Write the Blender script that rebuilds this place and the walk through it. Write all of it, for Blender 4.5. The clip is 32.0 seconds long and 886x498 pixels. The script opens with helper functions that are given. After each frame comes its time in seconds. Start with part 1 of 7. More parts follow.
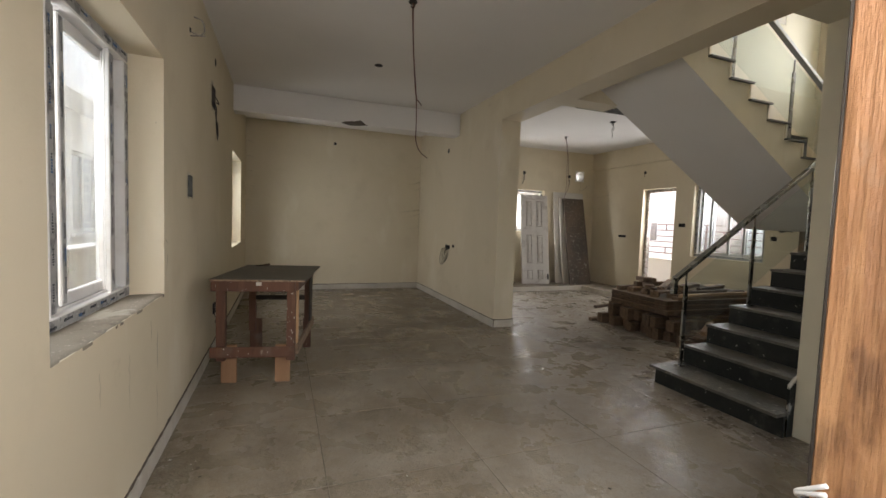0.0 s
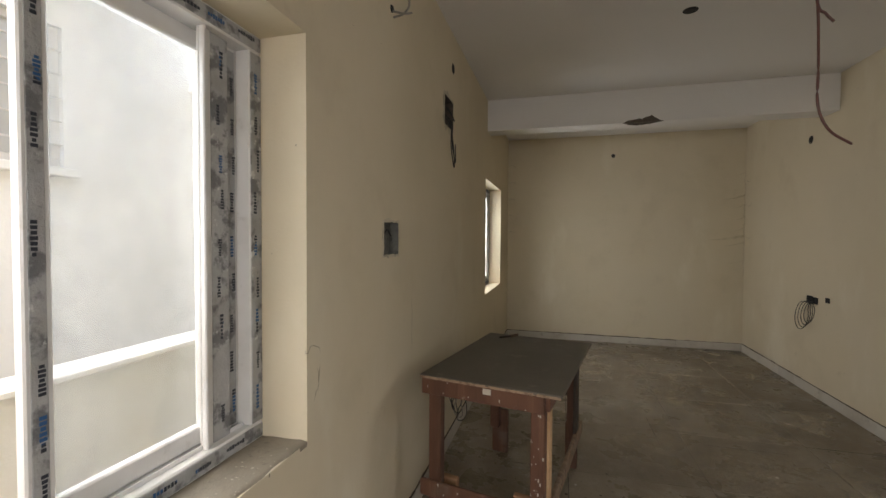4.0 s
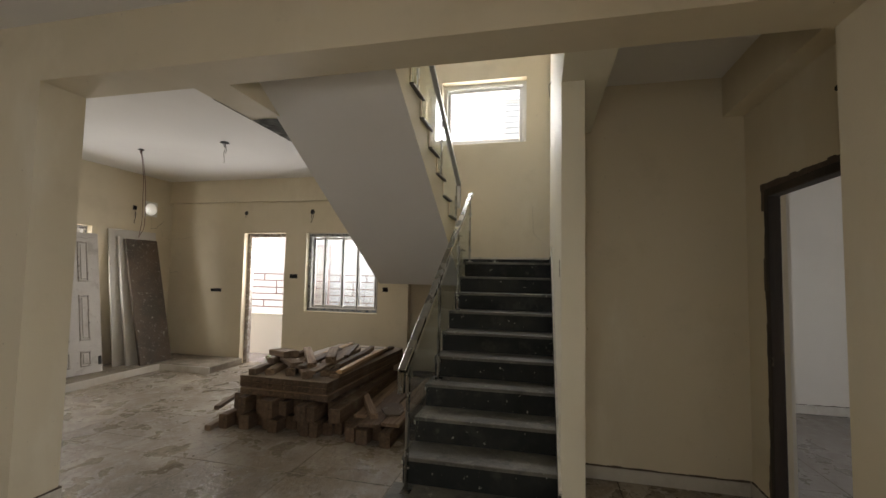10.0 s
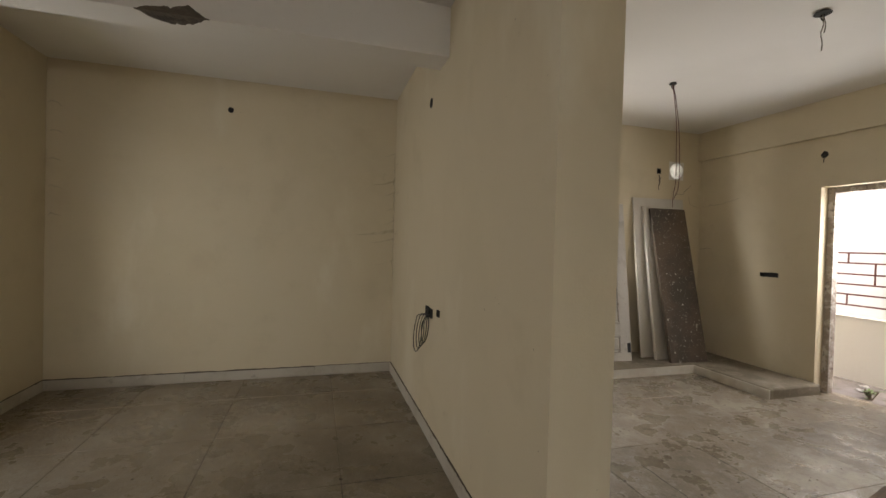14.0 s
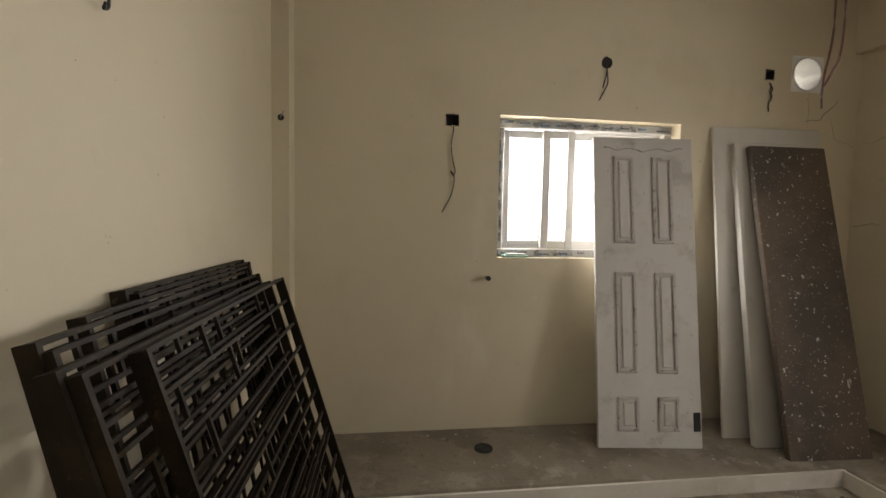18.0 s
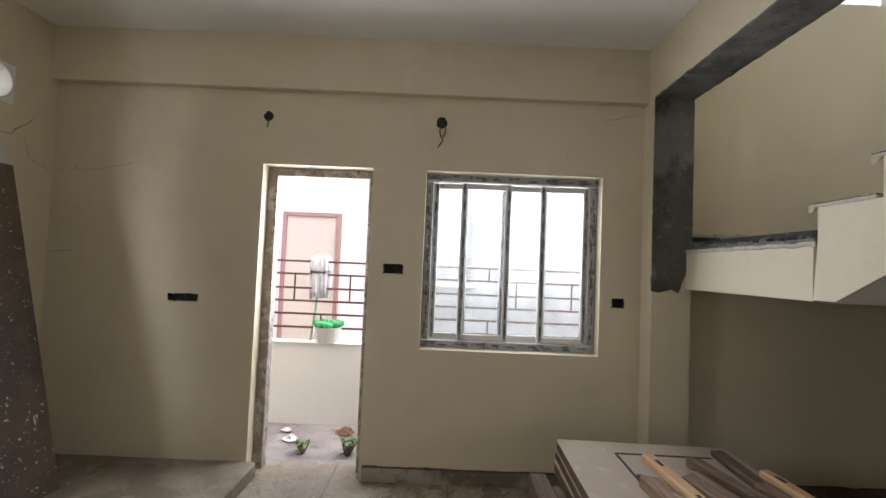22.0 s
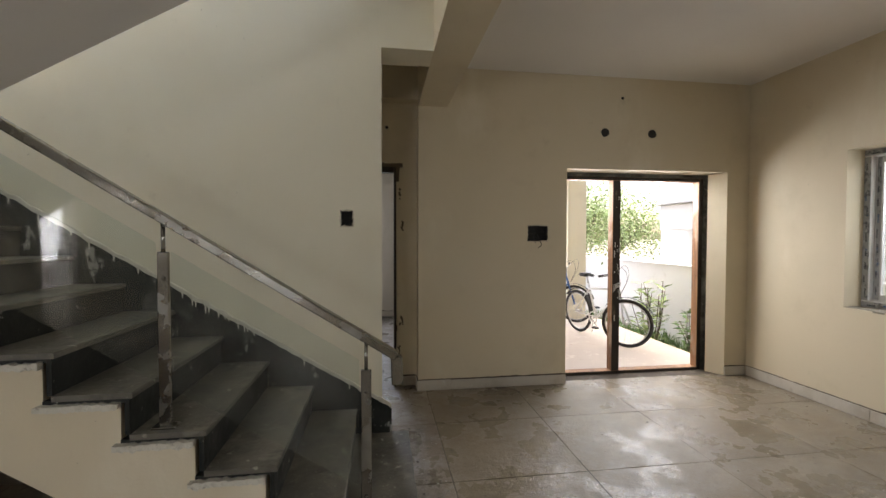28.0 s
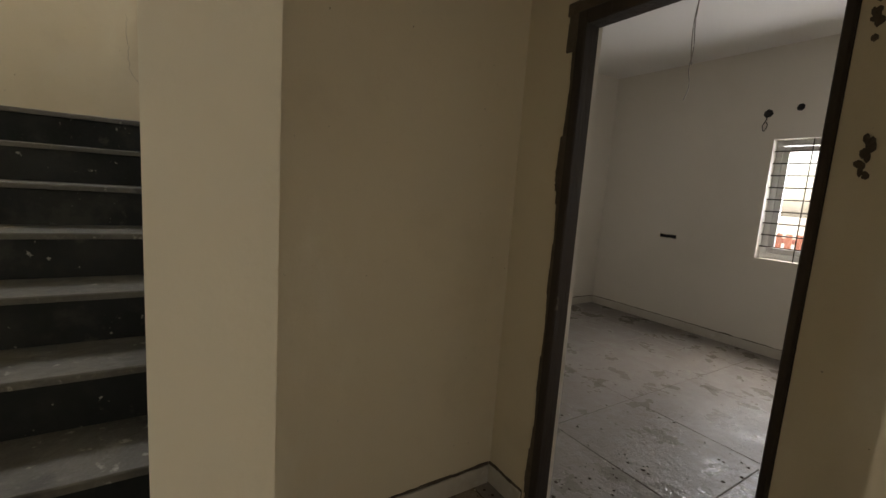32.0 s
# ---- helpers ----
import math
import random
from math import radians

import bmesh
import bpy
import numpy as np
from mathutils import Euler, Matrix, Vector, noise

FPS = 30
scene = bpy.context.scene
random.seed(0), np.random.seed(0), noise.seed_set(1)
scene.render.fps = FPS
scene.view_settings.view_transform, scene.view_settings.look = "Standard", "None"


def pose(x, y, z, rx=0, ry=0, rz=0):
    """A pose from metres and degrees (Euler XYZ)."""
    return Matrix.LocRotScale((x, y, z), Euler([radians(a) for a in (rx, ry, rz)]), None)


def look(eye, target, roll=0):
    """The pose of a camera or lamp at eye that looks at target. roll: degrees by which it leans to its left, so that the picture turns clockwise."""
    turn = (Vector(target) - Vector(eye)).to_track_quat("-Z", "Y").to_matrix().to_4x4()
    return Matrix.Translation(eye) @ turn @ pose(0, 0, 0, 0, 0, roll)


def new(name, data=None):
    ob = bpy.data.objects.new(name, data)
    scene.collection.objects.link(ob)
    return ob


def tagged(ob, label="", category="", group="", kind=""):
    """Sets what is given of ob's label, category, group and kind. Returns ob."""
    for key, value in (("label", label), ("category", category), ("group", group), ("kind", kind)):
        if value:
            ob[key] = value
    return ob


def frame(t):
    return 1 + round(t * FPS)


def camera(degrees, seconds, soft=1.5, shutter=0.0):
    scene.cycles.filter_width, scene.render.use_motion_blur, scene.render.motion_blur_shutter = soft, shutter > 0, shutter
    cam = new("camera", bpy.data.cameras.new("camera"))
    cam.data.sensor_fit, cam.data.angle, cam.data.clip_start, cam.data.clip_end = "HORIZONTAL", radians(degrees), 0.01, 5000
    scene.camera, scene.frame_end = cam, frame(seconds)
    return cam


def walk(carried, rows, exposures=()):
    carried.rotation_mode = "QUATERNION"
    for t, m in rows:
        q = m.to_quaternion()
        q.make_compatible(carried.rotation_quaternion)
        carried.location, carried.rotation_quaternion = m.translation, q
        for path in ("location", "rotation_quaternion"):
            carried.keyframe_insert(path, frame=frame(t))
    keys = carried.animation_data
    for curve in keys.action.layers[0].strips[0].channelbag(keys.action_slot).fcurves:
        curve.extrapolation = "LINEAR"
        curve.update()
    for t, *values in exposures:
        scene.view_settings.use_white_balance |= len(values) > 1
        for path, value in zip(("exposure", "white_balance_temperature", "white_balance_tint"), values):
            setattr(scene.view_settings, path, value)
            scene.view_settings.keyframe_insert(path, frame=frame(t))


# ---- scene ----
cam = camera(92.2, 32.0)
PATH = [
    (0, (0.617, 0.448, 1.317), (1.321, 2.315, 1.195), 2.1),
    (0.5, (0.711, 0.685, 1.356), (1.201, 2.622, 1.249), 1.8),
    (1, (0.805, 0.858, 1.464), (1.044, 2.841, 1.366), 1.6),
    (1.5, (0.796, 1.018, 1.479), (0.782, 3.015, 1.382), 1.4),
    (2, (0.718, 1.309, 1.474), (0.406, 3.282, 1.388), 0.9),
    (2.5, (0.717, 1.481, 1.492), (0.109, 3.385, 1.414), 0.3),
    (4.5, (0.838, 2.201, 1.517), (0.425, 4.157, 1.490), 0.3),
    (5, (0.981, 2.327, 1.476), (0.795, 4.319, 1.503), -0.0),
    (5.5, (1.058, 2.388, 1.482), (1.168, 4.384, 1.533), -0.0),
    (6, (1.078, 2.431, 1.491), (1.484, 4.388, 1.551), 0.1),
    (6.5, (1.08, 2.452, 1.498), (1.788, 4.321, 1.572), 0.4),
    (7, (1.103, 2.451, 1.499), (2.09, 4.188, 1.585), 0.6),
    (7.5, (1.153, 2.429, 1.483), (2.357, 4.023, 1.584), 0.6),
    (8, (1.168, 2.41, 1.498), (2.581, 3.821, 1.608), 0.6),
    (8.5, (1.18, 2.38, 1.513), (2.802, 3.544, 1.62), 0.6),
    (9, (1.236, 2.332, 1.497), (3.028, 3.215, 1.605), 0.6),
    (9.5, (1.27, 2.291, 1.483), (3.165, 2.921, 1.595), 0.7),
    (10, (1.25, 2.289, 1.495), (3.194, 2.74, 1.617), 1.1),
    (10.5, (1.24, 2.33, 1.494), (3.139, 2.947, 1.598), 1.1),
    (11, (1.195, 2.46, 1.489), (2.958, 3.403, 1.548), 1.9),
    (11.5, (1.447, 2.639, 1.459), (2.961, 3.947, 1.488), 2.5),
    (12, (1.678, 2.882, 1.438), (2.812, 4.53, 1.432), 2.2),
    (12.5, (1.835, 3.199, 1.446), (2.548, 5.067, 1.429), 1.7),
    (13, (2.032, 3.468, 1.451), (2.341, 5.444, 1.433), 1.8),
    (13.5, (2.186, 3.704, 1.473), (2.325, 5.698, 1.435), 1.2),
    (14, (2.35, 3.929, 1.442), (2.917, 5.846, 1.412), 1.6),
    (14.5, (2.694, 4.147, 1.465), (3.552, 5.953, 1.459), 1.1),
    (16.5, (3.755, 5.131, 1.465), (4.308, 7.051, 1.395), 1.7),
    (17, (3.848, 5.405, 1.444), (4.249, 7.363, 1.376), 1.4),
    (17.5, (3.971, 5.651, 1.41), (4.253, 7.63, 1.35), 1.2),
    (18, (4.091, 5.861, 1.424), (4.342, 7.841, 1.299), 1.1),
    (18.5, (4.051, 6.0, 1.417), (4.379, 7.962, 1.211), 1.3),
    (19, (4.031, 6.053, 1.421), (4.497, 7.989, 1.236), 1.8),
    (19.5, (4.067, 6.042, 1.44), (4.744, 7.921, 1.332), 2.4),
    (20, (4.116, 6.015, 1.466), (5.091, 7.761, 1.414), 2.5),
    (20.5, (4.19, 5.962, 1.461), (5.499, 7.474, 1.45), 2.3),
    (21, (4.208, 5.956, 1.456), (5.879, 7.055, 1.46), 2.1),
    (21.5, (4.337, 5.869, 1.453), (6.242, 6.475, 1.498), 2.5),
    (22, (4.394, 5.786, 1.465), (6.392, 5.785, 1.544), 2.4),
    (22.5, (4.398, 5.802, 1.484), (6.291, 5.164, 1.586), 2.5),
    (23, (4.398, 5.855, 1.498), (6.061, 4.748, 1.595), 2.3),
    (23.5, (4.378, 5.871, 1.505), (5.798, 4.464, 1.574), 2.0),
    (24, (4.381, 5.855, 1.507), (5.597, 4.268, 1.579), 2.1),
    (24.5, (4.334, 5.809, 1.518), (5.367, 4.102, 1.662), 2.4),
    (25, (4.275, 5.8, 1.54), (5.108, 3.997, 1.774), 2.2),
    (25.5, (4.212, 5.775, 1.552), (4.832, 3.885, 1.762), 1.5),
    (26, (4.156, 5.722, 1.533), (4.563, 3.769, 1.666), 1.1),
    (26.5, (4.064, 5.665, 1.511), (4.315, 3.681, 1.536), 0.9),
    (28.5, (3.637, 4.57, 1.411), (3.181, 2.623, 1.35), 0.0),
    (29, (3.45, 4.173, 1.4), (2.896, 2.252, 1.338), 0.1),
    (29.5, (3.216, 3.817, 1.385), (2.791, 1.864, 1.314), 0.6),
    (30, (3.078, 3.444, 1.377), (3.008, 1.448, 1.283), 1.0),
    (30.5, (3.079, 3.043, 1.379), (3.505, 1.092, 1.269), 0.3),
    (31, (3.074, 2.654, 1.394), (4.046, 0.909, 1.299), 1.2),
    (31.5, (3.146, 2.355, 1.409), (4.565, 0.949, 1.3), 3.3),
    (32, (3.251, 2.155, 1.403), (4.918, 1.084, 1.131), 4.0),
]
walk(cam, [(t, look(eye, target, roll)) for t, eye, target, roll in PATH], [(0.0, 2.36, 6750, 12), (2.0, 2.26, 6650, 12), (5.0, 2.46, 7100, 12), (7.0, 2.44, 7250, 12), (9.0, 2.42, 7000, 12), (12.0, 2.34, 7250, 12), (13.0, 2.34, 7650, 12), (14.5, 2.36, 7150, 12), (18.0, 2.26, 7100, 12), (20.0, 2.47, 6750, 12), (21.0, 2.50, 6300, 12), (23.0, 2.47, 6500, 12), (24.0, 2.44, 6750, 12), (25.0, 2.35, 7250, 12), (26.0, 2.47, 7000, 12), (29.0, 2.52, 6700, 12), (30.0, 2.52, 6600, 12), (31.0, 2.52, 7650, 12), (32.0, 2.42, 7500, 12)])


# ---- light ----
SUN_EL, SUN_ROT = radians(62), radians(200)
world = bpy.data.worlds.new("sky")
scene.world = world
world.use_nodes = True
wn = world.node_tree
sky = wn.nodes.new("ShaderNodeTexSky")
sky.sky_type, sky.sun_disc = "NISHITA", False
sky.sun_elevation, sky.sun_rotation = SUN_EL, SUN_ROT
sky.air_density, sky.dust_density, sky.ozone_density = 1.0, 4.0, 1.0
wn.nodes["Background"].inputs["Strength"].default_value = 0.125
wn.links.new(sky.outputs["Color"], wn.nodes["Background"].inputs["Color"])
sun = new("sun", bpy.data.lights.new("sun", "SUN"))
sun.data.energy, sun.data.angle, sun.data.color = 1.15, radians(70), (1.0, 0.96, 0.9)
sun.matrix_world = look((0, 0, 0), (-math.sin(SUN_ROT) * math.cos(SUN_EL), -math.cos(SUN_ROT) * math.cos(SUN_EL), -math.sin(SUN_EL)))



def sky_light(name, at, aim, wide, high, watts, colour=(1.0, 0.98, 0.95)):
    """The sky's light that falls in through an opening."""
    ob = new(name, bpy.data.lights.new(name, "AREA"))
    ob.data.shape, ob.data.size, ob.data.size_y = "RECTANGLE", wide, high
    ob.data.energy, ob.data.color, ob.data.spread = watts, colour, radians(170)
    ob.matrix_world = look(at, [a + b for a, b in zip(at, aim)])


COOL = (0.92, 0.95, 1.0)
sky_light("skylight_window_1", (-0.60, 2.58, 1.85), (0.95, 0.0, -0.2), 1.5, 1.2, 4.6, COOL)
sky_light("skylight_window_2", (-0.50, 7.18, 1.80), (0.95, 0.0, -0.2), 1.4, 1.1, 6.8, COOL)
sky_light("skylight_kitchen", (5.10, 8.80, 1.75), (0.0, -0.95, -0.10), 0.7, 0.7, 10.0, COOL)
sky_light("skylight_balcony_door", (7.58, 6.66, 1.60), (-0.95, 0.0, -0.12), 0.66, 0.9, 4.4, COOL)
sky_light("skylight_balcony_window", (7.58, 5.31, 1.70), (-0.95, 0.0, -0.12), 1.1, 0.8, 5.0, COOL)
sky_light("skylight_front_door", (1.15, 0.42, 1.90), (0.0, 0.95, -0.5), 1.5, 0.7, 9.0, COOL)
sky_light("skylight_stair_window", (7.58, 3.13, 4.00), (-0.95, 0.0, -0.15), 1.15, 0.8, 9.0, COOL)
sky_light("skylight_bedroom", (4.57, -3.07, 1.70), (0.0, 0.95, -0.15), 1.1, 0.8, 11.0, (0.80, 0.87, 1.0))

# ---- materials ----
def mat(name, base, rough=0.7, metal=0.0, layers=(), bump=(), gloss=None, spec=0.5, per_object=0.0, island=0.0, local=False):
    """A procedural material. layers: (scale, low, high, colour, amount[, detail, stretch]) noise masks laid over the base colour;
    bump: (scale, strength[, stretch]); gloss: (scale, low, high, roughness) patches of another roughness."""
    m = bpy.data.materials.new(name)
    m.use_nodes = True
    nt = m.node_tree
    n, ln = nt.nodes, nt.links
    p = n["Principled BSDF"]
    p.inputs["Roughness"].default_value, p.inputs["Metallic"].default_value = rough, metal
    p.inputs["Specular IOR Level"].default_value = spec
    co = n.new("ShaderNodeTexCoord").outputs["Object"] if local else n.new("ShaderNodeNewGeometry").outputs["Position"]

    def mask(scale, low, high, detail=4.0, stretch=(1, 1, 1), seed=0.0):
        mp = n.new("ShaderNodeMapping")
        mp.inputs["Scale"].default_value, mp.inputs["Location"].default_value = stretch, (seed, seed * 1.7, seed * 0.6)
        ln.new(co, mp.inputs["Vector"])
        t = n.new("ShaderNodeTexNoise")
        t.inputs["Scale"].default_value, t.inputs["Detail"].default_value, t.inputs["Roughness"].default_value = scale, detail, 0.6
        ln.new(mp.outputs[0], t.inputs["Vector"])
        r = n.new("ShaderNodeMapRange")
        r.interpolation_type = "SMOOTHSTEP"
        r.inputs["From Min"].default_value, r.inputs["From Max"].default_value = low, high
        ln.new(t.outputs["Fac"], r.inputs["Value"])
        return r.outputs[0]

    rgb = n.new("ShaderNodeRGB")
    rgb.outputs[0].default_value = (*base, 1)
    col = rgb.outputs[0]
    for k, (scale, low, high, colour, amount, *rest) in enumerate(layers):
        mx = n.new("ShaderNodeMix")
        mx.data_type = "RGBA"
        mul = n.new("ShaderNodeMath")
        mul.operation = "MULTIPLY"
        mul.inputs[1].default_value = amount
        ln.new(mask(scale, low, high, *(rest or (4.0,)), seed=k * 3.1 + 0.4), mul.inputs[0])
        ln.new(mul.outputs[0], mx.inputs["Factor"])
        ln.new(col, mx.inputs["A"])
        mx.inputs["B"].default_value = (*colour, 1)
        col = mx.outputs["Result"]
    if per_object or island:
        src = n.new("ShaderNodeObjectInfo").outputs["Random"] if per_object else n.new("ShaderNodeNewGeometry").outputs["Random Per Island"]
        amount = per_object or island
        r = n.new("ShaderNodeMapRange")
        r.inputs["To Min"].default_value, r.inputs["To Max"].default_value = 1 - amount, 1 + amount
        ln.new(src, r.inputs["Value"])
        hs = n.new("ShaderNodeHueSaturation")
        ln.new(r.outputs[0], hs.inputs["Value"])
        ln.new(col, hs.inputs["Color"])
        col = hs.outputs[0]
    ln.new(col, p.inputs["Base Color"])
    if gloss:
        scale, low, high, other = gloss
        r = n.new("ShaderNodeMapRange")
        r.inputs["To Min"].default_value, r.inputs["To Max"].default_value = rough, other
        ln.new(mask(scale, low, high, 5.0, seed=7.7), r.inputs["Value"])
        ln.new(r.outputs[0], p.inputs["Roughness"])
    last = None
    for scale, strength, *st in bump:
        b = n.new("ShaderNodeBump")
        b.inputs["Strength"].default_value, b.inputs["Distance"].default_value = strength, 0.02
        ln.new(mask(scale, 0.0, 1.0, 6.0, *(st or ((1, 1, 1),)), seed=1.3 * scale), b.inputs["Height"])
        if last:
            ln.new(last, b.inputs["Normal"])
        last = b.outputs[0]
    if last:
        ln.new(last, p.inputs["Normal"])
    return m


PAINT = mat("cream wall paint", (0.65, 0.57, 0.42), 0.62, layers=[(0.9, 0.45, 0.75, (0.59, 0.515, 0.365), 0.55), (0.35, 0.55, 0.8, (0.70, 0.65, 0.52), 0.5), (2.4, 0.52, 0.74, (0.55, 0.475, 0.335), 0.45, 8.0), (1.3, 0.56, 0.72, (0.78, 0.73, 0.60), 0.4, 6.0, (1, 1, 0.4)), (26, 0.62, 0.75, (0.5, 0.42, 0.28), 0.12), (5, 0.66, 0.78, (0.42, 0.35, 0.24), 0.3, 8.0), (38, 0.76, 0.785, (0.20, 0.16, 0.11), 0.6, 2.0)], bump=[(3, 0.16), (90, 0.06)], spec=0.3)
PALE = mat("pale cream stairwell paint", (0.72, 0.675, 0.535), 0.6, layers=[(0.9, 0.45, 0.75, (0.66, 0.60, 0.455), 0.55), (2.4, 0.54, 0.74, (0.60, 0.545, 0.415), 0.35, 8.0), (6, 0.66, 0.8, (0.45, 0.39, 0.29), 0.25), (38, 0.76, 0.785, (0.20, 0.17, 0.12), 0.6, 2.0)], bump=[(3, 0.14), (90, 0.05)], spec=0.3)
CEIL = mat("grey white ceiling paint", (0.77, 0.75, 0.72), 0.75, layers=[(0.8, 0.45, 0.75, (0.71, 0.685, 0.655), 0.5), (30, 0.6, 0.75, (0.55, 0.5, 0.45), 0.12)], bump=[(4, 0.08), (100, 0.04)], spec=0.2)
ROOMW = mat("pale grey cream bedroom paint", (0.68, 0.635, 0.56), 0.65, layers=[(0.8, 0.45, 0.75, (0.61, 0.565, 0.49), 0.5), (8, 0.66, 0.8, (0.5, 0.48, 0.44), 0.2)], bump=[(3, 0.1), (90, 0.05)], spec=0.3)
JOINT = mat("dark floor joint filler", (0.07, 0.056, 0.042), 0.9, layers=[(1.3, 0.44, 0.60, (0.16, 0.128, 0.092), 0.85), (14, 0.54, 0.72, (0.25, 0.205, 0.152), 0.65)], bump=[(40, 0.2)])
SLAB = mat("dusty stone floor slab", (0.232, 0.19, 0.133), 0.5, layers=[(0.75, 0.40, 0.66, (0.135, 0.106, 0.07), 0.8, 4.0), (1.7, 0.42, 0.70, (0.325, 0.287, 0.225), 0.7, 9.0), (4.2, 0.44, 0.78, (0.13, 0.102, 0.07), 0.6, 10.0), (13, 0.46, 0.78, (0.33, 0.29, 0.225), 0.5, 9.0), (9, 0.56, 0.72, (0.115, 0.09, 0.062), 0.55, 10.0), (30, 0.64, 0.71, (0.06, 0.046, 0.034), 0.75, 4.0), (75, 0.48, 0.72, (0.32, 0.28, 0.215), 0.45, 3.0), (110, 0.60, 0.72, (0.08, 0.062, 0.044), 0.5, 2.0)], bump=[(5, 0.16), (18, 0.22), (70, 0.16)], gloss=(3.4, 0.46, 0.60, 0.15), per_object=0.07, spec=0.5)
CRUST = mat("plaster crusted floor slab", (0.25, 0.207, 0.155), 0.55, layers=[(0.8, 0.40, 0.66, (0.165, 0.132, 0.093), 0.75, 4.0), (1.5, 0.47, 0.66, (0.40, 0.36, 0.295), 0.7, 10.0), (5.5, 0.42, 0.72, (0.37, 0.33, 0.27), 0.6, 9.0), (8.5, 0.46, 0.68, (0.13, 0.10, 0.072), 0.7, 10.0), (16, 0.52, 0.76, (0.46, 0.42, 0.36), 0.55, 7.0), (26, 0.60, 0.69, (0.065, 0.05, 0.037), 0.75, 6.0), (80, 0.50, 0.72, (0.38, 0.335, 0.27), 0.45, 3.0), (110, 0.60, 0.72, (0.09, 0.07, 0.05), 0.45, 2.0)], bump=[(5.5, 0.28), (15, 0.30), (60, 0.22)], gloss=(4.2, 0.46, 0.60, 0.16), per_object=0.07, spec=0.5)
BEDSLAB = mat("pale mauve grey floor slab", (0.215, 0.193, 0.172), 0.5, layers=[(0.9, 0.42, 0.68, (0.15, 0.132, 0.113), 0.75, 5.0), (5, 0.46, 0.76, (0.29, 0.27, 0.25), 0.6, 9.0), (10, 0.52, 0.72, (0.16, 0.135, 0.11), 0.6, 9.0), (30, 0.62, 0.71, (0.08, 0.065, 0.05), 0.7, 4.0)], bump=[(6, 0.2), (18, 0.25), (50, 0.2)], gloss=(4.0, 0.42, 0.66, 0.18), per_object=0.05)
MOULD = mat("mouldy stone skirting", (0.42, 0.375, 0.30), 0.75, layers=[(2.2, 0.46, 0.58, (0.13, 0.105, 0.07), 0.85, 9.0), (7, 0.54, 0.68, (0.085, 0.078, 0.048), 0.7, 8.0), (18, 0.58, 0.72, (0.52, 0.48, 0.40), 0.6)], bump=[(20, 0.3)], per_object=0.1)
# darker than SLAB; for the floor tiles and skirting under the stairs
DARKSLAB = mat("dark floor slab", (0.115, 0.094, 0.07), 0.75, layers=[(1.6, 0.4, 0.7, (0.07, 0.056, 0.042), 0.8), (6, 0.54, 0.66, (0.19, 0.16, 0.125), 0.6, 6.0), (20, 0.6, 0.7, (0.05, 0.04, 0.03), 0.6)], bump=[(6, 0.3), (50, 0.2)], per_object=0.04)
SKIRT = mat("white stone skirting", (0.55, 0.51, 0.44), 0.6, layers=[(3, 0.45, 0.7, (0.40, 0.35, 0.28), 0.7), (18, 0.58, 0.72, (0.62, 0.60, 0.55), 0.6), (9, 0.64, 0.74, (0.2, 0.16, 0.12), 0.5)], bump=[(20, 0.15)], per_object=0.08)
LIPM = mat("pale chipped plaster", (0.55, 0.50, 0.40), 0.9, layers=[(14, 0.45, 0.65, (0.42, 0.37, 0.29), 0.7), (30, 0.62, 0.72, (0.2, 0.17, 0.13), 0.6)], bump=[(40, 0.3)])
MORTAR = mat("dark brown mortar", (0.11, 0.086, 0.062), 0.95, layers=[(20, 0.4, 0.7, (0.07, 0.055, 0.04), 0.7)], bump=[(50, 0.4)])
RAW = mat("raw dark concrete", (0.105, 0.104, 0.092), 0.95, layers=[(4, 0.42, 0.64, (0.045, 0.044, 0.038), 0.85, 6.0), (2.6, 0.48, 0.62, (0.21, 0.21, 0.185), 0.7, 8.0), (7, 0.55, 0.68, (0.26, 0.255, 0.225), 0.6, 8.0), (16, 0.60, 0.72, (0.30, 0.29, 0.26), 0.6), (40, 0.6, 0.7, (0.03, 0.028, 0.025), 0.6)], bump=[(7, 0.7), (25, 0.6), (70, 0.4)])
GRANITE = mat("dusty black granite", (0.013, 0.015, 0.013), 0.5, spec=0.3, layers=[(3, 0.45, 0.7, (0.03, 0.031, 0.027), 0.8), (4.5, 0.56, 0.70, (0.06, 0.059, 0.05), 0.5, 8.0), (22, 0.66, 0.72, (0.42, 0.40, 0.36), 0.75), (9, 0.62, 0.74, (0.085, 0.08, 0.068), 0.6)], bump=[(25, 0.12)], gloss=(3, 0.4, 0.7, 0.75))
SMEARED = mat("black stone with lime smears", (0.014, 0.016, 0.014), 0.6, spec=0.25, layers=[(3, 0.45, 0.7, (0.035, 0.037, 0.032), 0.8), (5, 0.55, 0.66, (0.13, 0.13, 0.115), 0.65, 9.0, (1, 1, 0.6)), (9, 0.61, 0.67, (0.42, 0.41, 0.37), 0.75, 9.0, (1, 1, 0.6)), (30, 0.64, 0.72, (0.3, 0.29, 0.26), 0.6)], bump=[(12, 0.3), (40, 0.2)])
LIME = mat("pale lime plaster", (0.62, 0.59, 0.51), 0.9, layers=[(14, 0.48, 0.66, (0.48, 0.45, 0.38), 0.7), (40, 0.6, 0.7, (0.25, 0.22, 0.18), 0.6)], bump=[(40, 0.4)])
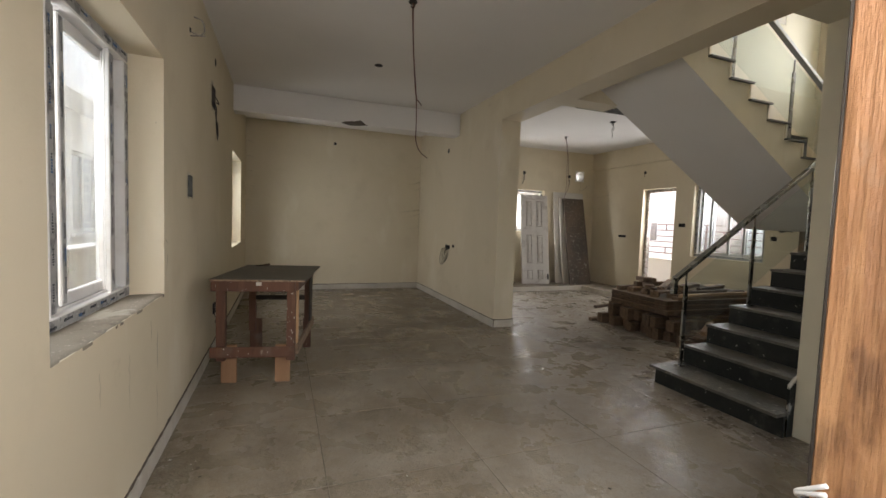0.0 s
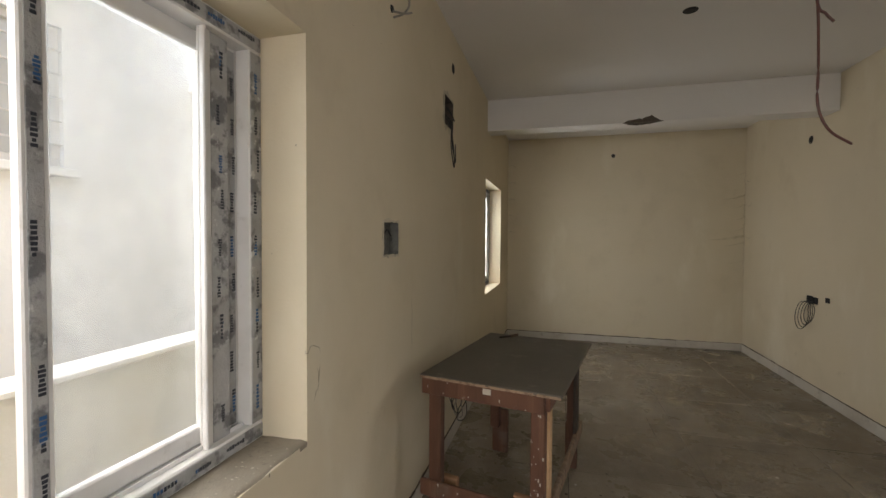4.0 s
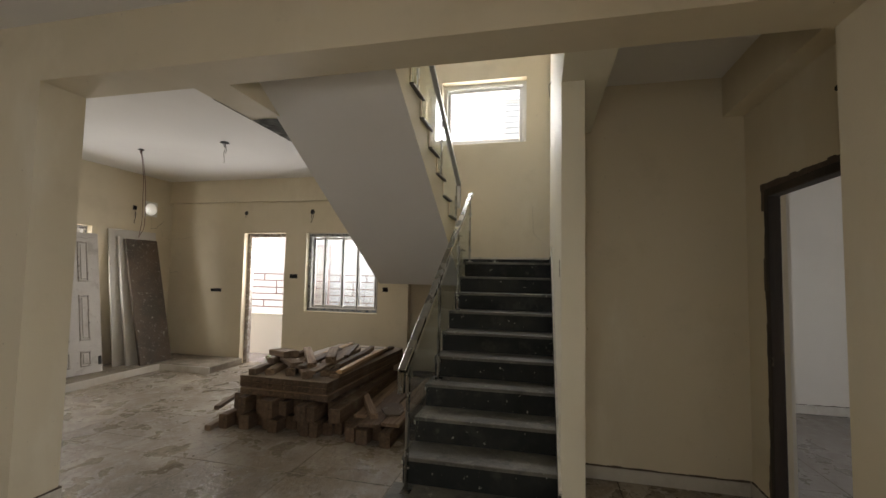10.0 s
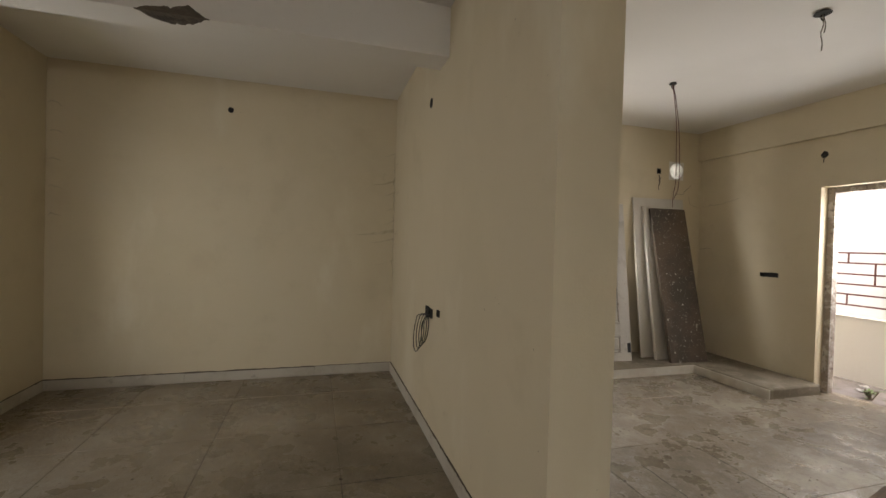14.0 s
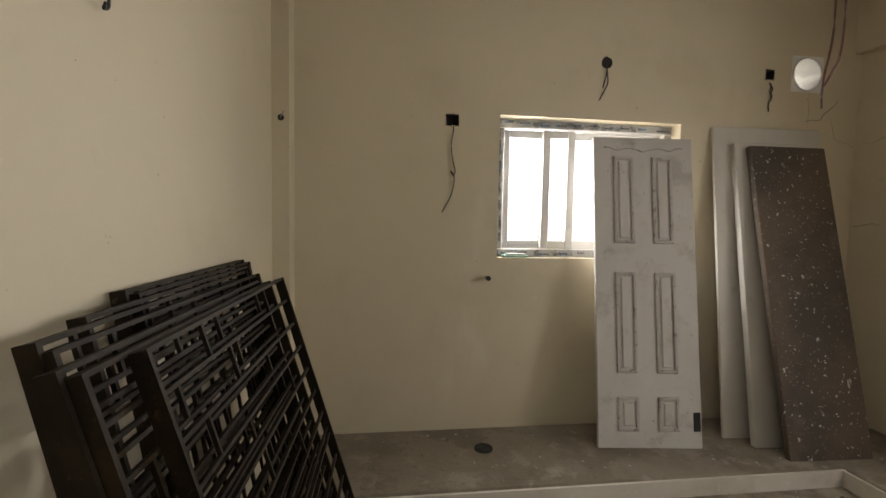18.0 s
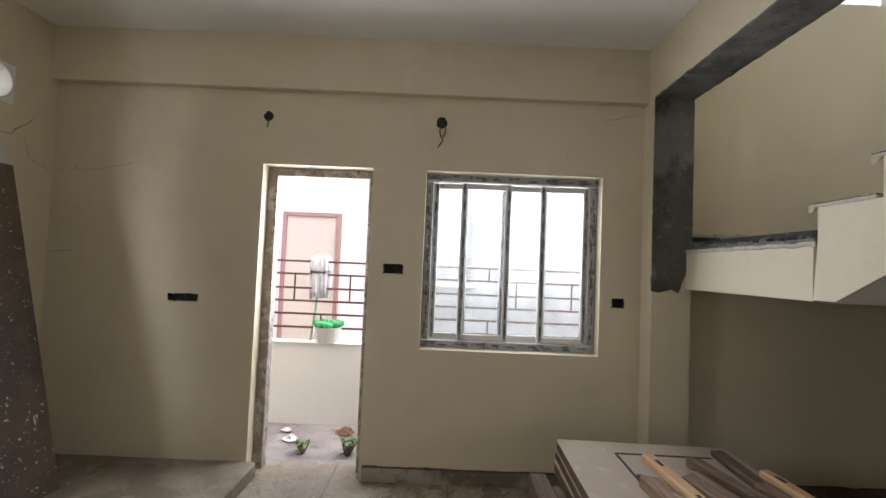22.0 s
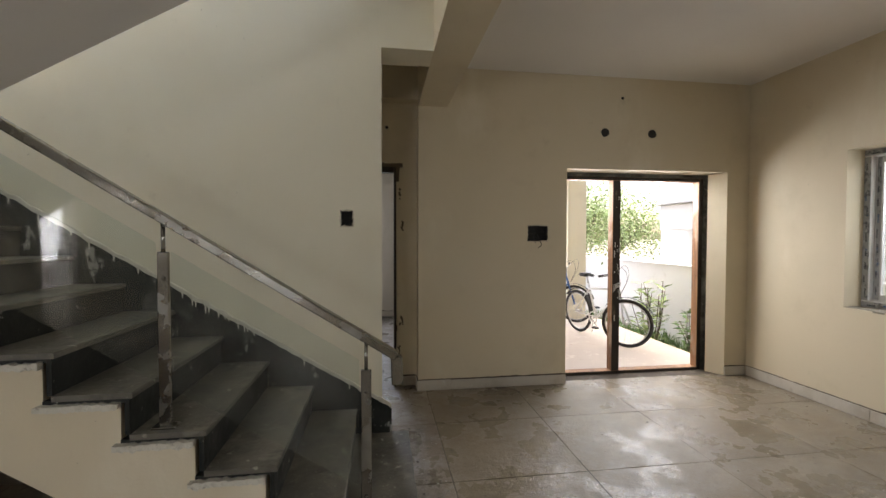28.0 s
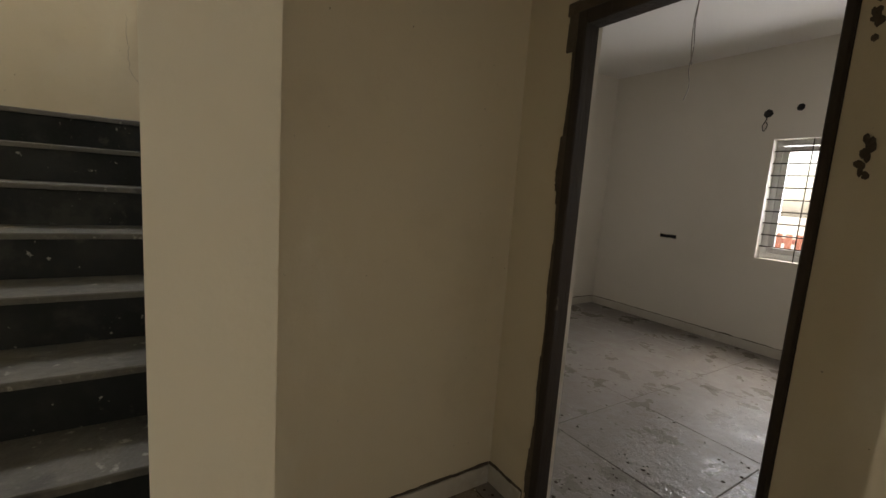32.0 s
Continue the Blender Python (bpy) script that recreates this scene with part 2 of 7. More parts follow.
TREAD = mat("dusty granite tread", (0.082, 0.077, 0.062), 0.48, layers=[(2.5, 0.4, 0.68, (0.165, 0.152, 0.125), 0.8, 6.0), (6, 0.52, 0.68, (0.04, 0.039, 0.033), 0.7, 9.0), (9, 0.56, 0.70, (0.22, 0.21, 0.175), 0.6, 9.0), (20, 0.63, 0.71, (0.42, 0.42, 0.35), 0.65), (60, 0.55, 0.72, (0.2, 0.19, 0.16), 0.4)], bump=[(25, 0.2)])
CEMENT = mat("grey cement", (0.25, 0.215, 0.165), 0.85, layers=[(2.5, 0.4, 0.7, (0.17, 0.14, 0.103), 0.8), (1.8, 0.49, 0.57, (0.145, 0.115, 0.08), 0.6, 9.0), (5, 0.54, 0.64, (0.33, 0.29, 0.23), 0.6, 9.0), (12, 0.6, 0.75, (0.38, 0.345, 0.29), 0.6), (30, 0.62, 0.72, (0.09, 0.07, 0.05), 0.6)], bump=[(6, 0.25), (50, 0.22)])
SILLC = mat("cement sill with plaster smears", (0.26, 0.225, 0.175), 0.9, layers=[(3, 0.45, 0.62, (0.17, 0.145, 0.11), 0.7, 7.0), (2.6, 0.54, 0.60, (0.46, 0.42, 0.34), 0.8, 7.0), (20, 0.6, 0.72, (0.10, 0.08, 0.06), 0.6)], bump=[(8, 0.3), (60, 0.25)])
OUTW = mat("white outdoor wall paint", (0.80, 0.80, 0.78), 0.7, layers=[(0.7, 0.45, 0.75, (0.7, 0.69, 0.65), 0.6), (4, 0.62, 0.78, (0.55, 0.53, 0.48), 0.35)], bump=[(30, 0.1)])

WOOD = mat("old brown timber", (0.105, 0.066, 0.040), 0.8, layers=[(6, 0.4, 0.65, (0.058, 0.036, 0.021), 0.8, 6.0, (0.12, 1, 1)), (30, 0.45, 0.66, (0.185, 0.118, 0.07), 0.65, 6.0, (0.06, 1, 1)), (3, 0.53, 0.70, (0.24, 0.19, 0.14), 0.6, 8.0), (14, 0.60, 0.70, (0.028, 0.018, 0.012), 0.75, 5.0, (0.4, 1, 1)), (60, 0.6, 0.7, (0.27, 0.22, 0.16), 0.5)], bump=[(35, 0.4, (0.08, 1, 1)), (9, 0.3)], per_object=0.22, local=True)
GREYWOOD = mat("dusty weathered timber", (0.235, 0.155, 0.095), 0.88, layers=[(5, 0.4, 0.65, (0.145, 0.092, 0.056), 0.8, 6.0, (0.12, 1, 1)), (32, 0.46, 0.64, (0.33, 0.235, 0.155), 0.7, 6.0, (0.05, 1, 1)), (26, 0.58, 0.68, (0.07, 0.043, 0.027), 0.75, 5.0, (0.10, 1, 1)), (4, 0.55, 0.70, (0.34, 0.285, 0.22), 0.65, 8.0), (40, 0.64, 0.72, (0.45, 0.40, 0.33), 0.5)], bump=[(35, 0.45, (0.08, 1, 1)), (10, 0.3)], per_object=0.25, local=True)
NEWWOOD = mat("pale planed timber", (0.50, 0.32, 0.17), 0.65, layers=[(6, 0.4, 0.65, (0.38, 0.22, 0.11), 0.7, 6.0, (0.1, 1, 1)), (26, 0.5, 0.7, (0.58, 0.41, 0.25), 0.5, 6.0, (0.05, 1, 1))], bump=[(30, 0.15, (0.08, 1, 1))], per_object=0.12, local=True)
REDWOOD = mat("worn red brown wood", (0.125, 0.052, 0.028), 0.65, layers=[(5, 0.4, 0.65, (0.065, 0.028, 0.016), 0.85, 6.0, (1, 1, 0.12)), (24, 0.5, 0.7, (0.20, 0.10, 0.055), 0.6, 6.0, (1, 1, 0.08)), (4, 0.55, 0.7, (0.17, 0.125, 0.09), 0.7, 8.0), (22, 0.70, 0.73, (0.55, 0.5, 0.43), 0.8, 3.0), (11, 0.70, 0.76, (0.4, 0.34, 0.27), 0.6, 5.0)], bump=[(30, 0.25, (1, 1, 0.1)), (9, 0.2)], local=True)
FRAMEWOOD = mat("door frame teak with mortar smears", (0.32, 0.155, 0.066), 0.6, layers=[(7, 0.38, 0.62, (0.17, 0.075, 0.032), 0.85, 6.0, (1, 1, 0.1)), (32, 0.48, 0.66, (0.46, 0.25, 0.115), 0.7, 6.0, (1, 1, 0.06)), (14, 0.56, 0.70, (0.10, 0.045, 0.02), 0.7, 5.0, (1, 1, 0.3)), (3.5, 0.56, 0.68, (0.46, 0.36, 0.26), 0.7, 8.0, (1, 1, 0.5)), (9, 0.66, 0.72, (0.62, 0.57, 0.5), 0.85, 8.0, (1, 1, 0.4))], bump=[(40, 0.35, (1, 1, 0.08)), (12, 0.25)], local=True)
DARKWOOD = mat("dark stained door frame", (0.040, 0.027, 0.018), 0.7, layers=[(6, 0.4, 0.65, (0.02, 0.015, 0.011), 0.8, 6.0, (1, 1, 0.15)), (11, 0.64, 0.72, (0.17, 0.14, 0.10), 0.7, 6.0, (1, 1, 0.5))], bump=[(25, 0.3, (1, 1, 0.15))], local=True)
PLYEDGE = mat("torn board edge", (0.36, 0.25, 0.17), 0.9, layers=[(30, 0.45, 0.65, (0.16, 0.10, 0.065), 0.8)], bump=[(60, 0.4)])
FEETWOOD = mat("orange brown timber block", (0.34, 0.185, 0.095), 0.7, layers=[(6, 0.4, 0.65, (0.24, 0.125, 0.06), 0.8, 6.0, (1, 1, 0.1)), (30, 0.5, 0.7, (0.42, 0.26, 0.15), 0.5, 6.0, (1, 1, 0.05)), (9, 0.66, 0.74, (0.10, 0.06, 0.035), 0.7)], bump=[(30, 0.2, (1, 1, 0.1))], local=True)
LAMINATE = mat("dusty dark laminate", (0.095, 0.082, 0.064), 0.55, layers=[(2.2, 0.4, 0.7, (0.13, 0.115, 0.092), 0.7), (12, 0.6, 0.72, (0.19, 0.165, 0.13), 0.5), (40, 0.66, 0.76, (0.3, 0.27, 0.22), 0.4)], bump=[(40, 0.05)])
BOARD = mat("chalky brown board with paint spots", (0.118, 0.082, 0.056), 0.75, layers=[(1.4, 0.4, 0.68, (0.058, 0.047, 0.036), 0.9), (5, 0.52, 0.7, (0.135, 0.10, 0.078), 0.6, 8.0), (34, 0.667, 0.69, (0.55, 0.52, 0.46), 0.8, 2.0), (9, 0.70, 0.73, (0.52, 0.48, 0.41), 0.85, 3.0, (1, 1, 0.35)), (80, 0.67, 0.71, (0.42, 0.38, 0.32), 0.8, 2.0)], bump=[(30, 0.15)])
DOORW = mat("dusty white primed door", (0.56, 0.53, 0.49), 0.6, layers=[(1.3, 0.42, 0.7, (0.47, 0.43, 0.39), 0.7), (5, 0.54, 0.70, (0.34, 0.30, 0.26), 0.6, 8.0), (30, 0.64, 0.74, (0.24, 0.20, 0.17), 0.6), (4, 0.64, 0.72, (0.64, 0.62, 0.58), 0.6)], bump=[(24, 0.06)])
GROOVE = mat("dirty door moulding", (0.47, 0.435, 0.395), 0.7, layers=[(14, 0.54, 0.68, (0.17, 0.13, 0.10), 0.7), (40, 0.6, 0.7, (0.10, 0.075, 0.055), 0.6)], bump=[(24, 0.2)])
PLY = mat("white laminated board", (0.58, 0.55, 0.50), 0.6, layers=[(1.5, 0.42, 0.7, (0.50, 0.46, 0.40), 0.7), (9, 0.62, 0.74, (0.36, 0.32, 0.27), 0.4)], bump=[(24, 0.05)])
UPVC = mat("dusty white plastic window frame", (0.66, 0.65, 0.63), 0.4, layers=[(3, 0.45, 0.7, (0.52, 0.50, 0.46), 0.6), (16, 0.60, 0.74, (0.42, 0.39, 0.35), 0.4)], bump=[(40, 0.03)])
FILM = mat("torn protective film on frame", (0.38, 0.38, 0.375), 0.45, layers=[(6, 0.45, 0.62, (0.30, 0.295, 0.28), 0.8, 7.0), (15, 0.50, 0.62, (0.10, 0.10, 0.105), 0.8, 6.0), (22, 0.62, 0.68, (0.58, 0.58, 0.56), 0.85, 5.0)], bump=[(30, 0.3)])
INK = mat("blue black printing ink", (0.02, 0.024, 0.035), 0.6, layers=[(9, 0.55, 0.58, (0.02, 0.09, 0.22), 1.0, 1.0)])
# lit copy of STEEL: window light on the upper handrail, put into its colour
LITSTEEL = mat("steel lightened for window light", (0.62, 0.62, 0.60), 0.42, 1.0, layers=[(7, 0.5, 0.7, (0.5, 0.49, 0.47), 0.7)], bump=[(50, 0.04)])
STEEL = mat("brushed stainless steel", (0.33, 0.32, 0.29), 0.22, 1.0, layers=[(7, 0.5, 0.7, (0.25, 0.235, 0.21), 0.7)], bump=[(50, 0.04)], gloss=(5, 0.45, 0.65, 0.42))
# the lighter brown specks paint in the highlights of the bars
IRON = mat("brown primed iron bars", (0.016, 0.011, 0.006), 0.6, spec=0.2, layers=[(9, 0.45, 0.68, (0.036, 0.025, 0.012), 0.75), (40, 0.62, 0.74, (0.12, 0.085, 0.05), 0.6)], bump=[(60, 0.1)], per_object=0.15)
MAROON = mat("maroon painted rail", (0.12, 0.035, 0.032), 0.5, layers=[(9, 0.5, 0.7, (0.18, 0.075, 0.06), 0.6)])
HOLE = mat("black recessed box", (0.018, 0.017, 0.016), 0.8, layers=[(30, 0.5, 0.7, (0.05, 0.045, 0.04), 0.7)], bump=[(60, 0.3)])
CABLE_R = mat("red brown flex", (0.10, 0.035, 0.026), 0.5)
CABLE_G = mat("grey cable", (0.28, 0.26, 0.23), 0.55)
CABLE_B = mat("black cable", (0.02, 0.02, 0.02), 0.5)
BRICK = mat("broken plaster and brick", (0.12, 0.10, 0.08), 0.95, layers=[(14, 0.4, 0.66, (0.06, 0.052, 0.045), 0.8), (30, 0.6, 0.72, (0.24, 0.21, 0.17), 0.6)], bump=[(18, 0.8)])


def glass(name, tint=(0.95, 0.98, 0.97), dirt=0.0):
    m = bpy.data.materials.new(name)
    m.use_nodes = True
    n, ln = m.node_tree.nodes, m.node_tree.links
    n.remove(n["Principled BSDF"])
    tr, gl, lw, po, fr, mx = (n.new("ShaderNode" + k) for k in ("BsdfTransparent", "BsdfGlossy", "LayerWeight", "Math", "MapRange", "MixShader"))
    tr.inputs["Color"].default_value = (*tint, 1)
    gl.inputs["Roughness"].default_value = 0.03
    po.operation = "POWER"
    po.inputs[1].default_value = 5.0
    fr.inputs["To Min"].default_value, fr.inputs["To Max"].default_value = 0.03, 0.8
    ln.new(lw.outputs["Facing"], po.inputs[0])
    ln.new(po.outputs[0], fr.inputs["Value"])
    ln.new(fr.outputs[0], mx.inputs[0])
    ln.new(tr.outputs[0], mx.inputs[1])
    ln.new(gl.outputs[0], mx.inputs[2])
    out = mx.outputs[0]
    if dirt:
        df, no, mr, m2, tl, half = (n.new("ShaderNode" + k) for k in ("BsdfDiffuse", "TexNoise", "MapRange", "MixShader", "BsdfTranslucent", "MixShader"))
        df.inputs["Color"].default_value = (0.62, 0.60, 0.55, 1)
        tl.inputs["Color"].default_value = (0.80, 0.80, 0.80, 1)
        half.inputs[0].default_value = 0.2
        ln.new(df.outputs[0], half.inputs[1])
        ln.new(tl.outputs[0], half.inputs[2])
        no.inputs["Scale"].default_value, no.inputs["Detail"].default_value = 4.0, 6.0
        mr.inputs["From Min"].default_value, mr.inputs["From Max"].default_value = 0.35, 0.75
        mr.inputs["To Min"].default_value, mr.inputs["To Max"].default_value = dirt * 0.3, dirt
        ln.new(n.new("ShaderNodeNewGeometry").outputs["Position"], no.inputs["Vector"])
        ln.new(no.outputs["Fac"], mr.inputs["Value"])
        ln.new(mr.outputs[0], m2.inputs[0])
        ln.new(out, m2.inputs[1])
        ln.new(half.outputs[0], m2.inputs[2])
        out = m2.outputs[0]
    ln.new(out, n["Material Output"].inputs["Surface"])
    return m


GLASS = glass("window glass", (0.965, 0.985, 0.985), 0.09)
HAZEGLASS = glass("hazy window glass", (0.90, 0.935, 0.95), 0.32)
RAILGLASS = glass("greenish rail glass", (0.945, 0.975, 0.962), 0.045)

# ---- plan ----
CEILING = 3.0
BEAM = 2.635
WEST, FRONT, BACK, KBACK, EAST = 0.0, 1.015, 8.62, 8.50, 7.32
PART_W, PART_E, PIL_S = 3.165, 3.435, 5.28
STAIR_S, STAIR_N = 2.18, 4.20
LAND_X, LAND_Z = 6.07, 1.65


def new_bm():
    return bmesh.new()


def box(bm, x0, x1, y0, y1, z0, z1, m=None):
    vs = [bm.verts.new(v) for v in ((x0, y0, z0), (x1, y0, z0), (x1, y1, z0), (x0, y1, z0), (x0, y0, z1), (x1, y0, z1), (x1, y1, z1), (x0, y1, z1))]
    if m is not None:
        for v in vs:
            v.co = m @ v.co
    for f in ((3, 2, 1, 0), (4, 5, 6, 7), (0, 1, 5, 4), (1, 2, 6, 5), (2, 3, 7, 6), (3, 0, 4, 7)):
        bm.faces.new([vs[i] for i in f])
    return vs


def rbox(bm, x0, x1, y0, y1, z0, z1, r=0.004, m=None, seg=1):
    """A box with rounded edges."""
    t = bmesh.new()
    box(t, x0, x1, y0, y1, z0, z1)
    bmesh.ops.bevel(t, geom=list(t.edges), offset=min(r, abs(x1 - x0) * 0.45, abs(y1 - y0) * 0.45, abs(z1 - z0) * 0.45), segments=seg, affect="EDGES")
    merge(bm, t, m)


def merge(bm, t, m=None):
    if m is not None:
        t.transform(m)
    index = {v: bm.verts.new(v.co) for v in t.verts}
    for f in t.faces:
        try:
            g = bm.faces.new([index[v] for v in f.verts])
            g.smooth = f.smooth
        except ValueError:
            pass
    t.free()


def rod(bm, a, b, r, n=8, r2=None):
    """A round bar from a to b."""
    a, b = Vector(a), Vector(b)
    t = bmesh.new()
    d = b - a
    bmesh.ops.create_cone(t, cap_ends=True, segments=n, radius1=r, radius2=r if r2 is None else r2, depth=d.length)
    for f in t.faces:
        f.smooth = len(f.verts) == 4
    merge(bm, t, Matrix.Translation((a + b) / 2) @ d.to_track_quat("Z", "Y").to_matrix().to_4x4())


def bar(bm, a, b, w, h, up=(0, 0, 1), r=0.0):
    """A square bar from a to b, w wide and h high."""
    a, b = Vector(a), Vector(b)
    d = (b - a).normalized()
    side = d.cross(Vector(up)).normalized()
    top = side.cross(d)
    m = Matrix((side, d, top)).transposed().to_4x4()
    m.translation = a
    f = rbox if r else box
    args = (bm, -w / 2, w / 2, 0, (b - a).length, -h / 2, h / 2)
    f(*args, r, m) if r else f(*args, m)


def tube(bm, points, r, n=6):
    """A bent wire through the points."""
    pts = [Vector(p) for p in points]
    rings = []
    for i, p in enumerate(pts):
        d = (pts[min(i + 1, len(pts) - 1)] - pts[max(i - 1, 0)]).normalized()
        q = d.to_track_quat("Z", "Y")
        rings.append([bm.verts.new(p + q @ Vector((r * math.cos(k * math.tau / n), r * math.sin(k * math.tau / n), 0))) for k in range(n)])
    for s, e in zip(rings, rings[1:]):
        for k in range(n):
            bm.faces.new((s[k], s[(k + 1) % n], e[(k + 1) % n], e[k])).smooth = True
    bm.faces.new(rings[0][::-1])
    bm.faces.new(rings[-1])


def bend(points, steps=6):
    """A smooth curve through the points."""
    p = [Vector(v) for v in points]
    p = [2 * p[0] - p[1], *p, 2 * p[-1] - p[-2]]
    out = []
    for a, b, c, d in zip(p, p[1:], p[2:], p[3:]):
        for i in range(steps):
            t = i / steps
            out.append(0.5 * (2 * b + (c - a) * t + (2 * a - 5 * b + 4 * c - d) * t * t + (3 * b - a - 3 * c + d) * t**3))
    return out + [p[-2]]


def mesh(bm, name, material):
    bmesh.ops.recalc_face_normals(bm, faces=list(bm.faces))
    me = bpy.data.meshes.new(name)
    bm.to_mesh(me)
    bm.free()
    for one in material if isinstance(material, (list, tuple)) else (material,):
        me.materials.append(one)
    return me


def part(name, bm, material, parent=None, label=""):
    """A bmesh as one mesh object under a thing or a part."""
    ob = new(name, mesh(bm, name, material) if isinstance(bm, bmesh.types.BMesh) else bm)
    if parent:
        ob.parent = parent
    if label:
        tagged(ob, label)
    return ob


def thing(name, label, category, at=(0, 0, 0), rz=0.0, group="", kind=""):
    ob = new(name)
    ob.empty_display_size = 0.1
    ob.matrix_world = pose(*at, 0, 0, rz)
    return tagged(ob, label, category, group, kind)


def setting(name, bm, material, label="", category="wall"):
    ob = part(name, bm, material)
    return tagged(ob, label, category, kind="structure")


def wall(bm, axis, lo, hi, u0, u1, z0, z1, holes=()):
    """A wall from lo to hi across, that runs along the other axis from u0 to u1; holes: (u0, u1, z0, z1) go through it.
    One closed skin, with reveals round the holes."""
    us = sorted({u0, u1, *[min(max(v, u0), u1) for h in holes for v in h[:2]]})
    zs = sorted({z0, z1, *[min(max(v, z0), z1) for h in holes for v in h[2:]]})
    solid = {(i, k) for i in range(len(us) - 1) for k in range(len(zs) - 1) if not any(h[0] < (us[i] + us[i + 1]) / 2 < h[1] and h[2] < (zs[k] + zs[k + 1]) / 2 < h[3] for h in holes)}
    index = {}

    def vert(i, d, k):
        if (i, d, k) not in index:
            index[i, d, k] = bm.verts.new((d, us[i], zs[k]) if axis == "x" else (us[i], d, zs[k]))
        return index[i, d, k]

    for i, k in solid:
        for d in (lo, hi):
            bm.faces.new([vert(a, d, c) for a, c in ((i, k), (i + 1, k), (i + 1, k + 1), (i, k + 1))])
        for near, (a, c), (e, g) in (((i - 1, k), (i, k), (i, k + 1)), ((i + 1, k), (i + 1, k), (i + 1, k + 1)), ((i, k - 1), (i, k), (i + 1, k)), ((i, k + 1), (i, k + 1), (i + 1, k + 1))):
            if near not in solid:
                bm.faces.new((vert(a, lo, c), vert(e, lo, g), vert(e, hi, g), vert(a, hi, c)))
    return bm


# openings: along the wall, then up
W1 = (1.955, 3.21, 0.86, 2.15)
W2 = (6.57, 7.79, 0.90, 2.15)
KW = (4.77, 5.99, 1.205, 2.10)
BDOOR = (6.29, 7.05, -0.1, 2.12)
BWIN = (4.70, 5.92, 0.89, 2.12)
SWIN = (2.51, 3.75, 3.41, 4.36)
FDOOR = (0.25, 1.99, -0.1, 2.10)
ADOOR = (3.63, 4.445, -0.1, 2.10)
BRW = (3.97, 5.16, 0.95, 2.115)
# boxes let into the walls
BOX_W, BOX_DB = (3.81, 4.00, 1.43, 1.59), (4.85, 5.10, 2.29, 2.50)
BOX_F, BOX_S, BOX_P = (2.18, 2.385, 1.395, 1.545), (3.95, 4.03, 1.50, 1.60), (5.85, 6.045, 1.465, 1.585)
BOX_K1, BOX_K2 = (4.425, 4.512, 2.015, 2.09), (6.58, 6.652, 2.42, 2.49)
BOX_E1, BOX_E2, BOX_E3 = (7.44, 7.65, 1.15, 1.205), (6.05, 6.19, 1.395, 1.465), (4.53, 4.62, 1.225, 1.295)
BOX_B, VENT = (5.97, 6.17, 1.03, 1.075), (6.78, 7.02, 2.355, 2.595)
TOP = 6.1  # head of the stairwell

# ---- the shell ----
setting("wall_west", wall(new_bm(), "x", -0.29, WEST, 0.78, 8.85, -0.1, CEILING, [W1, W2, BOX_W, BOX_DB]), PAINT, "cream painted wall with two window openings")
setting("wall_front", wall(new_bm(), "y", 0.74, FRONT, 0.0, PART_E, -0.1, CEILING, [FDOOR, BOX_F]), PAINT, "cream painted wall with a front door opening")
setting("wall_back", wall(new_bm(), "y", BACK, 8.85, 0.0, PART_E, -0.1, CEILING), PAINT, "cream painted wall with a cracked, stained corner")
bm = new_bm()
wall(bm, "x", PART_W, PART_E, PIL_S, BACK, -0.1, CEILING, [BOX_P])
setting("wall_partition", bm, PAINT, "cream painted wall between two rooms")
setting("wall_kitchen", wall(new_bm(), "y", KBACK, 8.73, PART_E, 7.55, -0.1, CEILING, [KW, VENT, BOX_K1, BOX_K2]), PAINT, "cream painted wall with a window and a round vent")
setting("wall_east", wall(new_bm(), "x", EAST, 7.55, STAIR_N, KBACK, -0.1, CEILING, [BDOOR, BWIN, BOX_E1, BOX_E2, BOX_E3]), PAINT, "cream painted wall with a balcony door and window")
setting("wall_stair_east", wall(new_bm(), "x", 7.30, 7.55, 1.95, STAIR_N, -0.1, TOP, [SWIN]), PAINT, "cream stairwell wall with a window above the landing")
bm = new_bm()
wall(bm, "y", 2.05, STAIR_S, 3.77, 7.30, -0.1, BEAM, [BOX_S])
box(bm, PART_E, 7.30, 1.92, STAIR_S, BEAM, TOP)
setting("wall_stair_south", bm, PALE, "pale painted stairwell side wall")
bm = new_bm()
box(bm, 4.72, 4.95, 0.735, 2.05, -0.1, BEAM)
box(bm, 4.72, 4.95, 0.735, 1.92, BEAM, CEILING)
setting("wall_alcove", bm, PAINT, "cream painted alcove wall with scuffs")
setting("wall_bedroom_door", wall(new_bm(), "y", 0.735, 0.85, PART_E - 0.005, 4.72, -0.1, CEILING, [ADOOR]), PAINT, "cream painted wall with a bedroom door opening")
bm = new_bm()
box(bm, PART_W + 0.001, PART_E, 0.62, 0.785, -0.1, CEILING)
setting("wall_front_return", bm, PAINT, "cream painted wall end")

bm = new_bm()
wall(bm, "y", 6.655, 6.885, 0.0, PART_W, 2.672, CEILING)
setting("beam_living", bm, CEIL, "white painted ceiling beam with a chipped edge", "beam")
bm = new_bm()
box(bm, PART_W, PART_E, FRONT, PIL_S, BEAM, CEILING)
setting("beam_main", bm, PAINT, "cream painted beam across the room", "beam")
bm = new_bm()
box(bm, PART_E, 7.30, 4.165, 4.42, BEAM, CEILING + 0.15)
setting("beam_stair", bm, PAINT, "cream painted beam over the stair opening", "beam")
bm = new_bm()
box(bm, 7.17, EAST + 0.1, 4.165, 4.42, -0.1, BEAM)
